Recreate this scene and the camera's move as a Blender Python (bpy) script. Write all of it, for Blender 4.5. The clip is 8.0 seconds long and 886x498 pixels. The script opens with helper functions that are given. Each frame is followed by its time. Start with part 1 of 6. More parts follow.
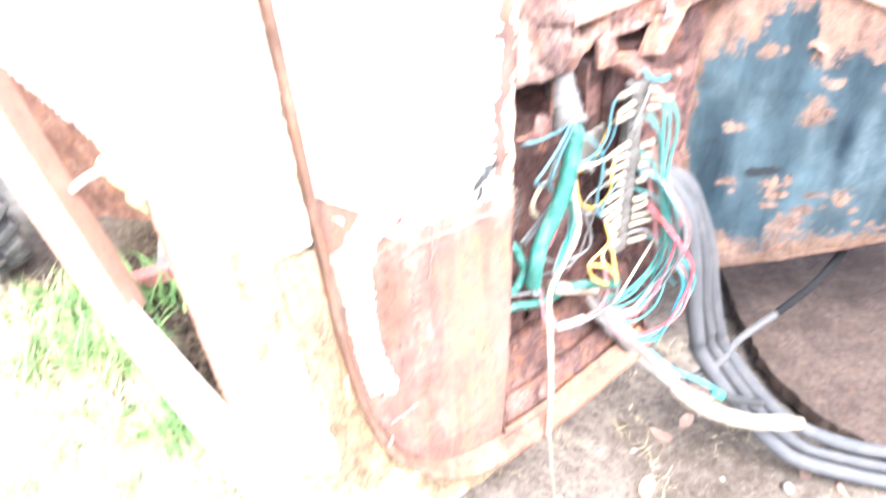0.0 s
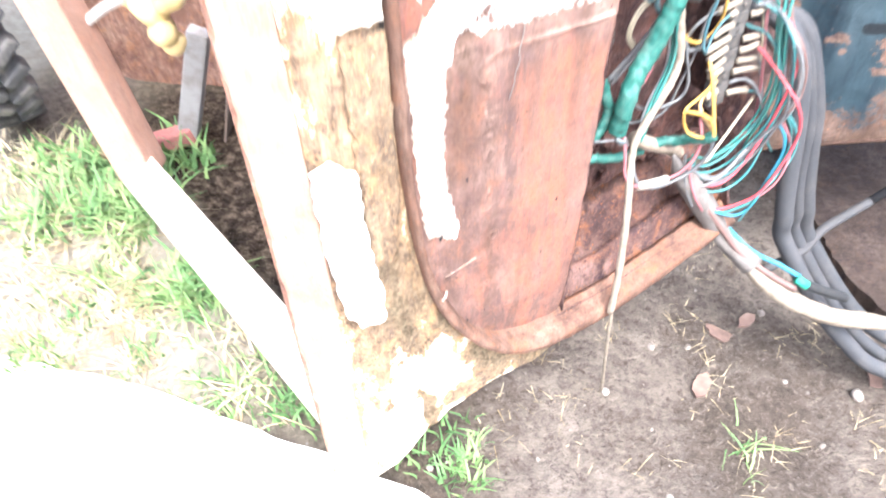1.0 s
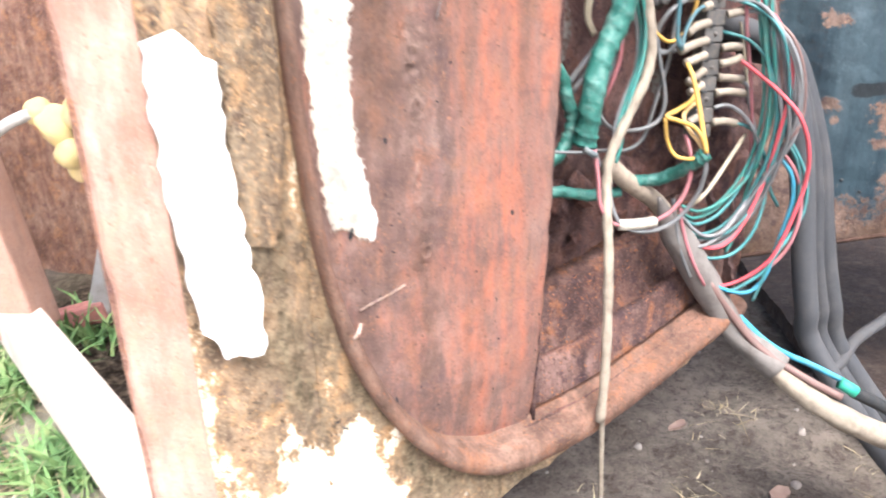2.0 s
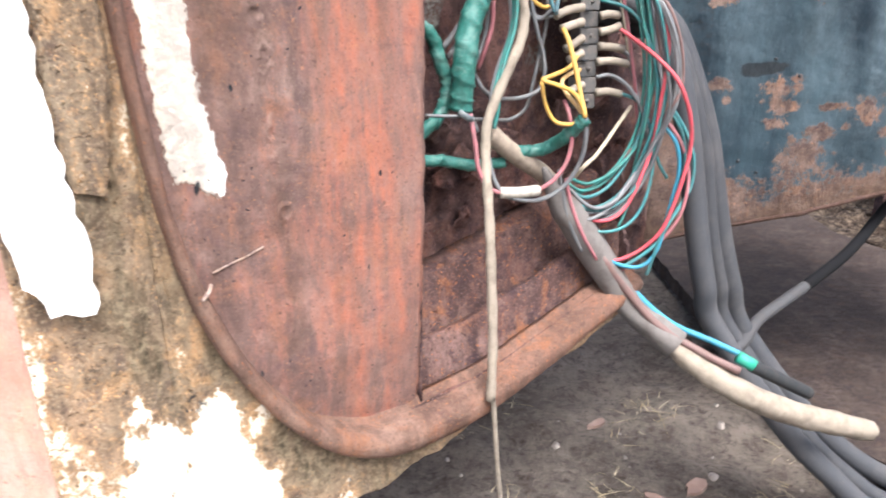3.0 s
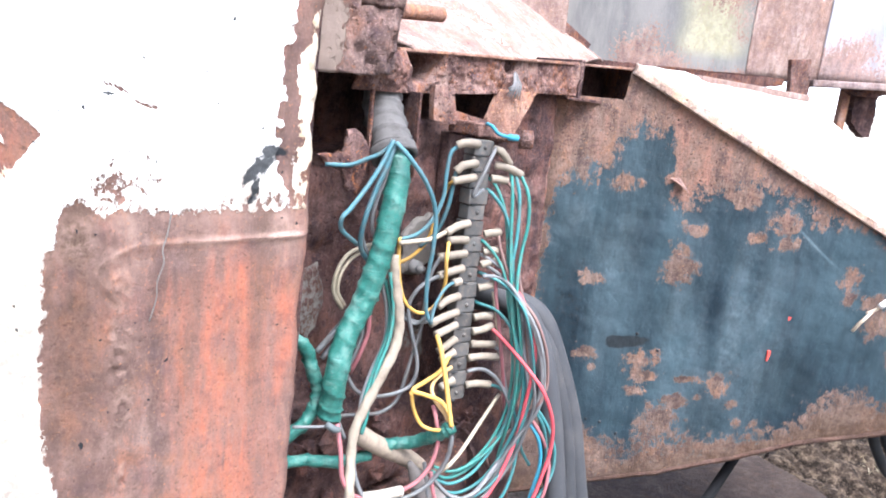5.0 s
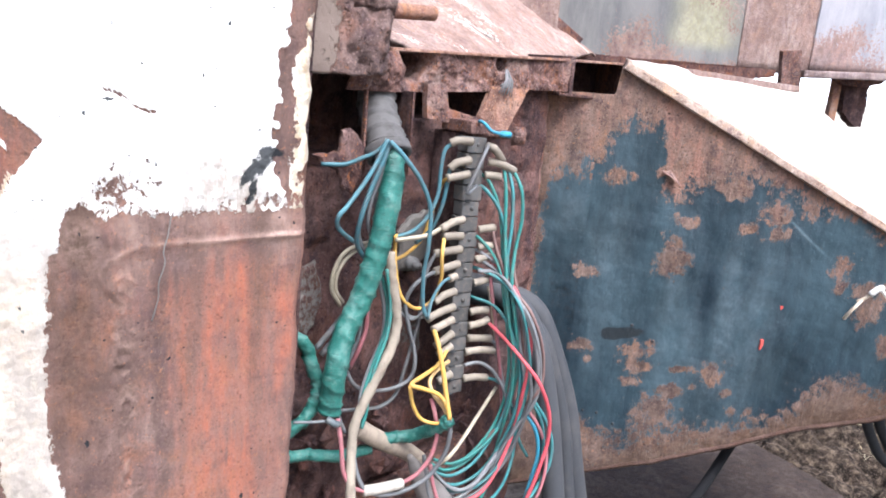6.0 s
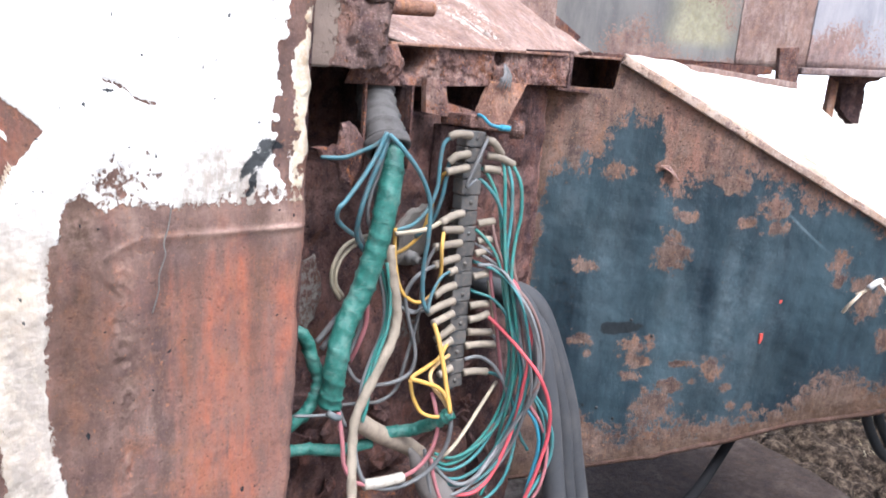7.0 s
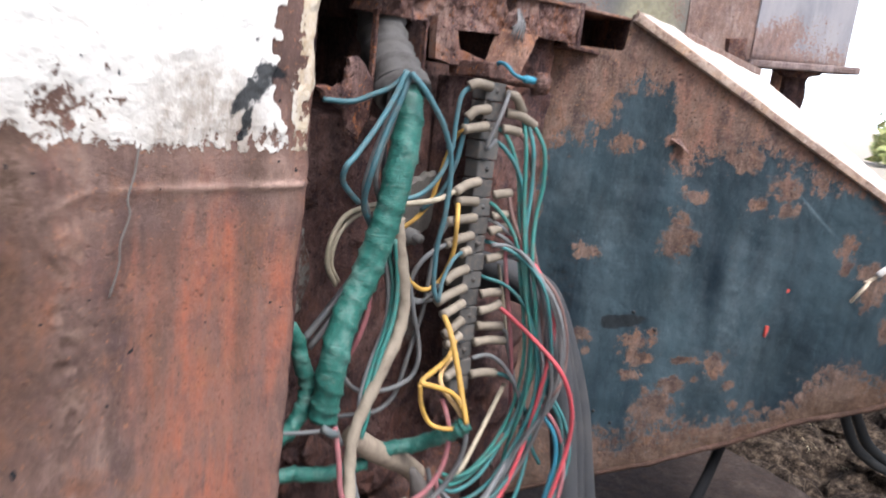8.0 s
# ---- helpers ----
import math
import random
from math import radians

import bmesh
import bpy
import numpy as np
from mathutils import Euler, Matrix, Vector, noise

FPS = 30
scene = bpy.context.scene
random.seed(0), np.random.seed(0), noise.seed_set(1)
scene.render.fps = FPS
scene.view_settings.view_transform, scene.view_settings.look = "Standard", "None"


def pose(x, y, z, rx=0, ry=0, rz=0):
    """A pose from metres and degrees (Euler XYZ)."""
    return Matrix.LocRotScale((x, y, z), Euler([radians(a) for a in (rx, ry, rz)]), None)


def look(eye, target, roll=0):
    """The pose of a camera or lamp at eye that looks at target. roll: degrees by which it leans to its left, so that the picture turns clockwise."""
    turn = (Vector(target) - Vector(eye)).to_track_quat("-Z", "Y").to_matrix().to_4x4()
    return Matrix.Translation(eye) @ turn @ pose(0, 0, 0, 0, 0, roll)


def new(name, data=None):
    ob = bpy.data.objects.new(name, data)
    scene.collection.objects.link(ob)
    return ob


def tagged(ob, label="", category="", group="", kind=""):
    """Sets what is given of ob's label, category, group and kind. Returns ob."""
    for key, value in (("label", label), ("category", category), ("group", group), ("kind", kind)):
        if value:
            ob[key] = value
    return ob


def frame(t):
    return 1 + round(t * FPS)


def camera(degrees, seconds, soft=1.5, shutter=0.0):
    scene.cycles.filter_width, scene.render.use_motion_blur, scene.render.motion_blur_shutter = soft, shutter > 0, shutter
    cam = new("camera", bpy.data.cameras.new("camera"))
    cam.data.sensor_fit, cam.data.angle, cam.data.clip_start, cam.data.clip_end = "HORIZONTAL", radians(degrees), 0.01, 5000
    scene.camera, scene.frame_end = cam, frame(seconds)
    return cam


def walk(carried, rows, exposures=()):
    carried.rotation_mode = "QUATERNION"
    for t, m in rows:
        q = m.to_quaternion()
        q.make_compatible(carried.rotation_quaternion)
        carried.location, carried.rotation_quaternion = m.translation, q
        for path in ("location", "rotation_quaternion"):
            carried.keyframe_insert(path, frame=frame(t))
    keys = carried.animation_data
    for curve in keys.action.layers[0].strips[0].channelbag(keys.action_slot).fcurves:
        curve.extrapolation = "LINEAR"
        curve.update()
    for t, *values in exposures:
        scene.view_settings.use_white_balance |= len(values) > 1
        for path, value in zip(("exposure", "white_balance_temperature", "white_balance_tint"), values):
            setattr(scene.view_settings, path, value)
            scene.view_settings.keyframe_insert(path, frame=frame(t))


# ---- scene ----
cam = camera(61.1, 8.0, soft=1.8, shutter=0.5)
PATH = [
    (0, (0.2494, 0.2403, 0.8348), (0.0824, 1.9696, -0.6723), -4.84),
    (0.5, (0.2307, 0.2262, 0.7762), (-0.0706, 1.8088, -0.8653), -5.38),
    (1, (0.2010, 0.2537, 0.7256), (0.0012, 1.8262, -0.9409), -2.46),
    (1.2, (0.1934, 0.2653, 0.6597), (-0.0060, 2.0023, -0.8346), -0.55),
    (2.3, (0.2443, 0.2759, 0.4528), (0.1191, 2.4245, -0.3581), -1.96),
    (2.5, (0.2560, 0.2750, 0.4393), (0.1505, 2.4394, -0.3317), -2.19),
    (3, (0.2740, 0.2783, 0.4373), (0.2449, 2.4400, -0.3475), -1.32),
    (3.2, (0.2783, 0.2830, 0.4470), (0.2990, 2.3570, -0.3080), 0.30),
    (3.5, (0.2811, 0.2942, 0.4923), (0.3805, 2.4837, -0.2051), 3.55),
    (4, (0.2779, 0.3096, 0.5481), (0.4724, 2.5213, -0.0521), 5.54),
    (4.5, (0.2833, 0.3118, 0.5640), (0.5594, 2.5365, 0.0497), 6.20),
    (6, (0.2840, 0.3022, 0.5710), (0.5870, 2.5196, 0.0405), 4.63),
    (6.5, (0.2836, 0.3005, 0.5677), (0.5896, 2.5187, 0.0424), 4.33),
    (7, (0.2834, 0.3005, 0.5661), (0.5908, 2.5185, 0.0408), 4.36),
    (7.5, (0.2646, 0.3058, 0.5516), (0.6703, 2.5087, 0.0294), 6.19),
    (8, (0.2385, 0.3916, 0.5267), (0.8335, 2.5584, 0.0359), 6.09),
]
EXPOSURES = [(t, stops, kelvin, 10) for t, stops, kelvin in ((0.0, 3.05, 5700), (0.5, 2.8, 5700), (1.0, 2.4, 5650), (1.2, 2.3, 5680), (2.3, 1.7, 5900), (2.5, 1.66, 5850), (3.0, 1.52, 5820), (3.5, 1.62, 5680), (4.0, 1.87, 5560), (4.5, 1.9, 5450), (6.0, 1.34, 5480), (7.0, 1.14, 5500), (7.5, 0.98, 5600), (8.0, 0.72, 5750))]
walk(cam, [(t, look(eye, target, roll)) for t, eye, target, roll in PATH], EXPOSURES)

# ---- light: hazy bright sky, soft sun from behind the right shoulder ----
SUN_EL, SUN_AZ = 60.0, 155.0
world = bpy.data.worlds.new("sky")
world.use_nodes = True
scene.world = world
sky = world.node_tree.nodes.new("ShaderNodeTexSky")
sky.sky_type, sky.sun_disc = "NISHITA", False
sky.sun_elevation, sky.sun_rotation = radians(SUN_EL), radians(SUN_AZ)
sky.air_density, sky.dust_density = 1.2, 8.0
background = world.node_tree.nodes["Background"]
world.node_tree.links.new(sky.outputs[0], background.inputs[0])
background.inputs[1].default_value = 0.15
sun = new("sun", bpy.data.lights.new("sun", "SUN"))
sun.data.energy, sun.data.angle, sun.data.color = 2.6, radians(30), (1.0, 0.96, 0.91)
sun_from = Vector((math.sin(radians(SUN_AZ)) * math.cos(radians(SUN_EL)), math.cos(radians(SUN_AZ)) * math.cos(radians(SUN_EL)), math.sin(radians(SUN_EL))))
sun.matrix_world = look(sun_from * 5, (0, 0, 0))


# ---- node materials ----
class Nodes:
    """Short hand for one node material."""

    def __init__(self, name):
        self.mat = bpy.data.materials.new(name)
        self.mat.use_nodes = True
        self.tree = self.mat.node_tree
        self.shader = self.tree.nodes["Principled BSDF"]
        self.coord = self.add("ShaderNodeTexCoord").outputs["Object"]

    def add(self, kind):
        return self.tree.nodes.new(kind)

    def put(self, value, socket):
        if isinstance(value, bpy.types.NodeSocket):
            self.tree.links.new(value, socket)
        else:
            socket.default_value = (*value, 1) if isinstance(value, tuple) and len(value) == 3 and socket.type == "RGBA" else value

    def noise(self, scale, detail=6, rough=0.6, stretch=(1, 1, 1), distortion=0.0):
        m = self.add("ShaderNodeMapping")
        self.put(self.coord, m.inputs["Vector"])
        m.inputs["Scale"].default_value = stretch
        n = self.add("ShaderNodeTexNoise")
        self.put(m.outputs[0], n.inputs["Vector"])
        for key, value in (("Scale", scale), ("Detail", detail), ("Roughness", rough), ("Distortion", distortion)):
            n.inputs[key].default_value = value
        return n.outputs["Fac"]

    def cells(self, scale, stretch=(1, 1, 1)):
        m = self.add("ShaderNodeMapping")
        self.put(self.coord, m.inputs["Vector"])
        m.inputs["Scale"].default_value = stretch
        n = self.add("ShaderNodeTexVoronoi")
        self.put(m.outputs[0], n.inputs["Vector"])
        n.inputs["Scale"].default_value = scale
        return n.outputs["Distance"]

    def ramp(self, fac, *stops):
        r = self.add("ShaderNodeValToRGB")
        self.put(fac, r.inputs[0])
        while len(r.color_ramp.elements) < len(stops):
            r.color_ramp.elements.new(0.5)
        for e, (p, c) in zip(r.color_ramp.elements, stops):
            e.position, e.color = p, (c, c, c, 1) if isinstance(c, (int, float)) else (*c, 1)
        return r.outputs[0]

    def mix(self, fac, a, b, how="MIX"):
        n = self.add("ShaderNodeMix")
        n.data_type, n.blend_type = "RGBA", how
        self.put(fac, n.inputs[0])
        self.put(a, n.inputs[6])
        self.put(b, n.inputs[7])
        return n.outputs[2]

    def math(self, how, a, b=0.0, c=0.0):
        n = self.add("ShaderNodeMath")
        n.operation = how
        self.put(a, n.inputs[0]), self.put(b, n.inputs[1]), self.put(c, n.inputs[2])
        return n.outputs[0]

    def attr(self, name):
        n = self.add("ShaderNodeAttribute")
        n.attribute_name = name
        return n.outputs["Fac"]

    def random(self):
        return self.add("ShaderNodeObjectInfo").outputs["Random"]

    def bump(self, height, strength=0.4, distance=0.002):
        n = self.add("ShaderNodeBump")
        n.inputs["Strength"].default_value, n.inputs["Distance"].default_value = strength, distance
        self.put(height, n.inputs["Height"])
        self.put(n.outputs[0], self.shader.inputs["Normal"])

    def done(self, colour, rough=0.7, metal=0.0, specular=None):
        self.put(colour, self.shader.inputs["Base Color"])
        self.put(rough, self.shader.inputs["Roughness"])
        self.put(metal, self.shader.inputs["Metallic"])
        if specular is not None:
            self.put(specular, self.shader.inputs["Specular IOR Level"])
        return self.mat


def rusty(name, dark, mid, pale, red, paint=(0.78, 0.77, 0.74), paint2=(0.6, 0.58, 0.54), paint_rough=0.45, edge=0.35, streak=(1, 1, 0.25), dust=1.0, pit=1.0, orange=(0.25, 0.098, 0.038), fleck=1.0, wash=(1, 1, 0.3), bruised=0.7, lobes=0.0, blur=0.025, relief=1.0, brush=1.0, brushed=None, lumps=0.0, fuzz=0.6, aged=((0.5, 0.32, 0.13), (0.66, 0.54, 0.34))):
    """Rusted sheet steel. Mesh attributes: paint (how much paint is left), tint (redder rust), moss, grime, stain, yellow, dirt, worn."""
    k = Nodes(name)
    broad, middle, fine = k.noise(22, 8, 0.65), k.noise(120, 7, 0.65, streak), k.noise(620, 5, 0.7)
    rag, clump, bruise = k.noise(210, 9, 0.78), k.noise(52, 8, 0.72, (1, 1, 0.7), 0.5), k.noise(85, 8, 0.7)
    brown = k.ramp(broad, (0.34, dark), (0.5, mid), (0.68, pale))
    brown = k.mix(k.ramp(middle, (0.36, 0.8), (0.62, 0.0)), brown, dark)
    warm = k.mix(k.ramp(middle, (0.38, 0.8), (0.6, 0.0)), red, mid)
    warm = k.mix(k.ramp(k.noise(34, 8, 0.7, (1, 1, 0.12)), (0.46, 0.0), (0.62, 0.75)), warm, mid)
    tone = k.math("ADD", k.attr("tint"), k.math("MULTIPLY", k.math("SUBTRACT", middle, 0.5), 1.1))
    tone = k.math("ADD", tone, k.math("MULTIPLY", k.math("SUBTRACT", clump, 0.5), 1.2))
    rust = k.mix(k.ramp(tone, (0.1, 0.0), (1.0, 0.95)), brown, warm)
    rust = k.mix(k.ramp(k.noise(55, 6, 0.7), (0.52, 0.0), (0.66, 0.4 * dust)), rust, pale)
    rust = k.mix(k.ramp(clump, (0.53, 0.0), (0.64, 0.6 * fleck)), rust, orange)
    rust = k.mix(k.ramp(bruise, (0.53, 0.0), (0.62, bruised)), rust, (dark[0] * 0.95, dark[1] * 0.95, dark[2] * 1.2))
    rust = k.mix(k.ramp(fine, (0.55, 0.0), (0.68, 0.75 * dust)), rust, pale)
    rust = k.mix(k.ramp(fine, (0.32, min(0.9, 0.3 + dust)), (0.44, 0.0)), rust, dark)
    rust = k.mix(k.ramp(k.noise(430, 3, 0.6), (0.63, 0.0), (0.68, 0.85 * fleck)), rust, tuple(c * 1.25 for c in orange))
    pits = k.noise(340, 3, 0.55)
    rust = k.mix(k.ramp(pits, (0.28, min(0.85, 0.25 + pit)), (0.37, 0.0)), rust, tuple(c * 0.6 for c in dark))
    rust = k.mix(k.math("MULTIPLY", k.attr("worn"), k.ramp(rag, (0.35, 0.45), (0.55, 1.0))), rust, tuple(min(0.5, c * 1.45) for c in pale))
    rust = k.mix(k.math("MULTIPLY", k.attr("dirt"), k.ramp(rag, (0.36, 1.0), (0.62, 0.45))), rust, (0.056, 0.034, 0.021))
    moss = k.math("MULTIPLY", k.attr("moss"), k.ramp(middle, (0.35, 0.15), (0.55, 1.0)))
    rust = k.mix(moss, rust, k.ramp(rag, (0.36, (0.028, 0.023, 0.013)), (0.5, (0.115, 0.09, 0.058)), (0.66, (0.28, 0.225, 0.145))))
    left = k.math("ADD", k.attr("paint"), k.math("MULTIPLY", k.math("SUBTRACT", middle, 0.5), edge * 0.5))
    left = k.math("ADD", left, k.math("MULTIPLY", k.math("SUBTRACT", rag, 0.5), edge * 1.5))
    left = k.math("ADD", left, k.math("MULTIPLY", k.math("SUBTRACT", k.noise(480, 6, 0.7, (1, 1, 0.6)), 0.5), edge * fuzz))
    if lobes:
        left = k.math("ADD", left, k.math("MULTIPLY", k.math("SUBTRACT", k.cells(115), 0.42), lobes))
    mask = k.ramp(left, (0.5 - blur, 0.0), (0.5 + blur, 1.0))
    rust = k.mix(k.ramp(left, (0.36, 0.0), (0.47, 0.4 * fleck)), rust, orange)
    coat = k.mix(k.ramp(k.noise(60, 8, 0.7, brushed or streak), (0.4, 0.0), (0.72, brush)), paint, paint2)
    coat = k.mix(k.ramp(k.noise(16, 6, 0.6, wash), (0.44, 0.0), (0.6, 0.85)), coat, paint2)
    coat = k.mix(k.math("MULTIPLY", k.attr("yellow"), k.ramp(rag, (0.3, 0.4), (0.6, 1.0))), coat, k.ramp(clump, (0.4, aged[0]), (0.6, aged[1])))
    soot = k.math("MULTIPLY", k.attr("grime"), k.ramp(k.noise(150, 7, 0.7, brushed or streak), (0.34, 0.3), (0.56, 1.0)))
    coat = k.mix(soot, coat, (paint2[0] * 0.52, paint2[1] * 0.47, paint2[2] * 0.43))
    coat = k.mix(k.ramp(fine, (0.66, 0.0), (0.74, 0.8)), coat, mid)
    height = k.math("ADD", k.math("ADD", k.math("MULTIPLY", middle, 0.7), k.math("MULTIPLY", rag, 0.9)), k.math("MULTIPLY", k.ramp(pits, (0.3, 0.0), (0.42, 0.6)), pit))
    height = k.math("ADD", k.math("MULTIPLY", height, k.math("SUBTRACT", 1.0, k.math("MULTIPLY", mask, 0.7))), k.math("MULTIPLY", mask, 0.6))
    if lumps:
        height = k.math("ADD", height, k.math("MULTIPLY", mask, k.math("MULTIPLY", k.noise(130, 4, 0.55), lumps)))
    k.bump(height, 0.8, 0.0032 * relief)
    black = k.math("ADD", k.attr("stain"), k.math("MULTIPLY", k.math("SUBTRACT", rag, 0.5), 1.3))
    skin = k.mix(k.ramp(black, (0.42, 0.0), (0.58, 0.96)), k.mix(mask, rust, coat), (0.014, 0.017, 0.02))
    return k.done(skin, k.mix(mask, (0.85, 0.85, 0.85), (paint_rough,) * 3), 0.0, k.ramp(mask, (0.0, 0.12), (1.0, 0.32)))


RUST_PANEL = rusty("rusty_white_panel", (0.083, 0.054, 0.047), (0.165, 0.1, 0.083), (0.255, 0.176, 0.146), (0.31, 0.107, 0.063), (0.74, 0.73, 0.705), (0.6, 0.585, 0.555), 0.5, 0.75, dust=0.4, pit=0.3, orange=(0.235, 0.112, 0.062), fleck=0.62, bruised=0.35, relief=0.5, brushed=(1, 1, 0.5), lumps=1.6, fuzz=1.6, aged=((0.31, 0.2, 0.09), (0.46, 0.37, 0.24)))
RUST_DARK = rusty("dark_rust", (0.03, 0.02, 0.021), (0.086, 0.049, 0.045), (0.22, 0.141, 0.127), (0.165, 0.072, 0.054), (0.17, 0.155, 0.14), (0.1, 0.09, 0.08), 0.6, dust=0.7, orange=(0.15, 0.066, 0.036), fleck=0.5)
RUST_BROWN = rusty("brown_rust", (0.035, 0.021, 0.021), (0.115, 0.06, 0.05), (0.26, 0.17, 0.15), (0.18, 0.07, 0.045), dust=0.8, pit=1.3)
RUST_SILL = rusty("sill_rust", (0.042, 0.026, 0.025), (0.112, 0.064, 0.055), (0.235, 0.152, 0.13), (0.155, 0.07, 0.05), dust=0.8)
RUST_BEAM = rusty("beam_rust", (0.06, 0.036, 0.034), (0.19, 0.106, 0.087), (0.36, 0.252, 0.215), (0.235, 0.098, 0.062), dust=0.9, pit=1.5)
RUST_BROWN_GREY = rusty("grey_brown_plate", (0.07, 0.046, 0.043), (0.175, 0.115, 0.1), (0.3, 0.22, 0.195), (0.2, 0.105, 0.083), (0.2, 0.155, 0.13), (0.15, 0.112, 0.092), 0.8, 0.5, fleck=0.4, pit=1.4)
RUST_RIM = rusty("rim_rust", (0.08, 0.048, 0.037), (0.168, 0.1, 0.074), (0.245, 0.165, 0.126), (0.22, 0.104, 0.064), dust=0.5, pit=0.4, fleck=0.6, bruised=0.25)
RUST_POST = rusty("layered_post", (0.08, 0.056, 0.04), (0.27, 0.19, 0.125), (0.48, 0.38, 0.26), (0.42, 0.27, 0.16), (0.8, 0.77, 0.7), (0.68, 0.61, 0.49), 0.6, 0.7, (1, 1, 0.15), aged=((0.46, 0.33, 0.19), (0.64, 0.55, 0.4)), orange=(0.46, 0.27, 0.13), fleck=1.4, wash=(1, 1, 0.15))
RUST_PALE = rusty("pale_rust", (0.13, 0.07, 0.052), (0.28, 0.155, 0.115), (0.42, 0.28, 0.22), (0.36, 0.15, 0.09), (0.62, 0.55, 0.48), (0.5, 0.42, 0.36), 0.6, 0.6, orange=(0.4, 0.19, 0.09))
RUST_FLANGE = rusty("pale_flange_rust", (0.28, 0.16, 0.12), (0.42, 0.27, 0.215), (0.52, 0.38, 0.32), (0.45, 0.25, 0.18), (0.66, 0.6, 0.54), (0.56, 0.48, 0.42), 0.6, 0.6, dust=0.4, pit=0.3, orange=(0.46, 0.24, 0.14), fleck=0.4, bruised=0.15, relief=0.5)
RUST_DUSTY = rusty("dusty_sheet_rust", (0.16, 0.105, 0.09), (0.29, 0.2, 0.17), (0.42, 0.335, 0.295), (0.33, 0.2, 0.155), (0.62, 0.56, 0.51), (0.5, 0.43, 0.39), 0.6, 0.6, orange=(0.36, 0.2, 0.12), fleck=0.5, bruised=0.4)
BLUE_PAINT = rusty("blue_paint", (0.055, 0.036, 0.031), (0.138, 0.095, 0.075), (0.22, 0.162, 0.131), (0.22, 0.116, 0.085), (0.0075, 0.0155, 0.0235), (0.033, 0.055, 0.068), 0.33, 1.0, (1, 1, 0.24), 0.9, 0.6, (0.2, 0.108, 0.062), 0.85, (1.3, 1, 0.22), 0.6, 0.7, 0.17, 0.55, 0.55, fuzz=1.7, aged=((0.056, 0.086, 0.102), (0.1, 0.13, 0.146)))
FAR_SHEET = rusty("far_sheet", (0.12, 0.08, 0.073), (0.24, 0.165, 0.145), (0.37, 0.29, 0.26), (0.3, 0.18, 0.145), (0.108, 0.106, 0.105), (0.17, 0.16, 0.152), 0.6, 0.8, orange=(0.36, 0.21, 0.13), pit=0.4, fleck=0.5, bruised=0.4, aged=((0.24, 0.215, 0.12), (0.34, 0.32, 0.2)))
GREY_SHEET = rusty("grey_sheet", (0.13, 0.095, 0.09), (0.29, 0.21, 0.19), (0.4, 0.33, 0.31), (0.32, 0.2, 0.17), (0.24, 0.24, 0.265), (0.34, 0.325, 0.34), 0.5, 0.8, orange=(0.38, 0.22, 0.14), pit=0.4, fleck=0.5, bruised=0.4)
WHITE_FLAKE = rusty("white_flake", (0.2, 0.13, 0.09), (0.35, 0.25, 0.18), (0.5, 0.42, 0.34), (0.4, 0.24, 0.15), (0.82, 0.81, 0.78), (0.72, 0.7, 0.66), 0.6)
# colour lowered for the shade under the box
SHADED_DUSTY_PLATE = rusty("shaded_dusty_plate", (0.027, 0.02, 0.017), (0.052, 0.038, 0.0315), (0.09, 0.068, 0.057), (0.059, 0.041, 0.032), orange=(0.07, 0.042, 0.028), pit=0.3)
TOP_SHEET = rusty("dusty_top_sheet", (0.2, 0.13, 0.10), (0.42, 0.31, 0.25), (0.6, 0.5, 0.43), (0.45, 0.28, 0.2), (0.66, 0.6, 0.54), (0.55, 0.47, 0.41), 0.6, orange=(0.5, 0.32, 0.2))


def plastic(name, colour, rough=0.45, dirt=(0.11, 0.09, 0.075), amount=0.6, scale=160, gloss=0.4):
    k = Nodes(name)
    grime, fine = k.noise(scale, 6, 0.65), k.noise(900, 4, 0.6)
    lighter = tuple(min(1, c * 1.2 + 0.01) for c in colour)
    shade = k.mix(k.random(), tuple(c * 0.8 for c in colour), lighter)
    shade = k.mix(k.ramp(grime, (0.45, 0.0), (0.75, amount)), shade, dirt)
    shade = k.mix(k.ramp(fine, (0.62, 0.0), (0.7, amount * 0.7)), shade, dirt)
    k.bump(k.math("ADD", fine, grime), 0.15, 0.0006)
    return k.done(shade, k.ramp(grime, (0.3, rough), (0.7, min(1, rough + 0.3))), 0.0, gloss)


TEAL = plastic("teal_wire", (0.045, 0.125, 0.15), amount=0.7)
GREEN = plastic("green_wire", (0.025, 0.15, 0.13), amount=0.6)
CYAN = plastic("cyan_wire", (0.03, 0.2, 0.29), amount=0.45)
GREY = plastic("grey_wire", (0.112, 0.116, 0.12))
RED = plastic("red_wire", (0.38, 0.045, 0.06), amount=0.4)
PINK = plastic("pink_wire", (0.26, 0.09, 0.1))
AQUA = plastic("aqua_wire", (0.028, 0.135, 0.14), amount=0.6)
BROWN = plastic("brown_wire", (0.14, 0.08, 0.07))
CREAM = plastic("cream_wire", (0.29, 0.25, 0.18))
YELLOW = plastic("yellow_wire", (0.46, 0.27, 0.05), amount=0.5)
OCHRE = plastic("ochre_wire", (0.42, 0.27, 0.11))
SLEEVE = plastic("insulating_sleeve", (0.2, 0.168, 0.128), 0.6, amount=0.65)
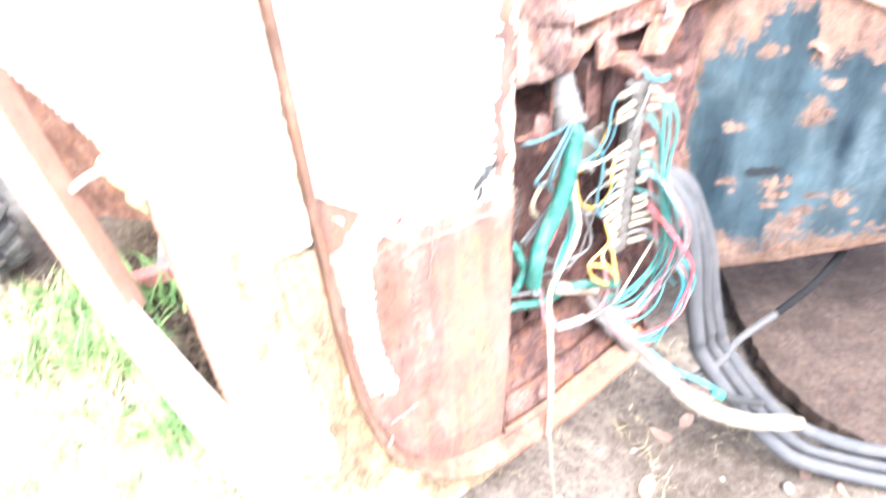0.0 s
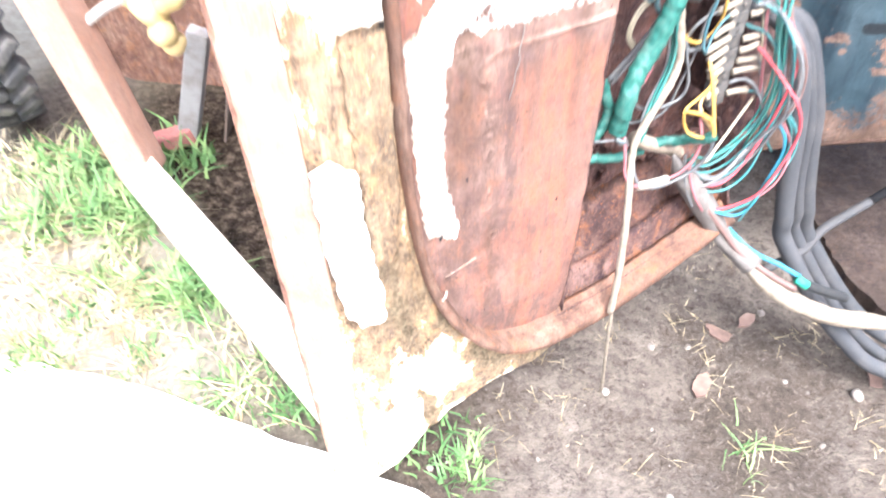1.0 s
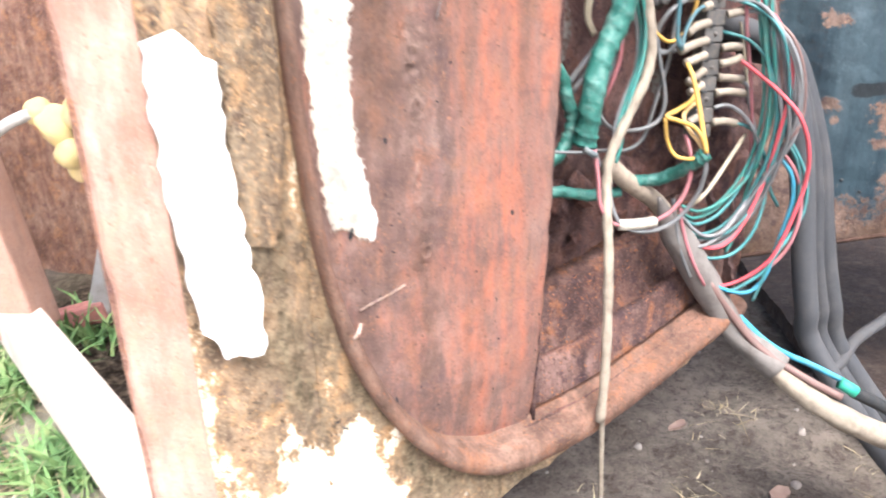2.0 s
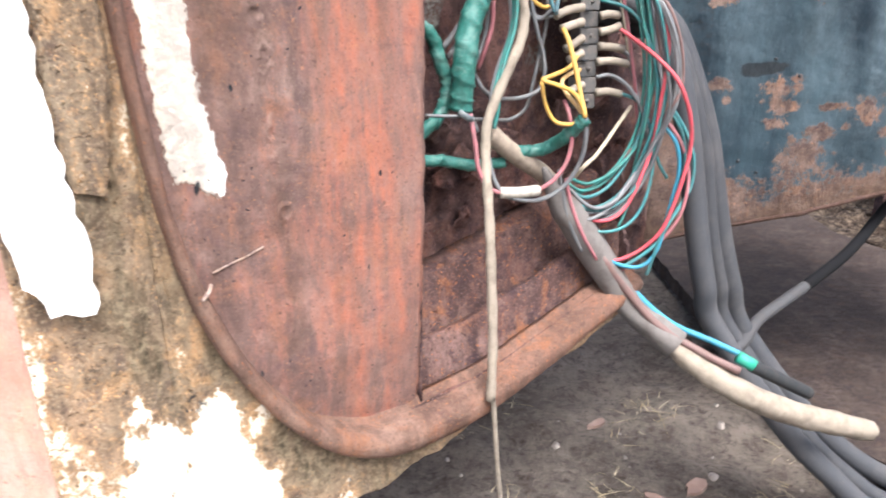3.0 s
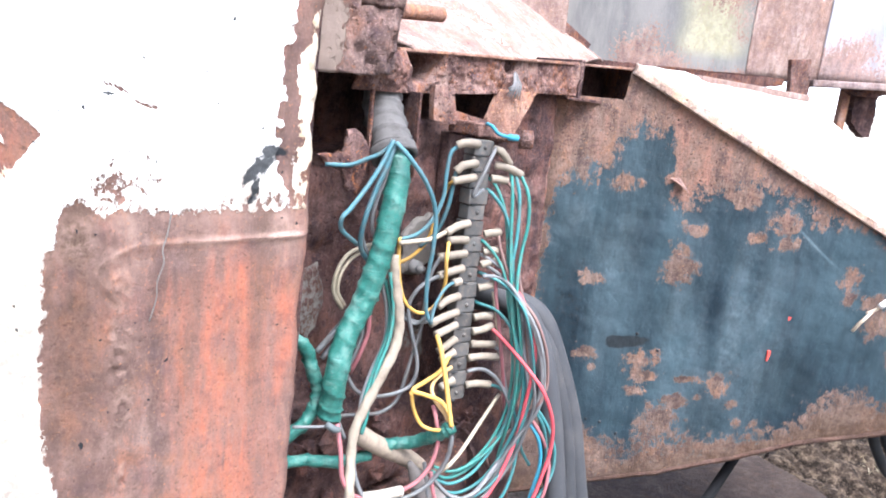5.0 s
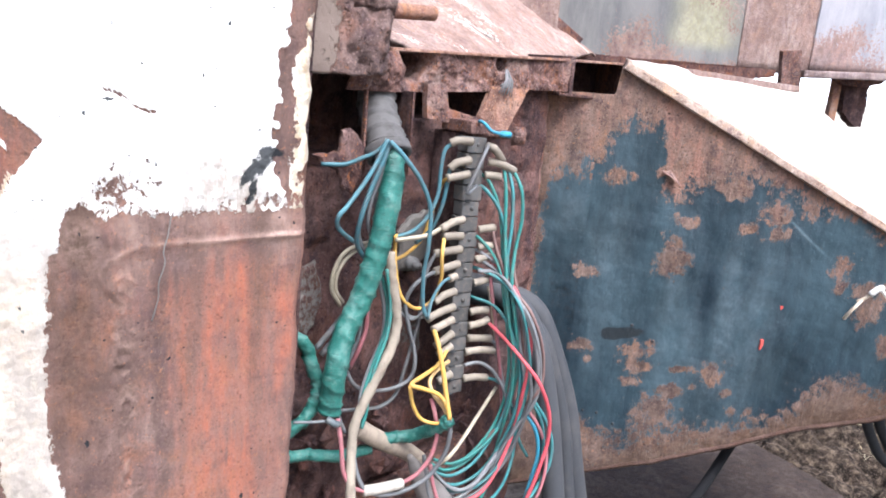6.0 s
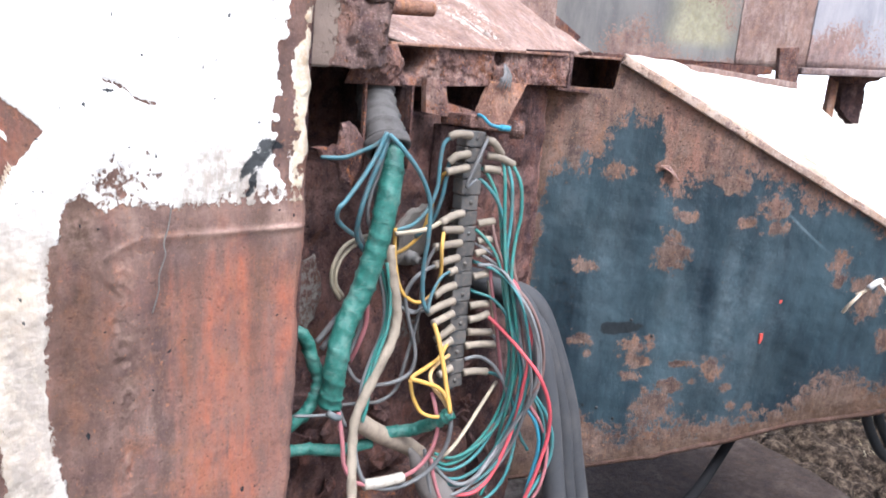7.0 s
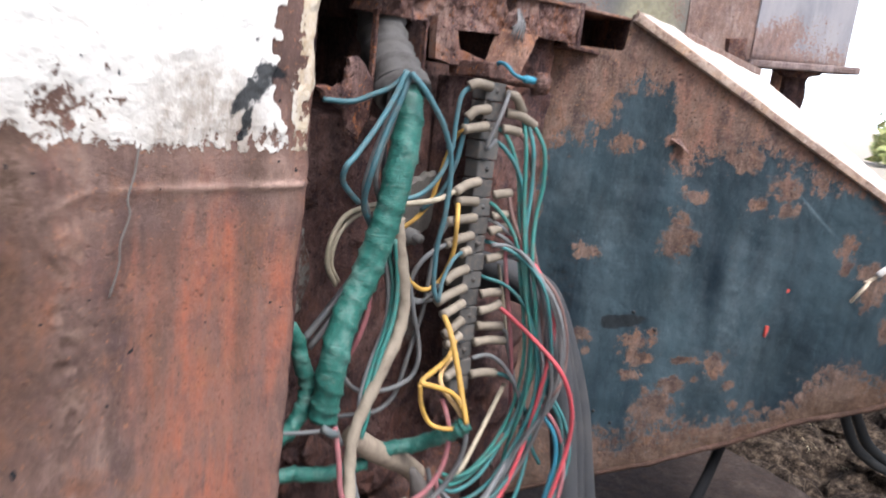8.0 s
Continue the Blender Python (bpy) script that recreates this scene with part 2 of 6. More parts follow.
def wrap_tape():
    k = Nodes("green_tape")
    soft, wrinkle, fine = k.noise(70, 6, 0.65), k.noise(150, 5, 0.6, (1, 1, 2.2), 1.2), k.noise(800, 4, 0.6)
    c = k.ramp(soft, (0.36, (0.016, 0.08, 0.064)), (0.52, (0.026, 0.128, 0.104)), (0.66, (0.1, 0.195, 0.168)))
    c = k.mix(k.ramp(wrinkle, (0.56, 0.0), (0.68, 0.5)), c, (0.13, 0.2, 0.17))
    c = k.mix(k.ramp(fine, (0.6, 0.0), (0.7, 0.6)), c, (0.1, 0.085, 0.07))
    c = k.mix(k.ramp(wrinkle, (0.3, 0.7), (0.42, 0.0)), c, (0.012, 0.05, 0.04))
    k.bump(k.math("ADD", wrinkle, k.math("MULTIPLY", fine, 0.15)), 0.6, 0.0014)
    return k.done(c, k.ramp(soft, (0.35, 0.3), (0.65, 0.6)), 0.0, 0.45)


TAPE = wrap_tape()
BAKELITE = plastic("grey_bakelite", (0.058, 0.057, 0.055), 0.7, (0.15, 0.12, 0.1), 0.8, 260)
HOSE = plastic("black_rubber", (0.04, 0.042, 0.047), 0.62, (0.1, 0.092, 0.087), 0.5, 55)
CONDUIT = plastic("grey_cloth_tape", (0.058, 0.054, 0.052), 0.8, (0.03, 0.024, 0.022), 0.8, 90)
TAN = plastic("tan_tube", (0.26, 0.21, 0.16), 0.7, (0.12, 0.09, 0.07), 0.7)
CORD = plastic("dirty_white_cord", (0.2, 0.167, 0.127), 0.8, (0.1, 0.078, 0.06), 0.8, 90)
WHITE_PLASTIC = plastic("white_plastic", (0.5, 0.48, 0.45), 0.5, amount=0.3)
STEEL = plastic("dull_steel", (0.14, 0.135, 0.13), 0.5, (0.13, 0.08, 0.06), 0.7)
TYRE = plastic("tyre_rubber", (0.06, 0.06, 0.062), 0.85, (0.24, 0.22, 0.2), 0.75, 30)
YELLOW_FITTING = plastic("yellow_fitting", (0.6, 0.46, 0.2), 0.6, (0.42, 0.33, 0.26), 0.75, 60)
RED_PAINT = plastic("red_paint", (0.45, 0.06, 0.045), amount=0.2)
GREY_SMEAR = plastic("grey_smear", (0.14, 0.14, 0.145), 0.8, (0.25, 0.22, 0.2), 0.6, 400)
BLACK_PAINT = plastic("black_paint", (0.018, 0.02, 0.022), 0.8, amount=0.2)


def earth():
    k = Nodes("dry_earth")
    broad, middle, fine = k.noise(5, 8, 0.65), k.noise(45, 8, 0.7), k.noise(320, 6, 0.7)
    c = k.ramp(broad, (0.36, (0.1, 0.08, 0.064)), (0.5, (0.186, 0.155, 0.13)), (0.66, (0.272, 0.232, 0.197)))
    c = k.mix(k.ramp(middle, (0.38, 0.65), (0.58, 0.0)), c, (0.075, 0.06, 0.05))
    crumb = k.noise(130, 7, 0.75, (1, 1, 1), 0.6)
    c = k.mix(k.ramp(crumb, (0.36, 0.8), (0.48, 0.0)), c, (0.06, 0.045, 0.036))
    c = k.mix(k.ramp(crumb, (0.55, 0.0), (0.66, 0.7)), c, (0.26, 0.215, 0.175))
    c = k.mix(k.ramp(fine, (0.58, 0.0), (0.72, 0.6)), c, (0.29, 0.25, 0.21))
    # dug earth and the shade under the body share this dark colour
    c = k.mix(k.attr("soil_or_shade"), c, k.mix(k.ramp(fine, (0.56, 0.0), (0.7, 0.6)), k.ramp(k.noise(75, 8, 0.72), (0.4, (0.016, 0.011, 0.008)), (0.52, (0.066, 0.047, 0.034)), (0.64, (0.2, 0.152, 0.108))), (0.29, 0.225, 0.165)))
    c = k.mix(k.attr("grassy"), c, k.ramp(middle, (0.4, (0.1, 0.11, 0.045)), (0.6, (0.27, 0.24, 0.14))))
    # dry pale ground, lightened further in colour where strong sun falls
    c = k.mix(k.attr("dusty"), c, k.ramp(middle, (0.35, (0.36, 0.31, 0.25)), (0.65, (0.5, 0.45, 0.38))))
    k.bump(k.math("ADD", k.math("ADD", k.math("ADD", middle, crumb), k.math("MULTIPLY", fine, 0.5)), k.math("MULTIPLY", k.attr("soil_or_shade"), k.math("MULTIPLY", k.cells(26), -0.5))), 1.0, 0.011)
    return k.done(c, 0.95, 0.0, 0.15)


EARTH = earth()


def leafy(name, a, b, c):
    k = Nodes(name)
    n = k.noise(25, 3)
    k.shader.inputs["Subsurface Weight"].default_value = 0.0
    return k.done(k.ramp(n, (0.35, a), (0.5, b), (0.68, c)), 0.6, 0.0, 0.3)


GRASS = leafy("grass", (0.07, 0.14, 0.05), (0.13, 0.23, 0.08), (0.24, 0.3, 0.12))
STRAW = leafy("straw", (0.24, 0.18, 0.1), (0.38, 0.31, 0.19), (0.5, 0.44, 0.3))
PEBBLE = leafy("pebble", (0.13, 0.11, 0.095), (0.2, 0.172, 0.15), (0.27, 0.24, 0.21))
RUST_CHIP = leafy("rust_chip", (0.12, 0.08, 0.065), (0.19, 0.125, 0.1), (0.26, 0.19, 0.155))
BUSH = leafy("bush_leaf", (0.14, 0.19, 0.07), (0.3, 0.34, 0.13), (0.5, 0.44, 0.2))


def concrete():
    k = Nodes("pale_concrete")
    n, f = k.noise(9, 8), k.noise(200, 6, 0.7)
    c = k.ramp(n, (0.35, (0.52, 0.49, 0.45)), (0.65, (0.68, 0.66, 0.62)))
    k.bump(k.math("ADD", n, k.math("MULTIPLY", f, 0.4)), 0.3, 0.004)
    return k.done(k.mix(k.ramp(f, (0.6, 0.0), (0.72, 0.5)), c, (0.38, 0.34, 0.3)), 0.9, 0.0, 0.2)


CONCRETE = concrete()

# ---- plan: the post's face runs along U, its depth along D, from the panel's free edge ----
ALONG, DEEP = Vector((0.8339, 0.5519, 0)), Vector((-0.5519, 0.8339, 0))
ORIGIN = ALONG * 0.59 + DEEP * 0.4357


def at(u, d, z):
    return ORIGIN + ALONG * u + DEEP * d + Vector((0, 0, z))


def mm(p):
    return at(p[0] / 1000, p[1] / 1000, p[2] / 1000)


def lerp(x, table):
    """Piecewise straight line through (x, y) pairs."""
    return np.interp(x, [a for a, _ in table], [b for _, b in table])


def grain(x, y, z=0.0, scale=1.0, octaves=4, seed=0.0):
    """Smooth value noise for arrays, about -1 to 1."""
    x, y, z = np.broadcast_arrays(np.asarray(x, float), np.asarray(y, float), np.asarray(z, float))
    total, amp = np.zeros(x.shape), 1.0
    for o in range(octaves):
        p = [c * scale * 2 ** o + seed + 17.3 * o for c in (x, y, z)]
        i = [np.floor(c) for c in p]
        f = [c - b for c, b in zip(p, i)]
        f = [c * c * (3 - 2 * c) for c in f]
        for a in (0, 1):
            for b in (0, 1):
                for c in (0, 1):
                    h = np.sin((i[0] + a) * 127.1 + (i[1] + b) * 311.7 + (i[2] + c) * 74.7) * 43758.5453
                    w = (f[0] if a else 1 - f[0]) * (f[1] if b else 1 - f[1]) * (f[2] if c else 1 - f[2])
                    total += amp * w * (2 * (h - np.floor(h)) - 1)
        amp *= 0.5
    return total


def mesh_object(name, verts, faces, material, parent=None, label="", smooth=True, **attrs):
    me = bpy.data.meshes.new(name)
    me.from_pydata([tuple(v) for v in verts], [], faces)
    me.materials.append(material)
    if smooth:
        me.polygons.foreach_set("use_smooth", [True] * len(me.polygons))
    for key, values in attrs.items():
        a = me.attributes.new(key, "FLOAT", "POINT")
        a.data.foreach_set("value", np.asarray(values, dtype=np.float32).ravel())
    me.update()
    ob = new(name, me)
    ob.parent = parent
    if label:
        ob["label"] = label
    return ob


def part(name, bm, material, parent=None, label="", smooth=False):
    me = bpy.data.meshes.new(name)
    bm.to_mesh(me)
    bm.free()
    me.materials.append(material)
    if smooth:
        me.polygons.foreach_set("use_smooth", [True] * len(me.polygons))
    ob = new(name, me)
    ob.parent = parent
    if label:
        ob["label"] = label
    return ob


def thing(name, label, category, group="", place=(0, 0, 0), kind=""):
    """An empty that holds the parts; the parts keep world coordinates."""
    ob = new(name)
    ob.empty_display_size = 0.05
    return tagged(ob, label, category, group, kind)


def sheet(name, front, thick, na, nb, material, parent=None, label="", **attrs):
    """A plate from a grid of points (na x nb x 3), with a back face offset by the vector thick and closed edges."""
    f = np.asarray(front, float).reshape(na * nb, 3)
    v = np.vstack([f, f + np.asarray(thick, float)])
    g = np.arange(na * nb).reshape(na, nb)
    q = np.stack([g[:-1, :-1], g[1:, :-1], g[1:, 1:], g[:-1, 1:]], -1).reshape(-1, 4)
    n = na * nb
    back = q[:, ::-1] + n
    rim = np.concatenate([g[0, :], g[1:, -1], g[-1, -2::-1], g[-2:0:-1, 0]])
    nxt = np.roll(rim, -1)
    side = np.stack([rim, nxt, nxt + n, rim + n], -1)
    faces = np.vstack([q, back, side]).tolist()
    both = {k: np.concatenate([np.asarray(a, float).ravel()] * 2) for k, a in attrs.items()}
    return mesh_object(name, v, faces, material, parent, label, True, **both)


def spline(points, steps=7):
    """Catmull-Rom through the points."""
    p = [Vector(q) for q in points]
    p = [p[0] * 2 - p[1]] + p + [p[-1] * 2 - p[-2]]
    out = []
    for a, b, c, d in zip(p, p[1:], p[2:], p[3:]):
        for s in range(steps):
            t = s / steps
            out.append(0.5 * ((2 * b) + (c - a) * t + (2 * a - 5 * b + 4 * c - d) * t * t + (3 * b - 3 * c + d - a) * t ** 3))
    return out + [p[-2]]


def tube(name, points, radius, material, parent=None, label="", sides=9, steps=7, swell=None, hollow=False):
    """A round cable through the points. swell(i, n, k, sides) scales the radius ring by ring."""
    line = spline(points, steps)
    n = len(line)
    verts, faces = [], []
    normal = None
    for i, p in enumerate(line):
        tangent = (line[min(i + 1, n - 1)] - line[max(i - 1, 0)]).normalized()
        if normal is None:
            normal = tangent.orthogonal().normalized()
        normal = (normal - tangent * normal.dot(tangent)).normalized()
        other = tangent.cross(normal)
        for k in range(sides):
            a = 2 * math.pi * k / sides
            r = radius * (swell(i, n, k, sides) if swell else 1)
            verts.append(p + (normal * math.cos(a) + other * math.sin(a)) * r)
    for i in range(n - 1):
        for k in range(sides):
            j = (k + 1) % sides
            faces.append((i * sides + k, i * sides + j, (i + 1) * sides + j, (i + 1) * sides + k))
    if hollow:
        for end, inner in ((n - 1, n - 3),):
            start = len(verts)
            for k in range(sides):
                verts.append(line[end] + (verts[end * sides + k] - line[end]) * 0.8)
            for k in range(sides):
                verts.append(line[inner] + (verts[inner * sides + k] - line[inner]) * 0.78)
            for k in range(sides):
                j = (k + 1) % sides
                faces.append((end * sides + k, end * sides + j, start + j, start + k))
                faces.append((start + k, start + j, start + sides + j, start + sides + k))
            faces.append(tuple(start + sides + k for k in range(sides)))
        faces.append(tuple(range(sides - 1, -1, -1)))
    else:
        faces.append(tuple(range(sides - 1, -1, -1)))
        faces.append(tuple((n - 1) * sides + k for k in range(sides)))
    return mesh_object(name, verts, faces, material, parent, label)


def plate(name, outline, thick, material, parent=None, label="", jag=0.0015, seed=1, step=0.004, bulge=0.0, **fills):
    """A torn plate: outline is a list of world points in one plane; thick is the vector to its back."""
    rnd = random.Random(seed)
    pts = [Vector(p) for p in outline]
    edge = []
    normal = Vector(thick).normalized()
    for a, b in zip(pts, pts[1:] + pts[:1]):
        n = max(1, int((b - a).length / step))
        side = (b - a).normalized().cross(normal)
        for i in range(n):
            edge.append(a.lerp(b, i / n) + side * rnd.uniform(-jag, jag) + (b - a).normalized() * rnd.uniform(-jag, jag) * 0.4)
    bm = bmesh.new()
    top = [bm.verts.new(p) for p in edge]
    centre = sum(edge, Vector()) / len(edge)
    ring = [bm.verts.new(p.lerp(centre, 0.12) - normal * bulge * 0.6) for p in edge]
    mid = bm.verts.new(centre - normal * bulge)
    low = [bm.verts.new(p + Vector(thick)) for p in edge]
    for i in range(len(edge)):
        j = (i + 1) % len(edge)
        bm.faces.new((top[i], top[j], ring[j], ring[i]))
        bm.faces.new((ring[i], ring[j], mid))
        bm.faces.new((top[j], top[i], low[i], low[j]))
    back = bm.verts.new(centre + Vector(thick))
    for i in range(len(edge)):
        j = (i + 1) % len(edge)
        bm.faces.new((low[j], low[i], back))
    bmesh.ops.recalc_face_normals(bm, faces=bm.faces)
    count = len(bm.verts)
    ob = part(name, bm, material, parent, label)
    for key, value in fills.items():
        a = ob.data.attributes.new(key, "FLOAT", "POINT")
        a.data.foreach_set("value", [value] * count)
    return ob


def block(name, corners, material, parent=None, label="", bevel=0.0015, fills=None):
    """A hexahedron from 8 points (bottom four, then top four), with worn edges."""
    bm = bmesh.new()
    v = [bm.verts.new(c) for c in corners]
    for f in ((0, 3, 2, 1), (4, 5, 6, 7), (0, 1, 5, 4), (1, 2, 6, 5), (2, 3, 7, 6), (3, 0, 4, 7)):
        bm.faces.new([v[i] for i in f])
    bmesh.ops.recalc_face_normals(bm, faces=bm.faces)
    if bevel:
        bmesh.ops.bevel(bm, geom=list(bm.edges), offset=bevel, segments=2, profile=0.6, affect="EDGES")
    count = len(bm.verts)
    ob = part(name, bm, material, parent, label)
    for key, value in (fills or {}).items():
        a = ob.data.attributes.new(key, "FLOAT", "POINT")
        a.data.foreach_set("value", [value] * len(ob.data.vertices))
    return ob


def box_uv(name, u0, u1, d0, d1, z0, z1, material, parent=None, label="", bevel=0.0012, tilt=0.0, fills=None):
    """A block along the post's axes; tilt raises the far end in u."""
    t = tilt * (u1 - u0)
    c = [at(u, d, z + (t if u == u1 else 0)) for z in (z0, z1) for u, d in ((u0, d0), (u1, d0), (u1, d1), (u0, d1))]
    return block(name, c, material, parent, label, bevel, fills)


def beam(name, a, b, w, h, material, parent=None, label="", up=(0, 0, 1), bevel=0.004, fills=None):
    """A square bar from a to b."""
    a, b = Vector(a), Vector(b)
    t = (b - a).normalized()
    side = t.cross(Vector(up)).normalized()
    top = side.cross(t).normalized()
    c = []
    for s in (-h / 2, h / 2):
        for p, q in ((a, -w / 2), (b, -w / 2), (b, w / 2), (a, w / 2)):
            c.append(p + side * q + top * s)
    return block(name, c, material, parent, label, bevel, fills)


# ---- ground: one sheet to the horizon ----
def ground_height(x, y):
    near = np.exp(-((x - 0.4) ** 2 + (y - 0.8) ** 2) / 3.0)
    h = grain(x, y, 0, 3.0, 4, 3.1) * 0.012 + grain(x, y, 0, 18, 4, 9.7) * 0.0075
    clods = np.clip((x - 0.93) * 8, 0, 1) * np.clip((y - 0.95) * 6, 0, 1) * np.exp(-((x - 1.4) ** 2 + (y - 1.8) ** 2) / 8)
    h = h + clods * (np.clip(np.abs(grain(x, y, 0, 7, 3, 21.0)), 0, 0.8) * 0.085 + np.abs(grain(x, y, 0, 22, 3, 22.0)) * 0.028 - 0.045)
    slab_dip = np.clip((0.69 - 0.3 * x - y) * 12, 0, 1) * np.clip((0.24 - x) * 12, 0, 1) * 0.016
    return h * (0.3 + 0.7 * near) - slab_dip


def build_ground():
    def axis(lo, hi, centre, n_near, reach):
        inner = np.linspace(lo, hi, n_near)
        outer = np.geomspace(0.03, reach, 34)
        return np.concatenate([lo - outer[::-1], inner, hi + outer])
    xs, ys = axis(-1.0, 1.9, 0.3, 420, 1500.0), axis(0.1, 2.6, 0.9, 360, 1500.0)
    x, y = np.meshgrid(xs, ys, indexing="ij")
    z = ground_height(x, y)
    grassy = np.clip(0.75 * (0.5 + grain(x, y, 0, 4, 3, 5.0)) * np.clip((0.15 - x) * 5, 0, 1), 0, 1)
    # painted shade under the body corner, behind the rail
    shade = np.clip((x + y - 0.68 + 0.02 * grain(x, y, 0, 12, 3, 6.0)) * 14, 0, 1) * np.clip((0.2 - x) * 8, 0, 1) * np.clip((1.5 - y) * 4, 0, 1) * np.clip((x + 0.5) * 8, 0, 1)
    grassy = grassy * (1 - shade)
    g = np.arange(len(xs) * len(ys)).reshape(len(xs), len(ys))
    q = np.stack([g[:-1, :-1], g[1:, :-1], g[1:, 1:], g[:-1, 1:]], -1).reshape(-1, 4).tolist()
    # dusty paints the sun on the left strip and the bright far field
    ob = mesh_object("ground", np.stack([x, y, z], -1).reshape(-1, 3), q, EARTH, grassy=grassy.ravel(), soil_or_shade=np.maximum(np.clip((x - 0.7) * 4, 0, 1) * np.clip((y - 0.85) * 5, 0, 1) * np.clip((6 - np.hypot(x, y)) / 3, 0, 1), shade).ravel(), dusty=np.clip(np.clip((np.hypot(x, y) - 3.0) / 3.0, 0, 1) + 0.8 * np.clip((-0.02 - x) * 6, 0, 1) * np.maximum(np.clip((1.08 - y) * 10, 0, 1), np.clip((-0.58 - x) * 12, 0, 1)) * (1 - shade), 0, 1).ravel())
    tagged(ob, "trodden grey-brown earth with stones, straw and clods", "ground", kind="structure")


build_ground()


def height_at(x, y):
    return float(ground_height(np.array([x]), np.array([y]))[0])


# ---- the vehicle body: corner post, rim, sill, cavity ----
body = thing("vehicle_body", "rusted cab body corner with peeling white paint and open wiring cavity", "vehicle body")
TOP = 1.15
RIM_OUT = [(-0.147, TOP), (-0.147, 0.8), (-0.147, 0.6), (-0.147, 0.45), (-0.144, 0.39), (-0.138, 0.33), (-0.125, 0.273), (-0.102, 0.225), (-0.074, 0.188), (-0.042, 0.166), (-0.005, 0.159), (0.046, 0.165), (0.1, 0.184), (0.15, 0.205), (0.182, 0.219)]
RIM_IN = [(-0.138, TOP), (-0.138, 0.8), (-0.138, 0.6), (-0.138, 0.45), (-0.135, 0.385), (-0.130, 0.332), (-0.117, 0.287), (-0.1, 0.245), (-0.075, 0.211), (-0.048, 0.192), (-0.02, 0.185), (0.046, 0.192), (0.1, 0.208), (0.15, 0.225), (0.182, 0.236)]


def bead_z0(u):
    return 0.4815 - 12.0 * np.clip(-0.064 - u, 0, 1) ** 2


LEAN_TABLE = [(0.17, -0.0105), (0.25, -0.008), (0.33, -0.004), (0.42, 0.0), (0.5, 0.0018), (0.54, 0.0018), (0.6, 0.004), (1.2, 0.012)]


def panel():
    nu, nz = 200, 820
    u = np.linspace(-0.141, 0.0155, nu)
    low = lerp(u, [(-0.141, 0.42), (-0.136, 0.35), (-0.128, 0.295), (-0.115, 0.252), (-0.1, 0.222), (-0.075, 0.19), (-0.045, 0.17), (-0.02, 0.164), (0.016, 0.17)])
    s = np.linspace(0, 1, nz) ** 1.35
    uu = np.repeat(u[:, None], nz, 1)
    z = low[:, None] + (TOP - low[:, None]) * s[None, :]
    z = np.where(s[None, :] == 1, TOP, z)
    nb, nm, nf = grain(uu, z, 0, 14, 4, 1.0), grain(uu, z, 0, 60, 4, 2.0), grain(uu, z, 0, 240, 3, 4.0)
    # paint: white above the scraped band and down the strip beside the rim
    brim = lerp(uu, [(-0.141, 0.5), (-0.1045, 0.4935), (-0.102, 0.499), (-0.0947, 0.502), (-0.0868, 0.494), (-0.0795, 0.4975), (-0.0683, 0.4968), (-0.0444, 0.4959), (-0.0151, 0.4935), (0.0155, 0.494)])
    upper = (z - (brim + 0.001 * nb + 0.0012 * nm)) / 0.0055 + 0.5
    upper = np.minimum(upper, 1.3)
    scuff = np.exp(-(((uu + 0.01) / 0.02) ** 2 + ((z - 0.499) / 0.006) ** 2)) * (0.5 + 1.1 * nf)
    scuff = scuff + np.exp(-(((uu + 0.1135) / 0.0055) ** 2 + ((z - 0.428) / 0.022) ** 2)) * np.clip(1.5 * grain(uu, z * 0.6, 0, 260, 3, 36.0), 0, 1.2)
    right = lerp(z, [(0.335, -0.104), (0.349, -0.1025), (0.36, -0.105), (0.374, -0.1075), (0.39, -0.111), (0.41, -0.1115), (0.44, -0.11), (0.452, -0.1095), (0.4545, -0.1072), (0.457, -0.109), (0.481, -0.1085), (0.4825, -0.104), (0.5, -0.104)])
    left_side = lerp(z, [(0.347, -0.1305), (0.38, -0.1335), (0.43, -0.1355), (0.5, -0.137)])
    strip_low = lerp(uu, [(-0.131, 0.347), (-0.1205, 0.3465), (-0.1146, 0.34), (-0.1065, 0.338), (-0.1024, 0.349)]) + 0.0025 * nm
    strip = np.minimum(np.minimum((right - uu + 0.0008 * nf + 0.0006 * nm) / 0.003, (uu - left_side) / 0.003), (z - strip_low) / 0.004)
    strip = np.where(z < 0.505, strip, -1)
    paint = np.maximum(upper, strip) - scuff
    # bare edge with a cream line, a torn diamond and a dark smear
    bare = (uu + 0.0045 - 0.06 * np.clip(0.545 - z, 0, 0.05) + 0.0045 * nm + 0.003 * nf) / 0.0015
    cream = 1.5 - np.abs(uu - 0.0105 + 0.0015 * nb) / 0.0034 + 1.7 * nm + 0.7 * nf
    paint = np.where(uu > -0.008, np.minimum(paint, np.maximum(-bare, np.minimum(cream, (z - 0.496 - 0.006 * nm) / 0.006))), paint)
    torn = np.minimum(0.531 + 0.85 * (-0.1094 - uu) - z, z - lerp(uu, [(-0.137, 0.502), (-0.1267, 0.5045), (-0.122, 0.5145), (-0.1094, 0.531), (-0.1, 0.56)])) + 0.0006 * nm
    paint = np.where(uu < -0.1085, np.minimum(paint, 0.5 - torn / 0.002), paint)
    scratch = np.abs(z - (0.5508 - 0.45 * (uu + 0.085) + 7 * (uu + 0.085) ** 2 + 0.0025 * nm)) / 0.0007
    paint = np.where((uu > -0.088) & (uu < -0.062), np.minimum(paint, scratch - 0.7 + 0.9 * np.clip(nf + 0.3, 0, 1)), paint)
    chips = grain(uu, z, 0, 120, 2, 31.0)
    paint = np.where(chips > 1.2, paint - 1.2, paint)
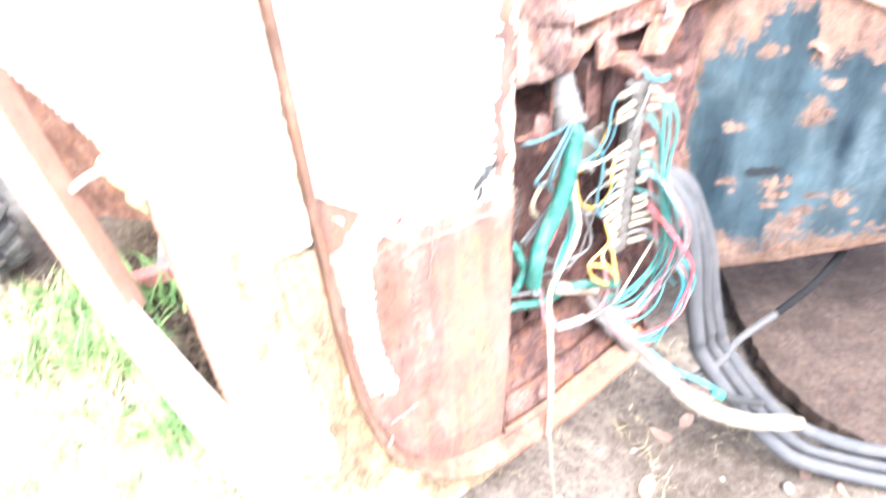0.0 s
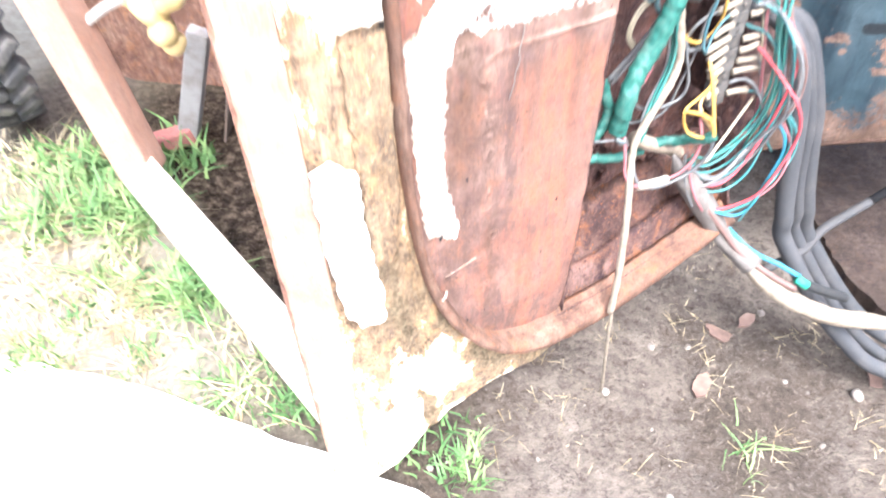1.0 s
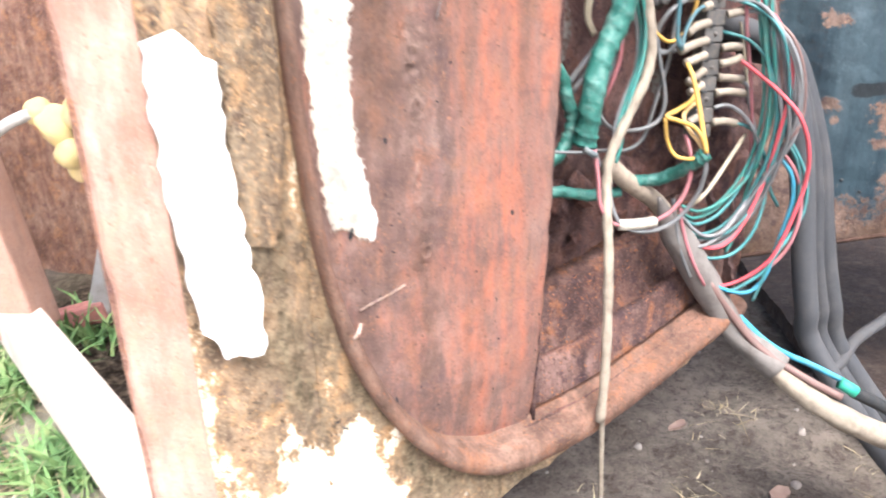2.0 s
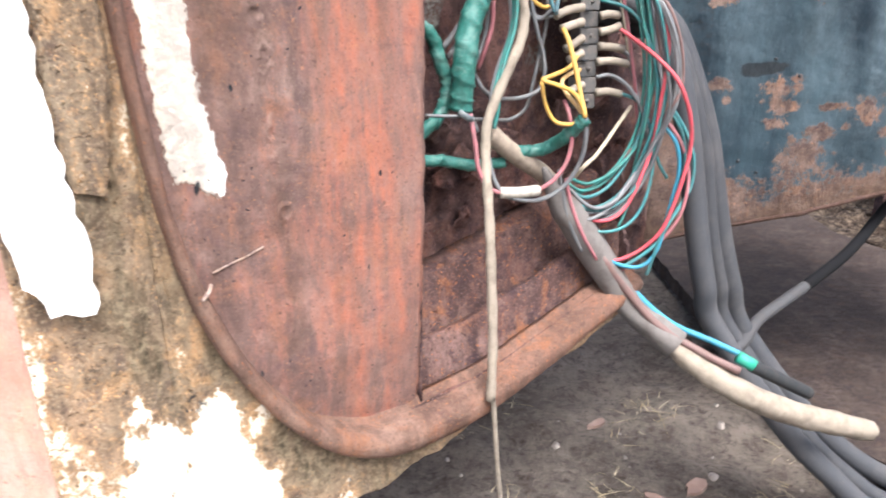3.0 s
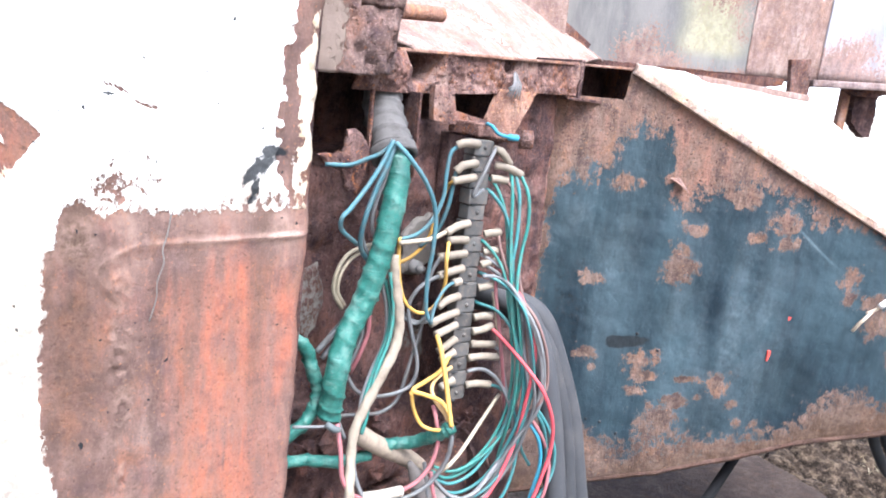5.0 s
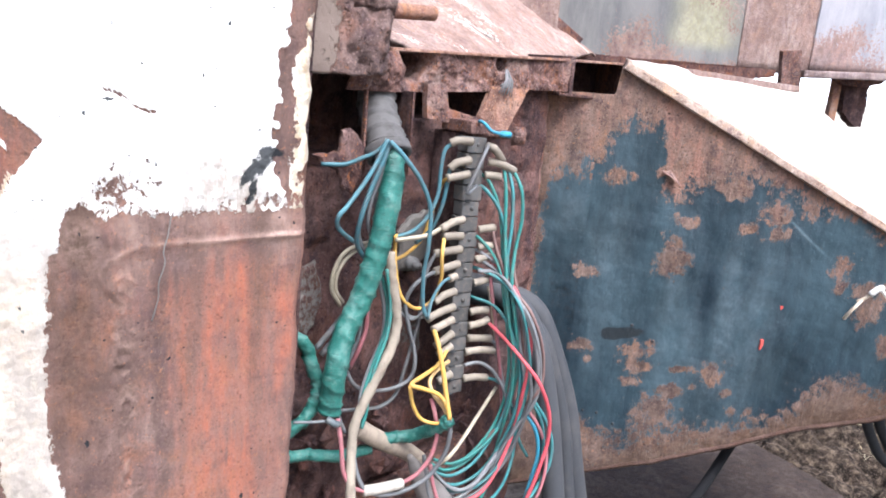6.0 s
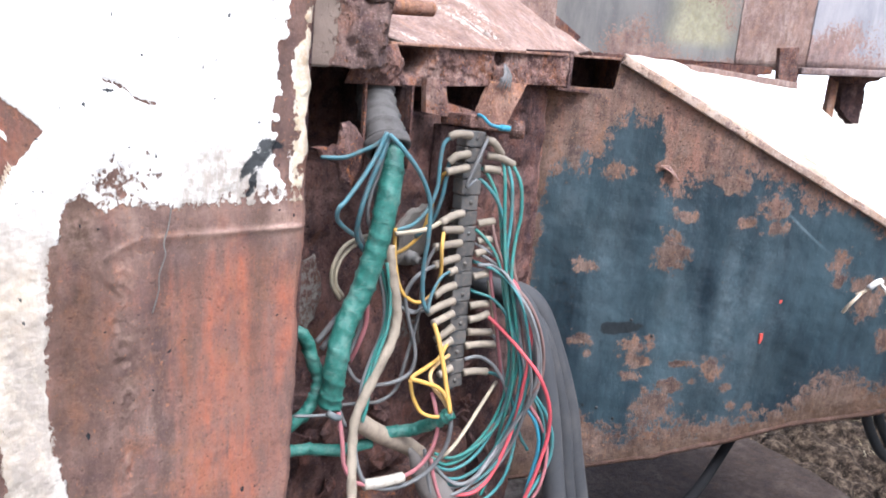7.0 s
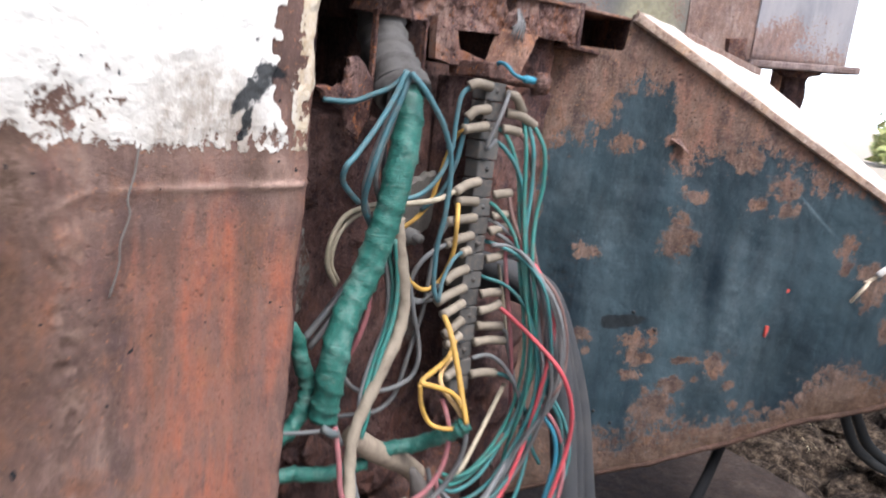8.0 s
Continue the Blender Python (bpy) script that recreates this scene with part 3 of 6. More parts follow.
    paint = np.clip(paint, -0.6, 1.6) * 0.5 + 0.25
    # brushed patch where the paint is worn to a speckle, and a thinner one along the brim
    rubbed = np.exp(-((uu + 0.078) / 0.0165) ** 4) * np.clip((0.53 + 0.003 * nm - z) / 0.014, 0, 1) * np.clip((z - brim) / 0.003, 0, 1)
    rubbed = np.maximum(rubbed, 0.8 * np.exp(-((uu + 0.01) / 0.025) ** 4) * np.clip((0.508 + 0.004 * nm - z) / 0.006, 0, 1) * np.clip((z - brim) / 0.002, 0, 1))
    paint = paint * (1 - rubbed) + rubbed * (0.545 + 0.1 * grain(uu * 1.3, z * 0.4, 0, 300, 3, 35.0))
    grime = np.clip(0.4 * np.exp(-((z - 0.5) / 0.015) ** 2) * (0.6 + 0.6 * nb) + 1.2 * np.exp(-((uu + 0.034) / 0.02) ** 4 - ((z - 0.507) / 0.02) ** 4) * np.clip(0.85 + 0.5 * nm, 0, 1) + 0.75 * np.clip((-0.103 - uu) / 0.006, 0, 1) * np.clip((0.5 - z) / 0.03, 0, 1) * (0.7 + 0.6 * grain(uu, z * 0.2, 0, 120, 2, 33.0)) + 0.2 * np.clip((-0.1 - uu) / 0.006, 0, 1) * np.clip((0.512 - z) / 0.03, 0, 1) + 0.06, 0, 1)

    def stroke(u0, z0, u1, z1, w):
        du, dz = u1 - u0, z1 - z0
        s = np.clip(((uu - u0) * du + (z - z0) * dz) / (du * du + dz * dz), 0, 1)
        return np.hypot(uu - u0 - s * du, z - z0 - s * dz) / (w * (1 + 0.35 * nm + 0.25 * nb))
    tar = np.minimum(np.minimum(stroke(-0.008, 0.5255, -0.0165, 0.516, 0.0034), stroke(-0.0165, 0.516, -0.0235, 0.508, 0.0022)), np.minimum(stroke(-0.0165, 0.515, -0.0182, 0.5005, 0.002), stroke(-0.003, 0.524, -0.007, 0.5255, 0.0018)))
    split = 0.9 - ((uu + 0.1185 - 0.15 * (z - 0.346) + 0.0008 * nf) / 0.0024) ** 2 - ((z - 0.347) / 0.009) ** 2 + 0.5 * nf
    stain = np.maximum(split, np.maximum(0.74 - 0.3 * tar ** 1.5 + 0.3 * nf, 1.2 - 6 * np.clip(1.16 - grain(uu, z, 0, 330, 2, 37.0), 0, 0.3)))
    crusty = np.exp(-((uu + 0.0785) / 0.0045) ** 2) * np.clip((0.472 - z) / 0.01, 0, 1) * np.clip((z - 0.33) / 0.03, 0, 1) * np.clip(0.7 * nm + 1.6 * nf - 0.25, 0, 0.45)
    worn = crusty + np.exp(-((z - bead_z0(uu) + 0.0005 * nm) / (0.0014 + 0.0004 * nm)) ** 2) * np.clip((uu + 0.084) / 0.004, 0, 1) * np.clip((0.013 - uu) / 0.004, 0, 1) * np.clip(0.75 + 0.4 * nm + 0.3 * nf, 0, 1) + 0.6 * np.exp(-((z - 0.485) / 0.014) ** 2) * np.clip(0.6 + 0.7 * nm, 0, 1)
    tint = 1.15 * np.exp(-((uu + 0.02 + 0.006 * nb) / 0.05) ** 2) * np.clip((0.478 - z) / 0.03, 0, 1) * np.clip((z - 0.15) / 0.1, 0.55, 1) + 0.25 * nb + 0.3 * grain(uu, z * 0.15, 0, 90, 3, 19.0) + 0.5 * np.exp(-(((uu + 0.128) / 0.02) ** 2 + ((z - 0.527) / 0.025) ** 2))
    # the torn corner: ochre primer along its lower edge, a pale flake near its upper one
    ochre = (uu < -0.112) & (torn > 0.0006) & (torn < 0.006 + 0.003 * nm) & (z < 0.514 + 0.004 * nb)
    paint = np.where(ochre, 0.62, paint)
    pale_flake = ((uu + 0.1265 + 0.9 * (z - 0.531)) / 0.0014) ** 2 + ((z - 0.531) / 0.005) ** 2 + 0.5 * nf
    paint = np.where(pale_flake < 1, 0.6, paint)
    # greyed dirt beside the strip and in runs down the sheet
    runs = np.clip(grain(uu * 1.2, z * 0.1, 0, 70, 3, 38.0), 0, 1)
    dirt = np.clip(0.5 * np.exp(-((uu + 0.1) / 0.014) ** 2) * np.clip(0.7 + 0.9 * nm, 0, 1) * np.clip((z - 0.33) * 12, 0, 1) + 0.4 * runs * np.clip(0.6 + nb, 0, 1) + 0.5 * np.exp(-((uu + 0.0775) / 0.005) ** 2) * np.clip(0.3 + nf + nm, 0, 1) * np.clip((0.475 - z) * 60, 0, 1), 0, 0.75)
    # relief: pressed bead along the top and side, a row of dents, a flange at the free edge
    d = 0.0012 * nb + 0.0004 * nm - 0.0011 * crusty - 0.0013 * np.clip(0.3 + nm, 0, 1) * np.exp(-((z - 0.49) / 0.006) ** 2)
    bead_z = bead_z0(uu)
    along = np.clip((uu + 0.083) / 0.004, 0, 1)
    d = d - 0.0012 * np.exp(-((z - bead_z + 0.0005 * nm) / 0.0012) ** 2) * along * (1 + 0.7 * nm) + 0.0006 * np.clip((bead_z - z) / 0.006, 0, 1) * np.clip((z - 0.2) / 0.05, 0, 1) * np.clip((uu + 0.084) / 0.006, 0, 1)
    for k, (cu, cz, r) in enumerate([(-0.082, 0.469, 0.0035), (-0.079, 0.462, 0.0025), (-0.083, 0.442, 0.002), (-0.08, 0.431, 0.0025), (-0.082, 0.422, 0.003), (-0.078, 0.405, 0.0018), (-0.08, 0.39, 0.002), (-0.075, 0.374, 0.003), (-0.079, 0.366, 0.002), (-0.075, 0.325, 0.0022)]):
        q = ((uu - cu) / r) ** 2 + ((z - cz) / (r * 1.2)) ** 2
        d = d + 0.0006 * np.exp(-q) - (0.0003 + 0.0006 * nm) * np.exp(-((np.sqrt(q) - 1.5 - 0.5 * nb) / 0.55) ** 2) * np.clip(0.4 + nm, 0, 1)
    d = d + 0.005 * np.clip((uu - 0.009) / 0.0065, 0, 1) ** 2 + 0.006 * np.clip((0.235 - z) / 0.05, 0, 1)
    d = d - 0.0006 * np.clip(paint * 2 - 0.6, 0, 1)
    edge = 0.0012 * grain(z, 0, 0, 90, 3, 8.0)
    wobble = np.clip((uu - 0.006) / 0.0085, 0, 1)
    # the free edge leans: narrower at the foot
    lean = np.clip((uu + 0.05) / 0.0625, 0, 1) * lerp(z, LEAN_TABLE)
    p = np.array(ORIGIN)[None, None] + np.array(ALONG) * (uu + lean + edge * wobble)[..., None] + np.array(DEEP) * d[..., None] + np.array([0, 0, 1.0]) * z[..., None]
    sheet("panel", p, DEEP * 0.0016, nu, nz, RUST_PANEL, body, "rust-red steel panel with white paint left above", paint=paint, tint=tint, moss=np.zeros_like(z), grime=grime, worn=np.clip(worn, 0, 1), stain=np.clip(stain, -1, 1), dirt=dirt, yellow=1.0 * ochre + np.clip((uu - 0.002) / 0.003, 0, 1) * 0.9 + 0.7 * np.clip((-0.107 - uu) / 0.01, 0, 1) * np.clip((0.5 - z) / 0.03, 0, 1))
    tube("thread", [at(-0.0575, -0.0015, 0.496), at(-0.0595, -0.0025, 0.487), at(-0.062, -0.0035, 0.4795), at(-0.0615, -0.004, 0.474), at(-0.0645, -0.004, 0.465), at(-0.0645, -0.003, 0.457), at(-0.0672, -0.002, 0.446)], 0.00038, plastic("dusty_thread", (0.11, 0.1, 0.092)), body, "dusty thread", 6)
    # folded return behind the free edge
    zs = np.linspace(0.18, TOP, 60)
    ln = lerp(zs, LEAN_TABLE)
    ret = np.stack([np.stack([np.array(at(0.0152 + l, dd, zz)) for zz, l in zip(zs, ln)]) for dd in (0.0048, 0.018)])
    sheet("panel_return", ret, ALONG * -0.0015, 2, 60, RUST_DARK, body)


panel()


def rim():
    out, inn = spline([at(u, 0, z) for u, z in RIM_OUT], 8), spline([at(u, 0, z) for u, z in RIM_IN], 8)
    prof = [(0.0, 0.006), (-0.03, -0.005), (0.03, -0.0095), (0.15, -0.0125), (0.4, -0.0135), (0.6, -0.012), (0.74, -0.008), (0.8, -0.001), (0.84, 0.004), (1.0, 0.008)]
    p = np.array([[np.array(a.lerp(b, s)) + np.array(DEEP) * d for s, d in prof] for a, b in zip(out, inn)])
    n, m = p.shape[:2]
    p += np.array(DEEP) * (grain(p[..., 0], p[..., 1], p[..., 2], 90, 3, 6.0) * 0.0007)[..., None]
    zz = p[..., 2]
    paint = np.clip(0.1 + 0.7 * np.clip((zz - 0.6) * 4, 0, 1), 0, 1)
    sheet("rim", p, DEEP * 0.004, n, m, RUST_RIM, body, "rolled rusty rim of the opening", paint=paint, tint=0.25 + 0.3 * grain(p[..., 0], p[..., 1], zz, 30, 2), moss=np.zeros_like(zz))
    # thin weld crossing the rim
    tube("weld", [at(-0.1265, -0.0122, 0.2925), at(-0.1235, -0.0133, 0.296), at(-0.1205, -0.0108, 0.2995)], 0.0009, TOP_SHEET, body)
    tube("weld", [at(-0.1165, -0.0002, 0.301), at(-0.108, 0.0, 0.3035), at(-0.0979, 0.0002, 0.306), at(-0.089, 0.0004, 0.309)], 0.0005, TOP_SHEET, body)


rim()


def sill():
    us = np.linspace(-0.004, 0.186, 60)
    base = lerp(us, [(-0.03, 0.186), (0.0, 0.187), (0.046, 0.193), (0.1, 0.209), (0.15, 0.226), (0.186, 0.238)])
    prof = [(0.002, -0.02), (0.0025, -0.004), (0.006, -0.008), (0.013, -0.01), (0.0155, -0.006), (0.0165, 0.02), (0.019, 0.0255), (0.024, 0.0255), (0.027, 0.018), (0.033, 0.013), (0.036, 0.018), (0.0375, 0.05), (0.041, 0.056), (0.06, 0.058)]
    p = np.array([[np.array(at(u + 0.002 * (i % 2), d, b + h + 0.08 * d)) for d, h in prof] for i, (u, b) in enumerate(zip(us, base))])
    p += np.array([0, 0, 1.0]) * (grain(p[..., 0], p[..., 1], p[..., 2], 70, 4, 3.0) * 0.0012)[..., None]
    sheet("sill", p, (0, 0, -0.003), len(us), len(prof), RUST_SILL, body, "stepped rusty sill rails below the wiring", paint=np.zeros(p.shape[:2]), tint=0.15 + 0.25 * grain(p[..., 0], p[..., 1], p[..., 2], 40, 3, 2.0), moss=np.zeros(p.shape[:2]))
    plate("sill_end", [at(0.186, -0.002, 0.22), at(0.186, 0.06, 0.2), at(0.186, 0.06, 0.31), at(0.186, 0.04, 0.305), at(0.186, 0.018, 0.272)], ALONG * 0.003, RUST_DARK, body)
    # underside
    sheet("sill_underside", [[at(-0.2, -0.001, 0.07), at(-0.2, 0.08, 0.07)], [at(-0.07, -0.001, 0.142), at(-0.07, 0.08, 0.142)], [at(0.05, -0.001, 0.158), at(0.05, 0.08, 0.158)], [at(0.186, -0.001, 0.214), at(0.186, 0.08, 0.214)]], (0, 0, 0.003), 4, 2, RUST_DARK, body)


sill()


def cavity():
    nu, nz = 190, 200
    u, z = np.meshgrid(np.linspace(-0.13, 0.262, nu), np.linspace(0.2, 0.582, nz), indexing="ij")
    nb, nm = grain(u, z, 0, 20, 4, 11.0), grain(u, z, 0, 70, 4, 12.0)
    flake = np.clip(grain(u, z, 0, 26, 3, 40.0) * 4, -1, 1) + 0.6 * np.clip(grain(u, z, 0, 75, 2, 43.0) * 5, -1, 1)
    d = 0.06 + 0.002 * nb + 0.0012 * nm - 0.0015 * flake + 0.055 * np.maximum(np.clip((0.108 - u) / 0.004, 0, 1) * np.clip((z - 0.505) / 0.012, 0, 1), np.clip((0.192 - u) / 0.006, 0, 1) * np.clip((z - 0.538) / 0.005, 0, 1))
    # pressed ribs
    d = d - 0.004 * np.exp(-((u - 0.205) / 0.006) ** 2) + 0.004 * np.exp(-((u - 0.18 - 0.1 * (0.45 - z)) / 0.01) ** 2)
    p = np.array(ORIGIN) + np.array(ALONG) * u[..., None] + np.array(DEEP) * d[..., None] + np.array([0, 0, 1.0]) * z[..., None]
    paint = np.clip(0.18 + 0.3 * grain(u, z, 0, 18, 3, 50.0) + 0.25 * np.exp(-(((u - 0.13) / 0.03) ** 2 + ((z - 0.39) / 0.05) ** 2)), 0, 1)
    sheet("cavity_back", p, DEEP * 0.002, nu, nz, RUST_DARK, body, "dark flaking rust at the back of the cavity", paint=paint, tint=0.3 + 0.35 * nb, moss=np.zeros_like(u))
    # sides, floor and top that close the cavity and keep it dark
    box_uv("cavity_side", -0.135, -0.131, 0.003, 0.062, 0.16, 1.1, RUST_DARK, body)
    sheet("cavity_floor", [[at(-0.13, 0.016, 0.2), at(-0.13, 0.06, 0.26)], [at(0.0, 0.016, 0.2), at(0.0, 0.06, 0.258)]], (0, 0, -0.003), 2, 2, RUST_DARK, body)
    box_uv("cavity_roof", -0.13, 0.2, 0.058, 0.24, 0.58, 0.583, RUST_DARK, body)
    # plate over the cavity's head
    nu, nz = 90, 220
    u, z = np.meshgrid(np.linspace(0.012, 0.077, nu), np.linspace(0.5635, 0.95, nz), indexing="ij")
    z = z + (u - 0.02) * 0.05 * (z < 0.6)
    crust = np.clip((u - 0.042 - 0.006 * grain(u, z, 0, 50, 3, 17.0)) / 0.012, 0, 1)
    d = 0.022 + 0.0012 * grain(u, z, 0, 40, 4, 13.0) - crust * (0.003 + 0.006 * grain(u, z, 0, 75, 4, 18.0))
    p = np.array(ORIGIN) + np.array(ALONG) * u[..., None] + np.array(DEEP) * d[..., None] + np.array([0, 0, 1.0]) * (z + 0.0012 * grain(u, z, 0, 120, 2))[..., None]
    paint = np.clip(0.6 - crust * 0.7 + 0.2 * grain(u, z, 0, 40, 3, 14.0), 0, 1)
    sheet("head_plate", p, DEEP * 0.003, nu, nz, RUST_BROWN_GREY, body, "grey-brown plate with a rusted edge", paint=paint, tint=0.1 + 0.2 * grain(u, z, 0, 50, 2), moss=np.zeros_like(u))


cavity()


BEAM_TOP = [(0.058, 0.5785), (0.1, 0.581), (0.276, 0.588), (0.365, 0.5885)]


def head_beam():
    """Channel beam across the cavity's head, open at its far end."""
    nu, nz = 300, 80
    u, s = np.meshgrid(np.linspace(0.058, 0.276, nu), np.linspace(0, 1, nz), indexing="ij")
    low = lerp(u, [(0.07, 0.556), (0.115, 0.556), (0.128, 0.556), (0.19, 0.559), (0.21, 0.562), (0.24, 0.562), (0.276, 0.5625)])
    z = low + (lerp(u, BEAM_TOP) - low) * s
    lump = grain(u, z, 0, 60, 4, 15.0) * np.clip((0.2 - u) * 12, 0.3, 1.2)
    d = 0.052 - 0.0042 * lump - 0.0012 * grain(u, z, 0, 190, 3, 16.0) - 0.022 * np.clip((0.128 - u) / 0.035, 0, 1) ** 1.5
    hole = lambda cu, cz, ru, rz: np.exp(-(((u - cu) / ru) ** 2 + ((z - cz) / rz) ** 2) ** 2)
    d = d + 0.045 * hole(0.119 + 0.003 * lump, 0.576, 0.0125, 0.0105) + 0.03 * hole(0.2, 0.5785, 0.0048, 0.0042)
    p = np.array(ORIGIN) + np.array(ALONG) * u[..., None] + np.array(DEEP) * d[..., None] + np.array([0, 0, 1.0]) * z[..., None]
    sheet("beam_face", p, DEEP * 0.002, nu, nz, RUST_BEAM, body, "pitted rust-brown beam face with corroded holes", tint=0.25 + 0.3 * grain(u, z, 0, 30, 3), paint=np.full_like(u, 0.05), moss=np.zeros_like(u))
    block("beam_top", [at(0.1, 0.048, 0.5805), at(0.365, 0.052, 0.5875), at(0.365, 0.12, 0.5882), at(0.1, 0.12, 0.5812), at(0.1, 0.048, 0.5825), at(0.365, 0.052, 0.5895), at(0.365, 0.12, 0.5905), at(0.1, 0.12, 0.5835)], RUST_PALE, body, "thin pale dusty top flange", 0.0006, {"paint": 0.25, "tint": 0.1})
    box_uv("beam_floor", 0.262, 0.345, 0.05, 0.1, 0.5595, 0.5618, RUST_BROWN, body, bevel=0.0006, tilt=-0.04)
    block("beam_back", [at(0.2, 0.096, 0.555), at(0.366, 0.096, 0.555), at(0.366, 0.1, 0.555), at(0.2, 0.1, 0.555), at(0.2, 0.096, 0.5835), at(0.366, 0.096, 0.5885), at(0.366, 0.1, 0.5885), at(0.2, 0.1, 0.5835)], RUST_DARK, body, "", 0.0)
    box_uv("beam_back", 0.366, 0.46, 0.096, 0.1, 0.555, 0.5845, RUST_DARK, body, bevel=0.0)
    block("channel_end", [(0.499, 0.9727, 0.555), (0.512, 0.899, 0.555), (0.515, 0.899, 0.555), (0.502, 0.9727, 0.555), (0.499, 0.9727, 0.5885), (0.512, 0.899, 0.5855), (0.515, 0.899, 0.5855), (0.502, 0.9727, 0.5885)], RUST_BROWN, body, "", 0.0, {"tint": 0.5})
    box_uv("beam_web", 0.273, 0.277, 0.05, 0.098, 0.561, 0.5895, RUST_DARK, body, bevel=0.0006)
    # channel cheeks round the conduit
    box_uv("channel_cheek", 0.0655, 0.0672, 0.024, 0.027, 0.508, 0.557, RUST_BROWN, body, bevel=0.0004)
    box_uv("channel_cheek", 0.1045, 0.1062, 0.03, 0.033, 0.505, 0.557, RUST_BROWN, body, bevel=0.0004)
    box_uv("channel_wall", 0.1045, 0.1055, 0.033, 0.12, 0.505, 0.557, RUST_DARK, body, bevel=0.0003)
    # grey tuft caught under the small hole
    for i in range(26):
        rnd = random.Random(700 + i)
        a = rnd.uniform(-0.004, 0.005)
        tube("tuft_hair", [at(0.2 + a * 0.3, 0.047, 0.574 + rnd.uniform(-0.002, 0.002)), at(0.201 + a, 0.0445, 0.567), at(0.199 + a * 1.6, 0.0455, 0.561 + rnd.uniform(-0.005, 0.003))], 0.0004, GREY_SMEAR, body, "", 4, 3)
    # hanging strap and gusset
    plate("strap", [at(0.127, 0.044, 0.562), at(0.143, 0.044, 0.562), at(0.144, 0.044, 0.547), at(0.171, 0.04, 0.541), at(0.17, 0.04, 0.534), at(0.128, 0.044, 0.54)], DEEP * 0.005, RUST_BEAM, body, "", 0.0005, 3, tint=0.2)
    plate("gusset", [at(0.19, 0.05, 0.563), at(0.228, 0.05, 0.563), at(0.203, 0.047, 0.528), at(0.176, 0.047, 0.535)], DEEP * 0.004, RUST_PALE, body, "", 0.0008, 4, paint=0.05, tint=0.1)
    # stud with a hex end
    stud = tube("stud", [at(0.15, 0.03, 0.534), at(0.163, 0.022, 0.533), at(0.181, 0.01, 0.5325)], 0.0032, RUST_BEAM, body, "rusty stud")
    tube("stud_head", [at(0.177, 0.0125, 0.5325), at(0.1835, 0.0085, 0.5325)], 0.0066, RUST_BEAM, stud, "", 6, 1)
    box_uv("lug_block", 0.146, 0.162, 0.02, 0.05, 0.5325, 0.541, RUST_BEAM, body)
    # loose rust scales
    plate("rust_scale", [at(0.0303, 0.022, 0.5199), at(0.0479, 0.022, 0.5216), at(0.0484, 0.022, 0.5344), at(0.0541, 0.022, 0.5344), at(0.0630, 0.022, 0.5287), at(0.0666, 0.022, 0.5215), at(0.0642, 0.022, 0.5089), at(0.0578, 0.022, 0.4957), at(0.0513, 0.022, 0.4993), at(0.0469, 0.022, 0.5119), at(0.0355, 0.022, 0.5150)], DEEP * 0.0015, RUST_BROWN, body, "curled rust scale", 0.0012, 5, 0.003, 0.002, paint=0.0, tint=0.0)
    plate("rust_scale", [at(0.027, 0.05, 0.5), at(0.04, 0.05, 0.505), at(0.044, 0.05, 0.488), at(0.036, 0.05, 0.475), at(0.03, 0.05, 0.48)], DEEP * 0.002, RUST_DARK, body, "", 0.0015, 6, bulge=0.003, paint=0.35, tint=0.2)
    plate("rust_scale", [at(0.119, 0.053, 0.436), at(0.117, 0.053, 0.464), at(0.138, 0.052, 0.478), at(0.154, 0.053, 0.476), at(0.153, 0.054, 0.453), at(0.137, 0.055, 0.434)], DEEP * 0.002, RUST_DARK, body, "", 0.002, 7, bulge=0.003, paint=0.6, tint=0.1)
    plate("rust_scale", [at(0.03, 0.045, 0.44), at(0.052, 0.048, 0.452), at(0.058, 0.048, 0.425), at(0.046, 0.048, 0.4), at(0.032, 0.046, 0.41)], DEEP * 0.002, RUST_DARK, body, "", 0.002, 8, bulge=0.003, paint=0.5, tint=0.1)
    for i in range(26):
        rnd = random.Random(100 + i)
        cu, cz, r = rnd.uniform(0.03, 0.2), rnd.uniform(0.27, 0.36), rnd.uniform(0.004, 0.011)
        pts = [at(cu + r * math.cos(a) * rnd.uniform(0.6, 1.2), 0.052 + rnd.uniform(-0.006, 0.006), cz + r * math.sin(a) * rnd.uniform(0.5, 1.1)) for a in np.linspace(0, 6.283, 8)[:-1]]
        plate("rust_scale", pts, DEEP * 0.0015, RUST_DARK, body, "", 0.0008, i, bulge=0.002, paint=rnd.uniform(0, 0.3), tint=rnd.uniform(0, 0.7))
    bolt = tube("bolt", [at(0.128, 0.056, 0.441), at(0.128, 0.046, 0.4405)], 0.0052, STEEL, body, "dull steel bolt head", 6, 1)
    tube("bolt_tip", [at(0.128, 0.048, 0.4405), at(0.128, 0.041, 0.4405)], 0.0028, STEEL, bolt, "", 8, 1)


head_beam()


def white_blob(u, z):
    """Where white paint is left on the post's foot."""
    n = 0.45 * grain(u, z, 0, 35, 4, 66.0)
    a = ((u + 0.133) / 0.028) ** 2 + ((z - 0.192 + 0.5 * (u + 0.13)) / 0.042) ** 2
    b = ((u + 0.16) / 0.017) ** 2 + ((z - 0.16) / 0.06) ** 2
    return np.clip(1.6 - 0.75 * np.minimum(a, b) + n * 2.0, 0, 1.4) / 1.4


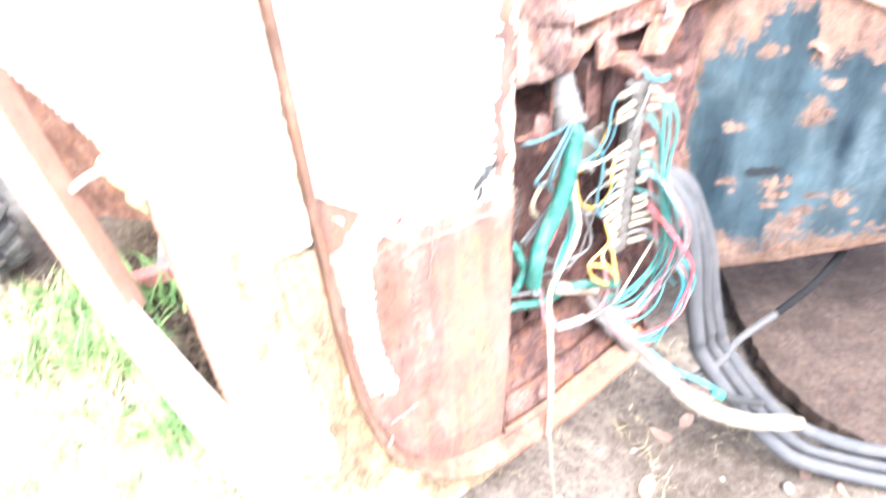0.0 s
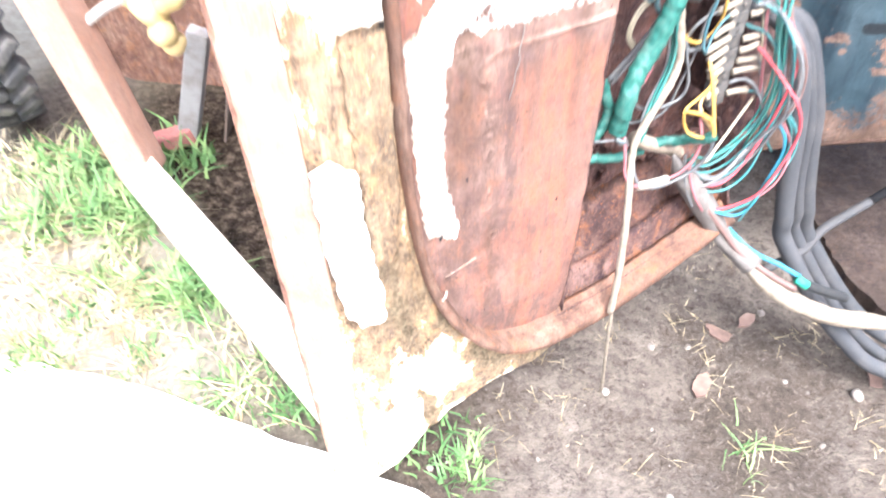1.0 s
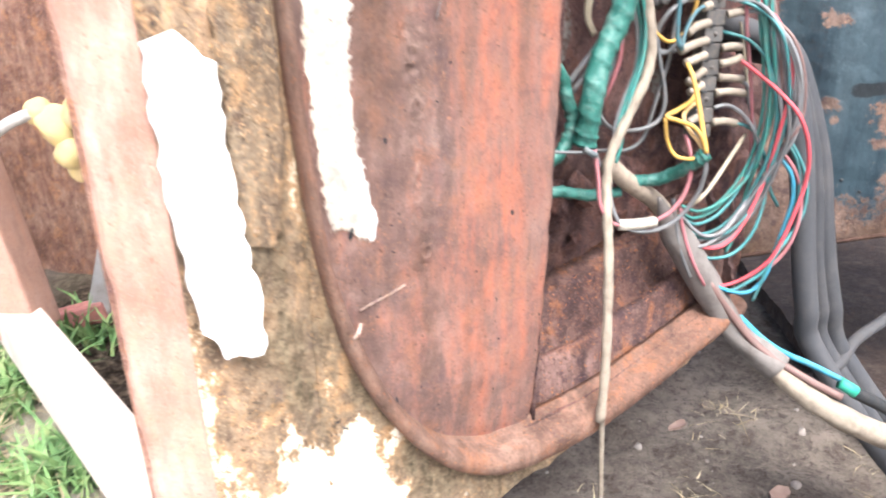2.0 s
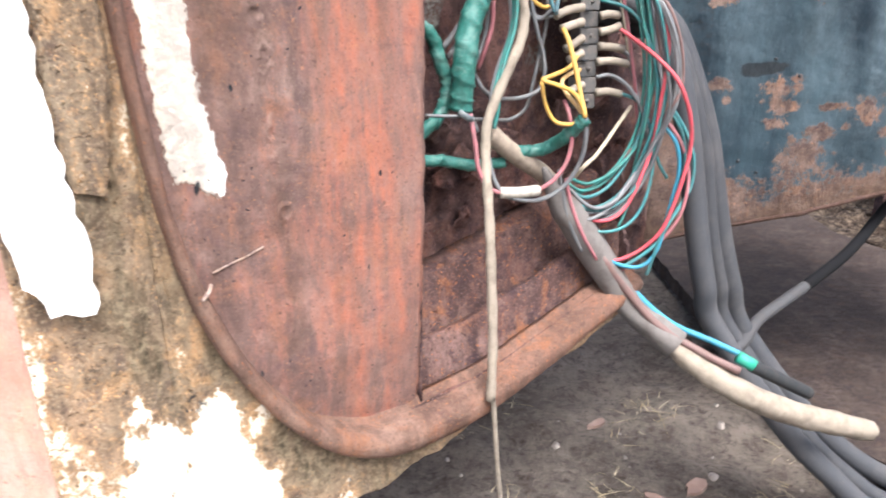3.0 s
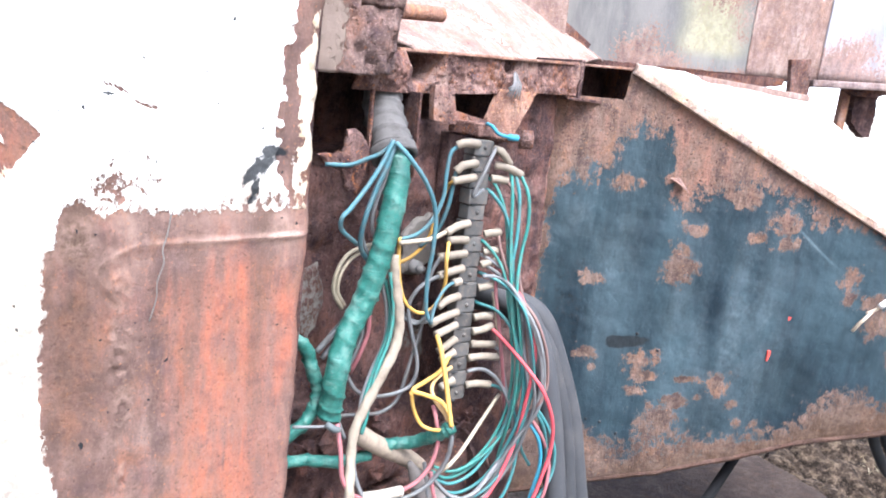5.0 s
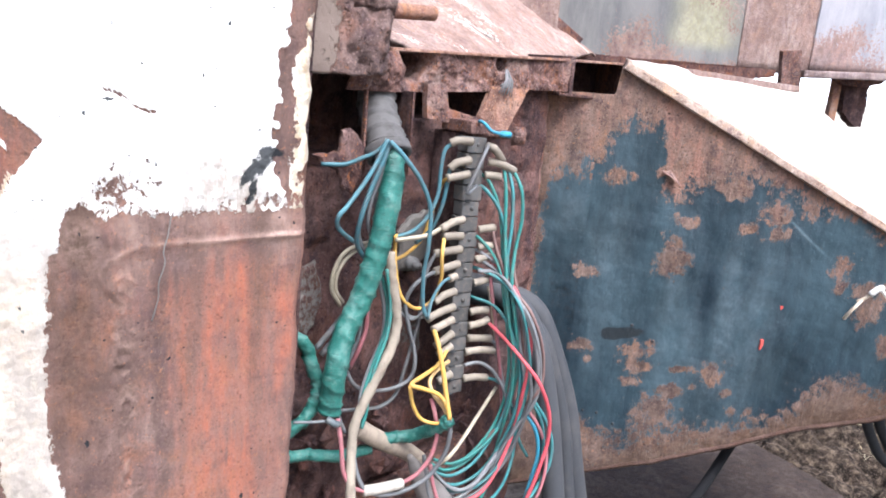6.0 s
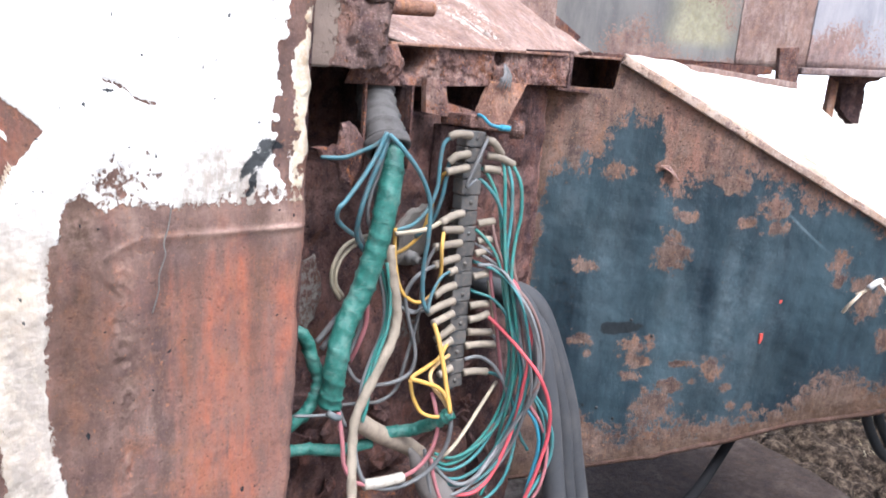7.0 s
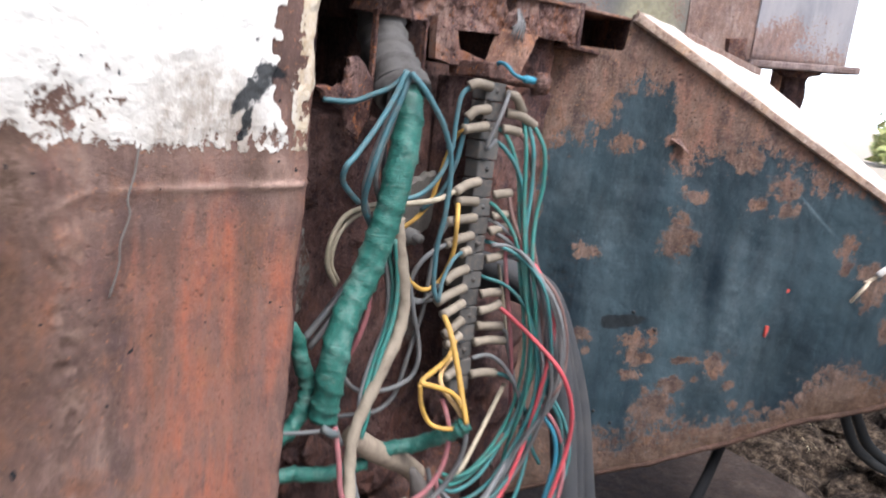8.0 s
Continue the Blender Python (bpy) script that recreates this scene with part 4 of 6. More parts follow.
def outer_post():
    """The corner outside the rim: layered filler, white flakes, a narrow flange on the other side."""
    zb = [(-0.2035, 0.064), (-0.151, 0.098), (-0.115, 0.122), (-0.073, 0.134), (-0.02, 0.139), (0.03, 0.154), (0.07, 0.168), (0.1, 0.177), (0.18, 0.205)]
    nu, nz = 50, 420
    uu, s = np.meshgrid(np.linspace(-0.2035, -0.1445, nu), np.linspace(0, 1, nz) ** 1.3, indexing="ij")
    z0 = lerp(uu, zb)
    z = z0 + (TOP - z0) * s
    nb, nm = grain(uu, z * 0.35, 0, 40, 4, 60.0), grain(uu, z, 0, 90, 4, 61.0)
    d = -0.003 - 0.003 * np.abs(nb) - 0.0012 * nm - 0.003 * np.exp(-((uu + 0.175) / 0.02) ** 2)
    d = d * (1 - 0.8 * np.clip((uu + 0.155) / 0.01, 0, 1)) - 0.002 * np.clip((uu + 0.155) / 0.01, 0, 1)
    p = np.array(ORIGIN) + np.array(ALONG) * uu[..., None] + np.array(DEEP) * d[..., None] + np.array([0, 0, 1.0]) * z[..., None]
    lines = grain(uu, z * 0.12, 0, 55, 3, 64.0)
    paint = 0.2 + 0.2 * np.clip((0.27 - z) * 10, 0, 1) + (0.14 + 0.6 * lines) * np.clip((z - 0.27) * 8, 0, 1) + 0.45 * np.clip((z - 0.55) * 4, 0, 1) + 0.15 * np.clip((z - 0.42) * 8, 0, 1)
    blob = white_blob(uu, z)
    paint = paint + 0.3 * grain(uu * 1.6, z * 0.5, 0, 45, 3, 67.0)
    beside = np.exp(-((uu + 0.196) / 0.011) ** 2) * np.clip((z - 0.255) * 30, 0, 1) * np.clip((0.43 - z) * 20, 0, 1)
    below = np.clip((-0.158 - uu) * 60, 0, 1) * np.clip((0.285 - z) * 15, 0, 1)
    paint = paint + 0.4 * beside * np.clip(0.7 + 0.8 * nm, 0, 1) + 0.26 * below * (0.7 + 1.2 * grain(uu * 1.5, z * 0.3, 0, 70, 3, 69.0))
    paint = np.clip(paint + 0.75 * blob * (1 + 0.4 * nm), 0, 1.2)
    moss = np.clip(1.3 * np.exp(-((uu + 0.142) / 0.03) ** 2) * np.clip((0.42 - z) / 0.06, 0, 1) + 0.3 * nm * (z < 0.38), 0, 1)
    sheet("post_face", p, DEEP * 0.004, nu, nz, RUST_POST, body, "post face with cracked filler and yellowed paint", yellow=np.clip(0.5 + 0.6 * nb, 0, 0.8), stain=np.clip(0.35 * grain(uu, z * 0.7, 0, 60, 3, 68.0) + 0.1, -1, 0.6), paint=paint, tint=0.35 + 0.5 * nb, moss=moss * (1 - np.clip(paint, 0, 1)))
    # the face below the rim
    nu, nz = 110, 50
    uu, s = np.meshgrid(np.linspace(-0.1455, 0.178, nu), np.linspace(0, 1, nz), indexing="ij")
    top = lerp(uu, [(u, zz + 0.006) for u, zz in RIM_OUT[3:]])
    z = lerp(uu, zb) + (top - lerp(uu, zb)) * s + 0.002 * grain(uu, 0, 0, 70, 3, 5.0) * (1 - s)
    nm = grain(uu, z, 0, 90, 4, 62.0)
    p = np.array(ORIGIN) + np.array(ALONG) * uu[..., None] + np.array(DEEP) * (-0.0025 - 0.0012 * nm)[..., None] + np.array([0, 0, 1.0]) * z[..., None]
    blob = white_blob(uu, z)
    low_edge = np.clip(1 - (z - lerp(uu, zb)) / 0.012, 0, 1) * np.clip((-0.03 - uu) * 15, 0, 1)
    paint = np.clip(0.2 + 0.3 * grain(uu * 1.6, z * 0.5, 0, 45, 3, 67.0) + 0.8 * blob * (1 + 0.4 * nm) + 0.4 * low_edge, 0, 1.2)
    moss = np.clip(np.maximum(1.2 * np.exp(-((top - z - 0.012) / 0.045) ** 2) * np.clip((0.05 - uu) * 12, 0, 1), 1.3 * np.exp(-((uu + 0.142) / 0.03) ** 2) * np.clip((0.42 - z) / 0.06, 0, 1)), 0, 1)
    sheet("post_foot", p, DEEP * 0.004, nu, nz, RUST_POST, body, "mossy stained foot of the post", yellow=np.clip(0.6 + 0.5 * nm, 0, 0.8), stain=np.clip(0.35 * grain(uu, z, 0, 60, 3, 68.0) + 0.1, -1, 0.6), paint=paint, tint=0.5 + 0.4 * nm, moss=moss * (1 - np.clip(paint, 0, 1)))
    # thick white flake and a board of old filler
    plate("white_flake", [at(-0.2045, -0.014, 0.447), at(-0.2045, -0.014, 0.396), at(-0.203, -0.014, 0.366), at(-0.2, -0.014, 0.323), at(-0.191, -0.014, 0.303), at(-0.172, -0.014, 0.299), at(-0.171, -0.014, 0.33), at(-0.174, -0.014, 0.356), at(-0.177, -0.014, 0.393), at(-0.177, -0.014, 0.437), at(-0.19, -0.014, 0.45)], DEEP * 0.006, WHITE_FLAKE, body, "thick flake of white paint", 0.0013, 11, 0.005, paint=0.9, tint=0.2)
    plate("filler_board", [at(-0.176, -0.011, 0.52), at(-0.176, -0.011, 0.397), at(-0.172, -0.011, 0.354), at(-0.159, -0.009, 0.351), at(-0.1495, -0.008, 0.401), at(-0.149, -0.008, 0.52)], DEEP * 0.006, RUST_POST, body, "cracked strip of old filler", 0.0012, 12, bulge=0.003, paint=0.33, tint=0.1, moss=0.4)
    plate("filler_board", [at(-0.178, -0.01, 0.75), at(-0.178, -0.01, 0.53), at(-0.15, -0.008, 0.528), at(-0.15, -0.008, 0.75)], DEEP * 0.005, RUST_POST, body, "", 0.0015, 13, bulge=0.002, paint=0.6, tint=0.2)
    # flange facing the other side
    nx, nz = 24, 260
    x, z = np.meshgrid(np.linspace(0.0475, 0.0835, nx), np.linspace(0.066, TOP, nz), indexing="ij")
    y = 0.5745 + 0.001 * grain(x, z, 0, 60, 4, 70.0) + 0.003 * np.clip((0.052 - x) / 0.004, 0, 1)
    paint = np.clip(0.16 + 0.4 * np.clip((z - 0.45) * 3, 0, 1) + 0.1 * grain(x, z * 0.3, 0, 50, 3, 71.0), 0, 1)
    sheet("post_flange", np.stack([x, y, z], -1), (0, 0.003, 0), nx, nz, RUST_FLANGE, body, "narrow pale rusty flange of the post", paint=paint, tint=0.3 + 0.2 * grain(x, z, 0, 40, 3), moss=np.zeros_like(x))
    block("post_side", [(0.046, 0.577, 0.068), (0.05, 0.577, 0.068), (0.05, 0.66, 0.068), (0.046, 0.66, 0.068), (0.046, 0.577, TOP), (0.05, 0.577, TOP), (0.05, 0.66, TOP), (0.046, 0.66, TOP)], RUST_PALE, body, "", 0.001, {"tint": 0.3})
    # white wing panel whose lower edge climbs away from the post
    nx, nz = 70, 60
    a, s = np.meshgrid(np.linspace(0, 1, nx), np.linspace(0, 1, nz), indexing="ij")
    x = 0.049 - 0.42 * a
    low = lerp(a, [(0, 0.58), (0.04, 0.627), (0.11, 0.67), (0.5, 0.93), (1, 1.1)])
    z = low + (TOP + 0.1 - low) * s
    y = 0.576 - 0.02 * a ** 2 + 0.001 * grain(x, z, 0, 15, 3)
    sheet("wing_panel", np.stack([x, y, z], -1), (0, 0.002, 0), nx, nz, RUST_PANEL, body, "white-painted wing panel with a curved lower edge", paint=np.clip(0.9 - 0.5 * np.exp(-(z - low) / 0.008), 0, 1), tint=np.full_like(x, 0.5), moss=np.zeros_like(x))


outer_post()

# unseen closing walls added behind the panel to block sky light from the cavity
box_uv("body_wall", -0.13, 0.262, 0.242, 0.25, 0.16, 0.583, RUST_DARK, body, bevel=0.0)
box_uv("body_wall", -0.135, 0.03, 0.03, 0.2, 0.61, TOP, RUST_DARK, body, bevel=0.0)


# ---- blue side box with a sloping lid ----
bluebox = thing("side_box", "dark blue steel side box with rust patches and sloping dusty lid", "metal box")


BOX_LOW = [(0.42, 0.212), (0.511, 0.231), (0.57, 0.242), (0.642, 0.261), (0.697, 0.2785), (0.75, 0.2875), (0.97, 0.335)]


def blue_box():
    nx, nz = 460, 330
    x, s = np.meshgrid(np.linspace(0.424, 0.97, nx), np.linspace(0, 1, nz), indexing="ij")
    low = lerp(x, BOX_LOW)
    top = lerp(x, [(0.42, 0.563), (0.495, 0.563), (0.4985, 0.588), (0.5, 0.589), (0.62, 0.532), (0.751, 0.469), (0.97, 0.365)])
    z = low + (top - low) * s
    nb, nm, nf = grain(x, z, 0, 18, 4, 80.0), grain(x, z, 0, 70, 4, 81.0), grain(x, z, 0, 200, 3, 82.0)
    upper = lerp(x, [(0.42, 0.44), (0.443, 0.449), (0.447, 0.483), (0.462, 0.498), (0.489, 0.504), (0.492, 0.518), (0.502, 0.533), (0.518, 0.542), (0.537, 0.543), (0.544, 0.522), (0.546, 0.49), (0.556, 0.474), (0.568, 0.488), (0.582, 0.498), (0.625, 0.504), (0.657, 0.491), (0.679, 0.483), (0.71, 0.48), (0.75, 0.457), (0.97, 0.35)])
    lower = lerp(x, [(0.42, 0.42), (0.445, 0.4), (0.462, 0.33), (0.48, 0.285), (0.497, 0.277), (0.518, 0.27), (0.54, 0.262), (0.555, 0.268), (0.591, 0.275), (0.618, 0.274), (0.637, 0.279), (0.657, 0.285), (0.687, 0.293), (0.698, 0.306), (0.712, 0.321), (0.738, 0.327), (0.771, 0.32), (0.85, 0.33), (0.97, 0.355)])
    paint = np.minimum((upper - z + 0.004 * nb + 0.004 * nm) / 0.016, (z - lower + 0.004 * nb + 0.005 * nm) / 0.018)
    paint = np.minimum(paint, (x - 0.447 + 0.003 * nm) / 0.006)
    spots = [(560, 429, 13, 14), (486, 416, 9, 5), (507, 498, 14, 6), (556, 490, 11, 15), (547, 503, 10, 6), (572, 464, 9, 5), (592, 496, 4, 4), (602, 492, 5, 6), (613, 496, 9, 8), (648, 475, 13, 12), (651, 459, 9, 7), (625, 461, 9, 4), (678, 478, 10, 7), (715, 430, 9, 12), (718, 414, 7, 7)]
    spots += [(735, 411, 13, 9), (745, 396, 11, 13), (761, 411, 9, 6), (769, 362, 8, 11), (490, 349, 9, 5), (499, 337, 3, 3), (537, 346, 11, 8), (546, 332, 15, 6), (539, 318, 8, 4), (554, 348, 5, 9), (583, 331, 12, 3), (598, 314, 4, 5), (614, 327, 10, 10), (629, 309, 5, 5), (568, 288, 19, 16), (578, 309, 11, 7), (637, 293, 7, 7), (654, 293, 5, 5)]
    for cx, cz, rx, rz in spots:
        q = np.sqrt(((x * 1000 - cx) / rx) ** 2 + ((z * 1000 - cz) / rz) ** 2) + 0.3 * nb + 0.4 * nm + 0.25 * nf
        paint = np.minimum(paint, (q - 1.0) * 1.5)
    paint = np.where(grain(x, z, 0, 45, 3, 95.0) > 1.15, paint - 1.0, paint)
    paint = np.where((np.abs(x - 0.4828) < 0.0012) & (grain(z, 0, 0, 260, 2, 96.0) > 0.25) & (z > 0.34) & (z < 0.51), paint - 1.4, paint)
    paint = np.clip(paint, -1.2, 1.2) * 0.5 + 0.5
    y = 0.8915 - 0.045 * (x - 0.6) + 0.0015 * nb + 0.0004 * nm + 0.0006 * np.clip(0.5 - paint, 0, 1)
    tint = 0.1 + 0.35 * nb + 0.6 * np.clip((z - 0.44 + 0.3 * (x - 0.5)) * 10, 0, 1) + 0.35 * np.clip((0.46 - x) * 30, 0, 1)
    # a masking line: greener above it, bare dark paint beside it, bleached streaks beyond
    line = x - 0.4828 - 0.0006 * nm
    streaks = 0.75 + 0.7 * grain(x, z * 0.12, 0, 60, 3, 87.0)
    beyond = np.clip(line / 0.0015, 0, 1)
    bleached = beyond * (0.85 * np.exp(-((x - 0.61) / 0.05) ** 2 - ((z - 0.385) / 0.09) ** 2) + 0.55 * np.exp(-((x - 0.505) / 0.02) ** 2 - ((z - 0.42) / 0.08) ** 2)) * streaks
    bleached = bleached + (1 - beyond) * 0.75 * np.clip((z - 0.447 + 0.006 * nb) / 0.02, 0, 1) * streaks
    bleached = bleached + 0.9 * np.exp(-((z - 0.4535 + 0.75 * (x - 0.681) - 3.0 * (x - 0.681) ** 2) / 0.0012) ** 2) * np.clip((x - 0.655) * 90, 0, 1) * np.clip((0.705 - x) * 90, 0, 1)
    dark_streak = 0.42 * (1 - beyond) * np.clip((x - 0.452) * 120, 0, 1) * np.clip((0.447 - z) * 60, 0, 1) * np.clip((z - 0.325) * 40, 0, 1)
    dark_streak = dark_streak + 0.4 * (np.exp(-((x - 0.6) / 0.018) ** 2 - ((z - 0.475) / 0.03) ** 2) + np.exp(-((x - 0.672) / 0.016) ** 2 - ((z - 0.36) / 0.05) ** 2) + np.exp(-((x - 0.65) / 0.006) ** 2 - ((z - 0.425) / 0.03) ** 2)) * np.clip(0.7 + 0.8 * grain(x, z * 0.12, 0, 80, 3, 97.0), 0, 1)
    dark_streak = dark_streak * np.clip((paint - 0.5) * 4, 0, 1)
    dirt = np.exp(-((z - low) / 0.02) ** 2) * (0.7 + 0.5 * nb) + 0.5 * np.clip((0.458 - x) * 60, 0, 1) * np.clip(0.8 + 0.6 * nm, 0, 1) + np.clip((x - 0.68) * 14, 0, 1) * np.clip((0.335 - z) * 25, 0, 1) * (0.8 + 0.5 * nm)
    sheet("front", np.stack([x, y, z], -1), (0, 0.0025, 0), nx, nz, BLUE_PAINT, bluebox, "dark blue paint worn to brown rust", paint=paint, tint=tint, moss=np.zeros_like(x), stain=np.maximum(np.clip(1.0 - np.minimum(np.hypot((x - 0.53) / 0.02, (z - 0.363 - 0.05 * (x - 0.53)) / 0.0045), np.hypot((x - 0.517) / 0.009, (z - 0.362) / 0.006)) ** 2 * 0.5 + 0.35 * nm, -1, 1), np.clip(dark_streak, 0, 0.5)), grime=0.4 * np.clip(nb, 0, 1), yellow=np.clip(bleached, 0, 1), dirt=np.clip(dirt, 0, 1))
    # vertical corner ridge against the cavity
    tube("corner_ridge", [(0.437, 0.8985, 0.235), (0.4375, 0.898, 0.35), (0.4365, 0.898, 0.45), (0.4355, 0.898, 0.555)], 0.005, RUST_BEAM, bluebox, "", 12, 24, lambda i, n, k, s: 1 + 0.12 * math.sin(i * 1.3 + k) + 0.1 * math.sin(i * 0.37 + 2.1 * k))
    # bottom lip
    lx, ld = np.meshgrid(np.linspace(0.424, 0.97, 120), np.array([0.0, 0.004, 0.03, 0.09]), indexing="ij")
    lz = lerp(lx, BOX_LOW) - 0.0022 - 0.0012 * np.clip(grain(lx, ld, 0, 70, 3, 85.0), 0, 1) * (ld < 0.002)
    sheet("bottom_lip", np.stack([lx, 0.889 - 0.045 * (lx - 0.6) + ld, lz], -1), (0, 0, 0.0028), 120, 4, RUST_DARK, bluebox, "turned-in rusty bottom lip", paint=np.zeros_like(lx), tint=np.full_like(lx, 0.1), dirt=np.full_like(lx, 0.9), moss=np.zeros_like(lx))
    plate("lifted_scab", [(0.541, 0.8925, 0.504), (0.549, 0.8885, 0.5005), (0.5575, 0.8885, 0.4935), (0.556, 0.893, 0.499), (0.549, 0.8935, 0.505)], (0, 0.0012, 0.0006), RUST_BEAM, bluebox, "", 0.0008, 23, 0.002)
    # lid: one plane, its far edge level
    def lid_z(x, y):
        return 0.589 - 0.478 * (x - 0.5) + 0.456 * (y - 0.89)
    near0, near1, far0, far1 = Vector((0.4985, 0.8935)), Vector((1.0, 0.8715)), Vector((0.6, 0.993)), Vector((0.885, 1.275))
    na, nb2 = 60, 40
    a, b = np.meshgrid(np.linspace(0, 1, na), np.linspace(0, 1, nb2), indexing="ij")
    nx0 = near0.x + (near1.x - near0.x) * a
    ny0 = near0.y + (near1.y - near0.y) * a
    fx0 = far0.x + (far1.x - far0.x) * a
    fy0 = far0.y + (far1.y - far0.y) * a
    x, y = nx0 + (fx0 - nx0) * b, ny0 + (fy0 - ny0) * b
    z = lid_z(x, y) + 0.0015 * grain(x, y, 0, 20, 4, 90.0) + 0.0012
    paint = np.clip(0.85 + 0.3 * grain(x, y, 0, 25, 4, 91.0) - 0.7 * np.exp(-b / 0.08), 0, 1)
    sheet("lid", np.stack([x, y, z], -1), (0, 0.0006, -0.003), na, nb2, TOP_SHEET, bluebox, "pale dusty sloping lid", paint=paint, tint=np.full_like(x, 0.3), moss=np.zeros_like(x))
    # raised strip along the far edge, and the seam under the near edge
    p0, p1 = Vector((0.59, 0.985, lid_z(0.59, 0.985))), Vector((0.868, 1.26, lid_z(0.868, 1.26)))
    beam("far_strip", p0 + Vector((0, 0, -0.003)), p1 + Vector((0, 0, 0.002)), 0.014, 0.008, RUST_DUSTY, bluebox, "dusty strip along the lid", bevel=0.0015, fills={"paint": 0.3})
    beam("near_seam", (0.499, 0.8945, 0.5865), (0.97, 0.873, 0.362), 0.006, 0.006, TOP_SHEET, bluebox, "", bevel=0.001, fills={"paint": 0.15, "tint": 0.2})
    # end and back walls
    block("back", [(0.5, 0.97, 0.23), (0.98, 0.95, 0.33), (0.9, 1.26, 0.33), (0.6, 0.985, 0.25), (0.5, 0.9, 0.57), (0.985, 0.88, 0.35), (0.88, 1.265, 0.565), (0.6, 0.985, 0.57)], RUST_DARK, bluebox, "", 0.0)
    for cx, cz, w, h, m, nm_ in ((0.654, 0.358, 0.0028, 0.01, RED_PAINT, "red_mark"), (0.666, 0.393, 0.0025, 0.004, RED_PAINT, "red_mark")):
        yy = 0.8915 - 0.045 * (cx - 0.6) - 0.0013
        plate(nm_, [(cx - w / 2, yy, cz - h / 3), (cx - w / 6, yy, cz - h / 2), (cx + w / 2, yy, cz), (cx + w / 3, yy, cz + h / 2), (cx - w / 2, yy, cz + h / 2)], (0, 0.002, 0), m, bluebox, "", 0.0012 if w > 0.01 else 0.0004, 17, 0.003)
    for cx, cz in ((0.491, 0.29), (0.501, 0.289), (0.514, 0.287), (0.53, 0.277), (0.487, 0.262), (0.555, 0.356), (0.535, 0.37)):
        yy = 0.8915 - 0.045 * (cx - 0.6)
        tube("rivet_hole", [(cx, yy + 0.001, cz), (cx, yy - 0.0012, cz)], 0.0012, BLACK_PAINT, bluebox, "", 8, 1)


blue_box()


# ---- wiring ----
def wire(material, radius, points, sleeve=None):
    """One insulated wire, points in millimetres on the post's axes; its sleeve slips over the end at the terminals."""
    colour = material.name.replace("_wire", "")
    kind = "thin" if radius < 1.55 else "dusty"
    ob = tube("wire", [mm(p) for p in points], radius / 1000, material, None, "", 8, 6)
    label = f"{kind} {colour} insulated wire " + ("with a cream sleeve in the terminal strip" if sleeve else "looped loosely in the cavity")
    tagged(ob, label, "wire", "wires in the cavity")
    if sleeve:
        tube("sleeve", [mm(p) for p in sleeve], 0.0027, SLEEVE, ob, "cream insulating sleeve", 10, 5, lambda i, n, k, s: 1.0 + 0.1 * math.sin(i * 1.7) * (i % 3 == 0) + (0.08 if i in (0, n - 1) else 0), True)


wire(TEAL, 1.27, [(71, 6, 530), (65, 10, 523), (58, 14, 519), (49, 18, 515), (36, 22, 515)])
wire(TEAL, 1.36, [(68, 4, 531), (63, 5, 519), (55, 6, 506), (45, 7, 493), (40, 8, 487), (44, 13, 479), (58, 18, 469)])
wire(TEAL, 1.44, [(69, 2, 530), (64, 3, 516), (59, 5, 502), (54, 6, 486), (57, 13, 469), (70, 20, 455)])
wire(TEAL, 1.36, [(67, 0, 530), (75, -3, 522), (89, -3, 507), (100, 0, 489), (103, 3, 465), (105, 8, 446), (110, 12, 423), (115, 12, 414)])
wire(GREY, 1.27, [(71, 10, 523), (65, 12, 505), (61, 15, 488), (61, 18, 474), (68, 20, 460)])
wire(GREY, 1.36, [(69, 14, 524), (72, 19, 499), (79, 24, 477)])
wire(GREY, 1.27, [(70, 8, 521), (69, 11, 507), (66, 14, 493), (67, 17, 479), (75, 20, 465)])
wire(CREAM, 1.36, [(83, 30, 465), (72, 29, 464), (60, 29, 460), (52, 28, 450), (52, 30, 437), (60, 32, 425)])
wire(CREAM, 1.36, [(84, 32, 463), (73, 31, 461), (63, 31, 456), (56, 30, 448), (56, 32, 436), (63, 34, 426)])
wire(CREAM, 1.53, [(95, 26, 465), (104, 23, 466), (115, 19, 468), (125, 16, 473)], sleeve=[(124, 16, 472), (132, 15, 476), (142, 16, 477)])
wire(TEAL, 1.36, [(98, 30, 466), (109, 26, 470), (117, 22, 480), (122, 20, 494), (122, 19, 510), (123, 18, 522), (127, 16, 527)], sleeve=[(126, 16, 527), (130, 14, 529), (144, 17, 528)])
wire(TEAL, 1.36, [(118, 34, 459), (124, 26, 470), (126, 20, 486), (127, 18, 499), (127, 16, 511)], sleeve=[(127, 16, 511), (131, 14, 515), (143, 16, 516)])
wire(YELLOW, 1.27, [(104, 42, 446), (114, 37, 452), (122, 32, 463), (125, 30, 476), (128, 28, 490), (127, 22, 501), (126, 16, 505)], sleeve=[(125, 16, 505), (131, 15, 506), (143, 16, 507)])
wire(YELLOW, 1.27, [(98, 30, 468), (97, 28, 453), (99, 26, 435), (104, 24, 424), (114, 22, 418), (124, 20, 423), (126, 15, 438), (121, 10, 455), (125, 14, 466)], sleeve=[(125, 15, 467), (132, 15, 467), (142, 16, 466)])
wire(GREY, 1.27, [(66, 34, 352), (81, 33, 350), (95, 31, 349), (107, 30, 356), (111, 28, 373), (114, 26, 390), (117, 24, 407), (116, 21, 428), (117, 19, 445), (121, 16, 456)], sleeve=[(120, 16, 456), (129, 15, 457), (142, 16, 457)])
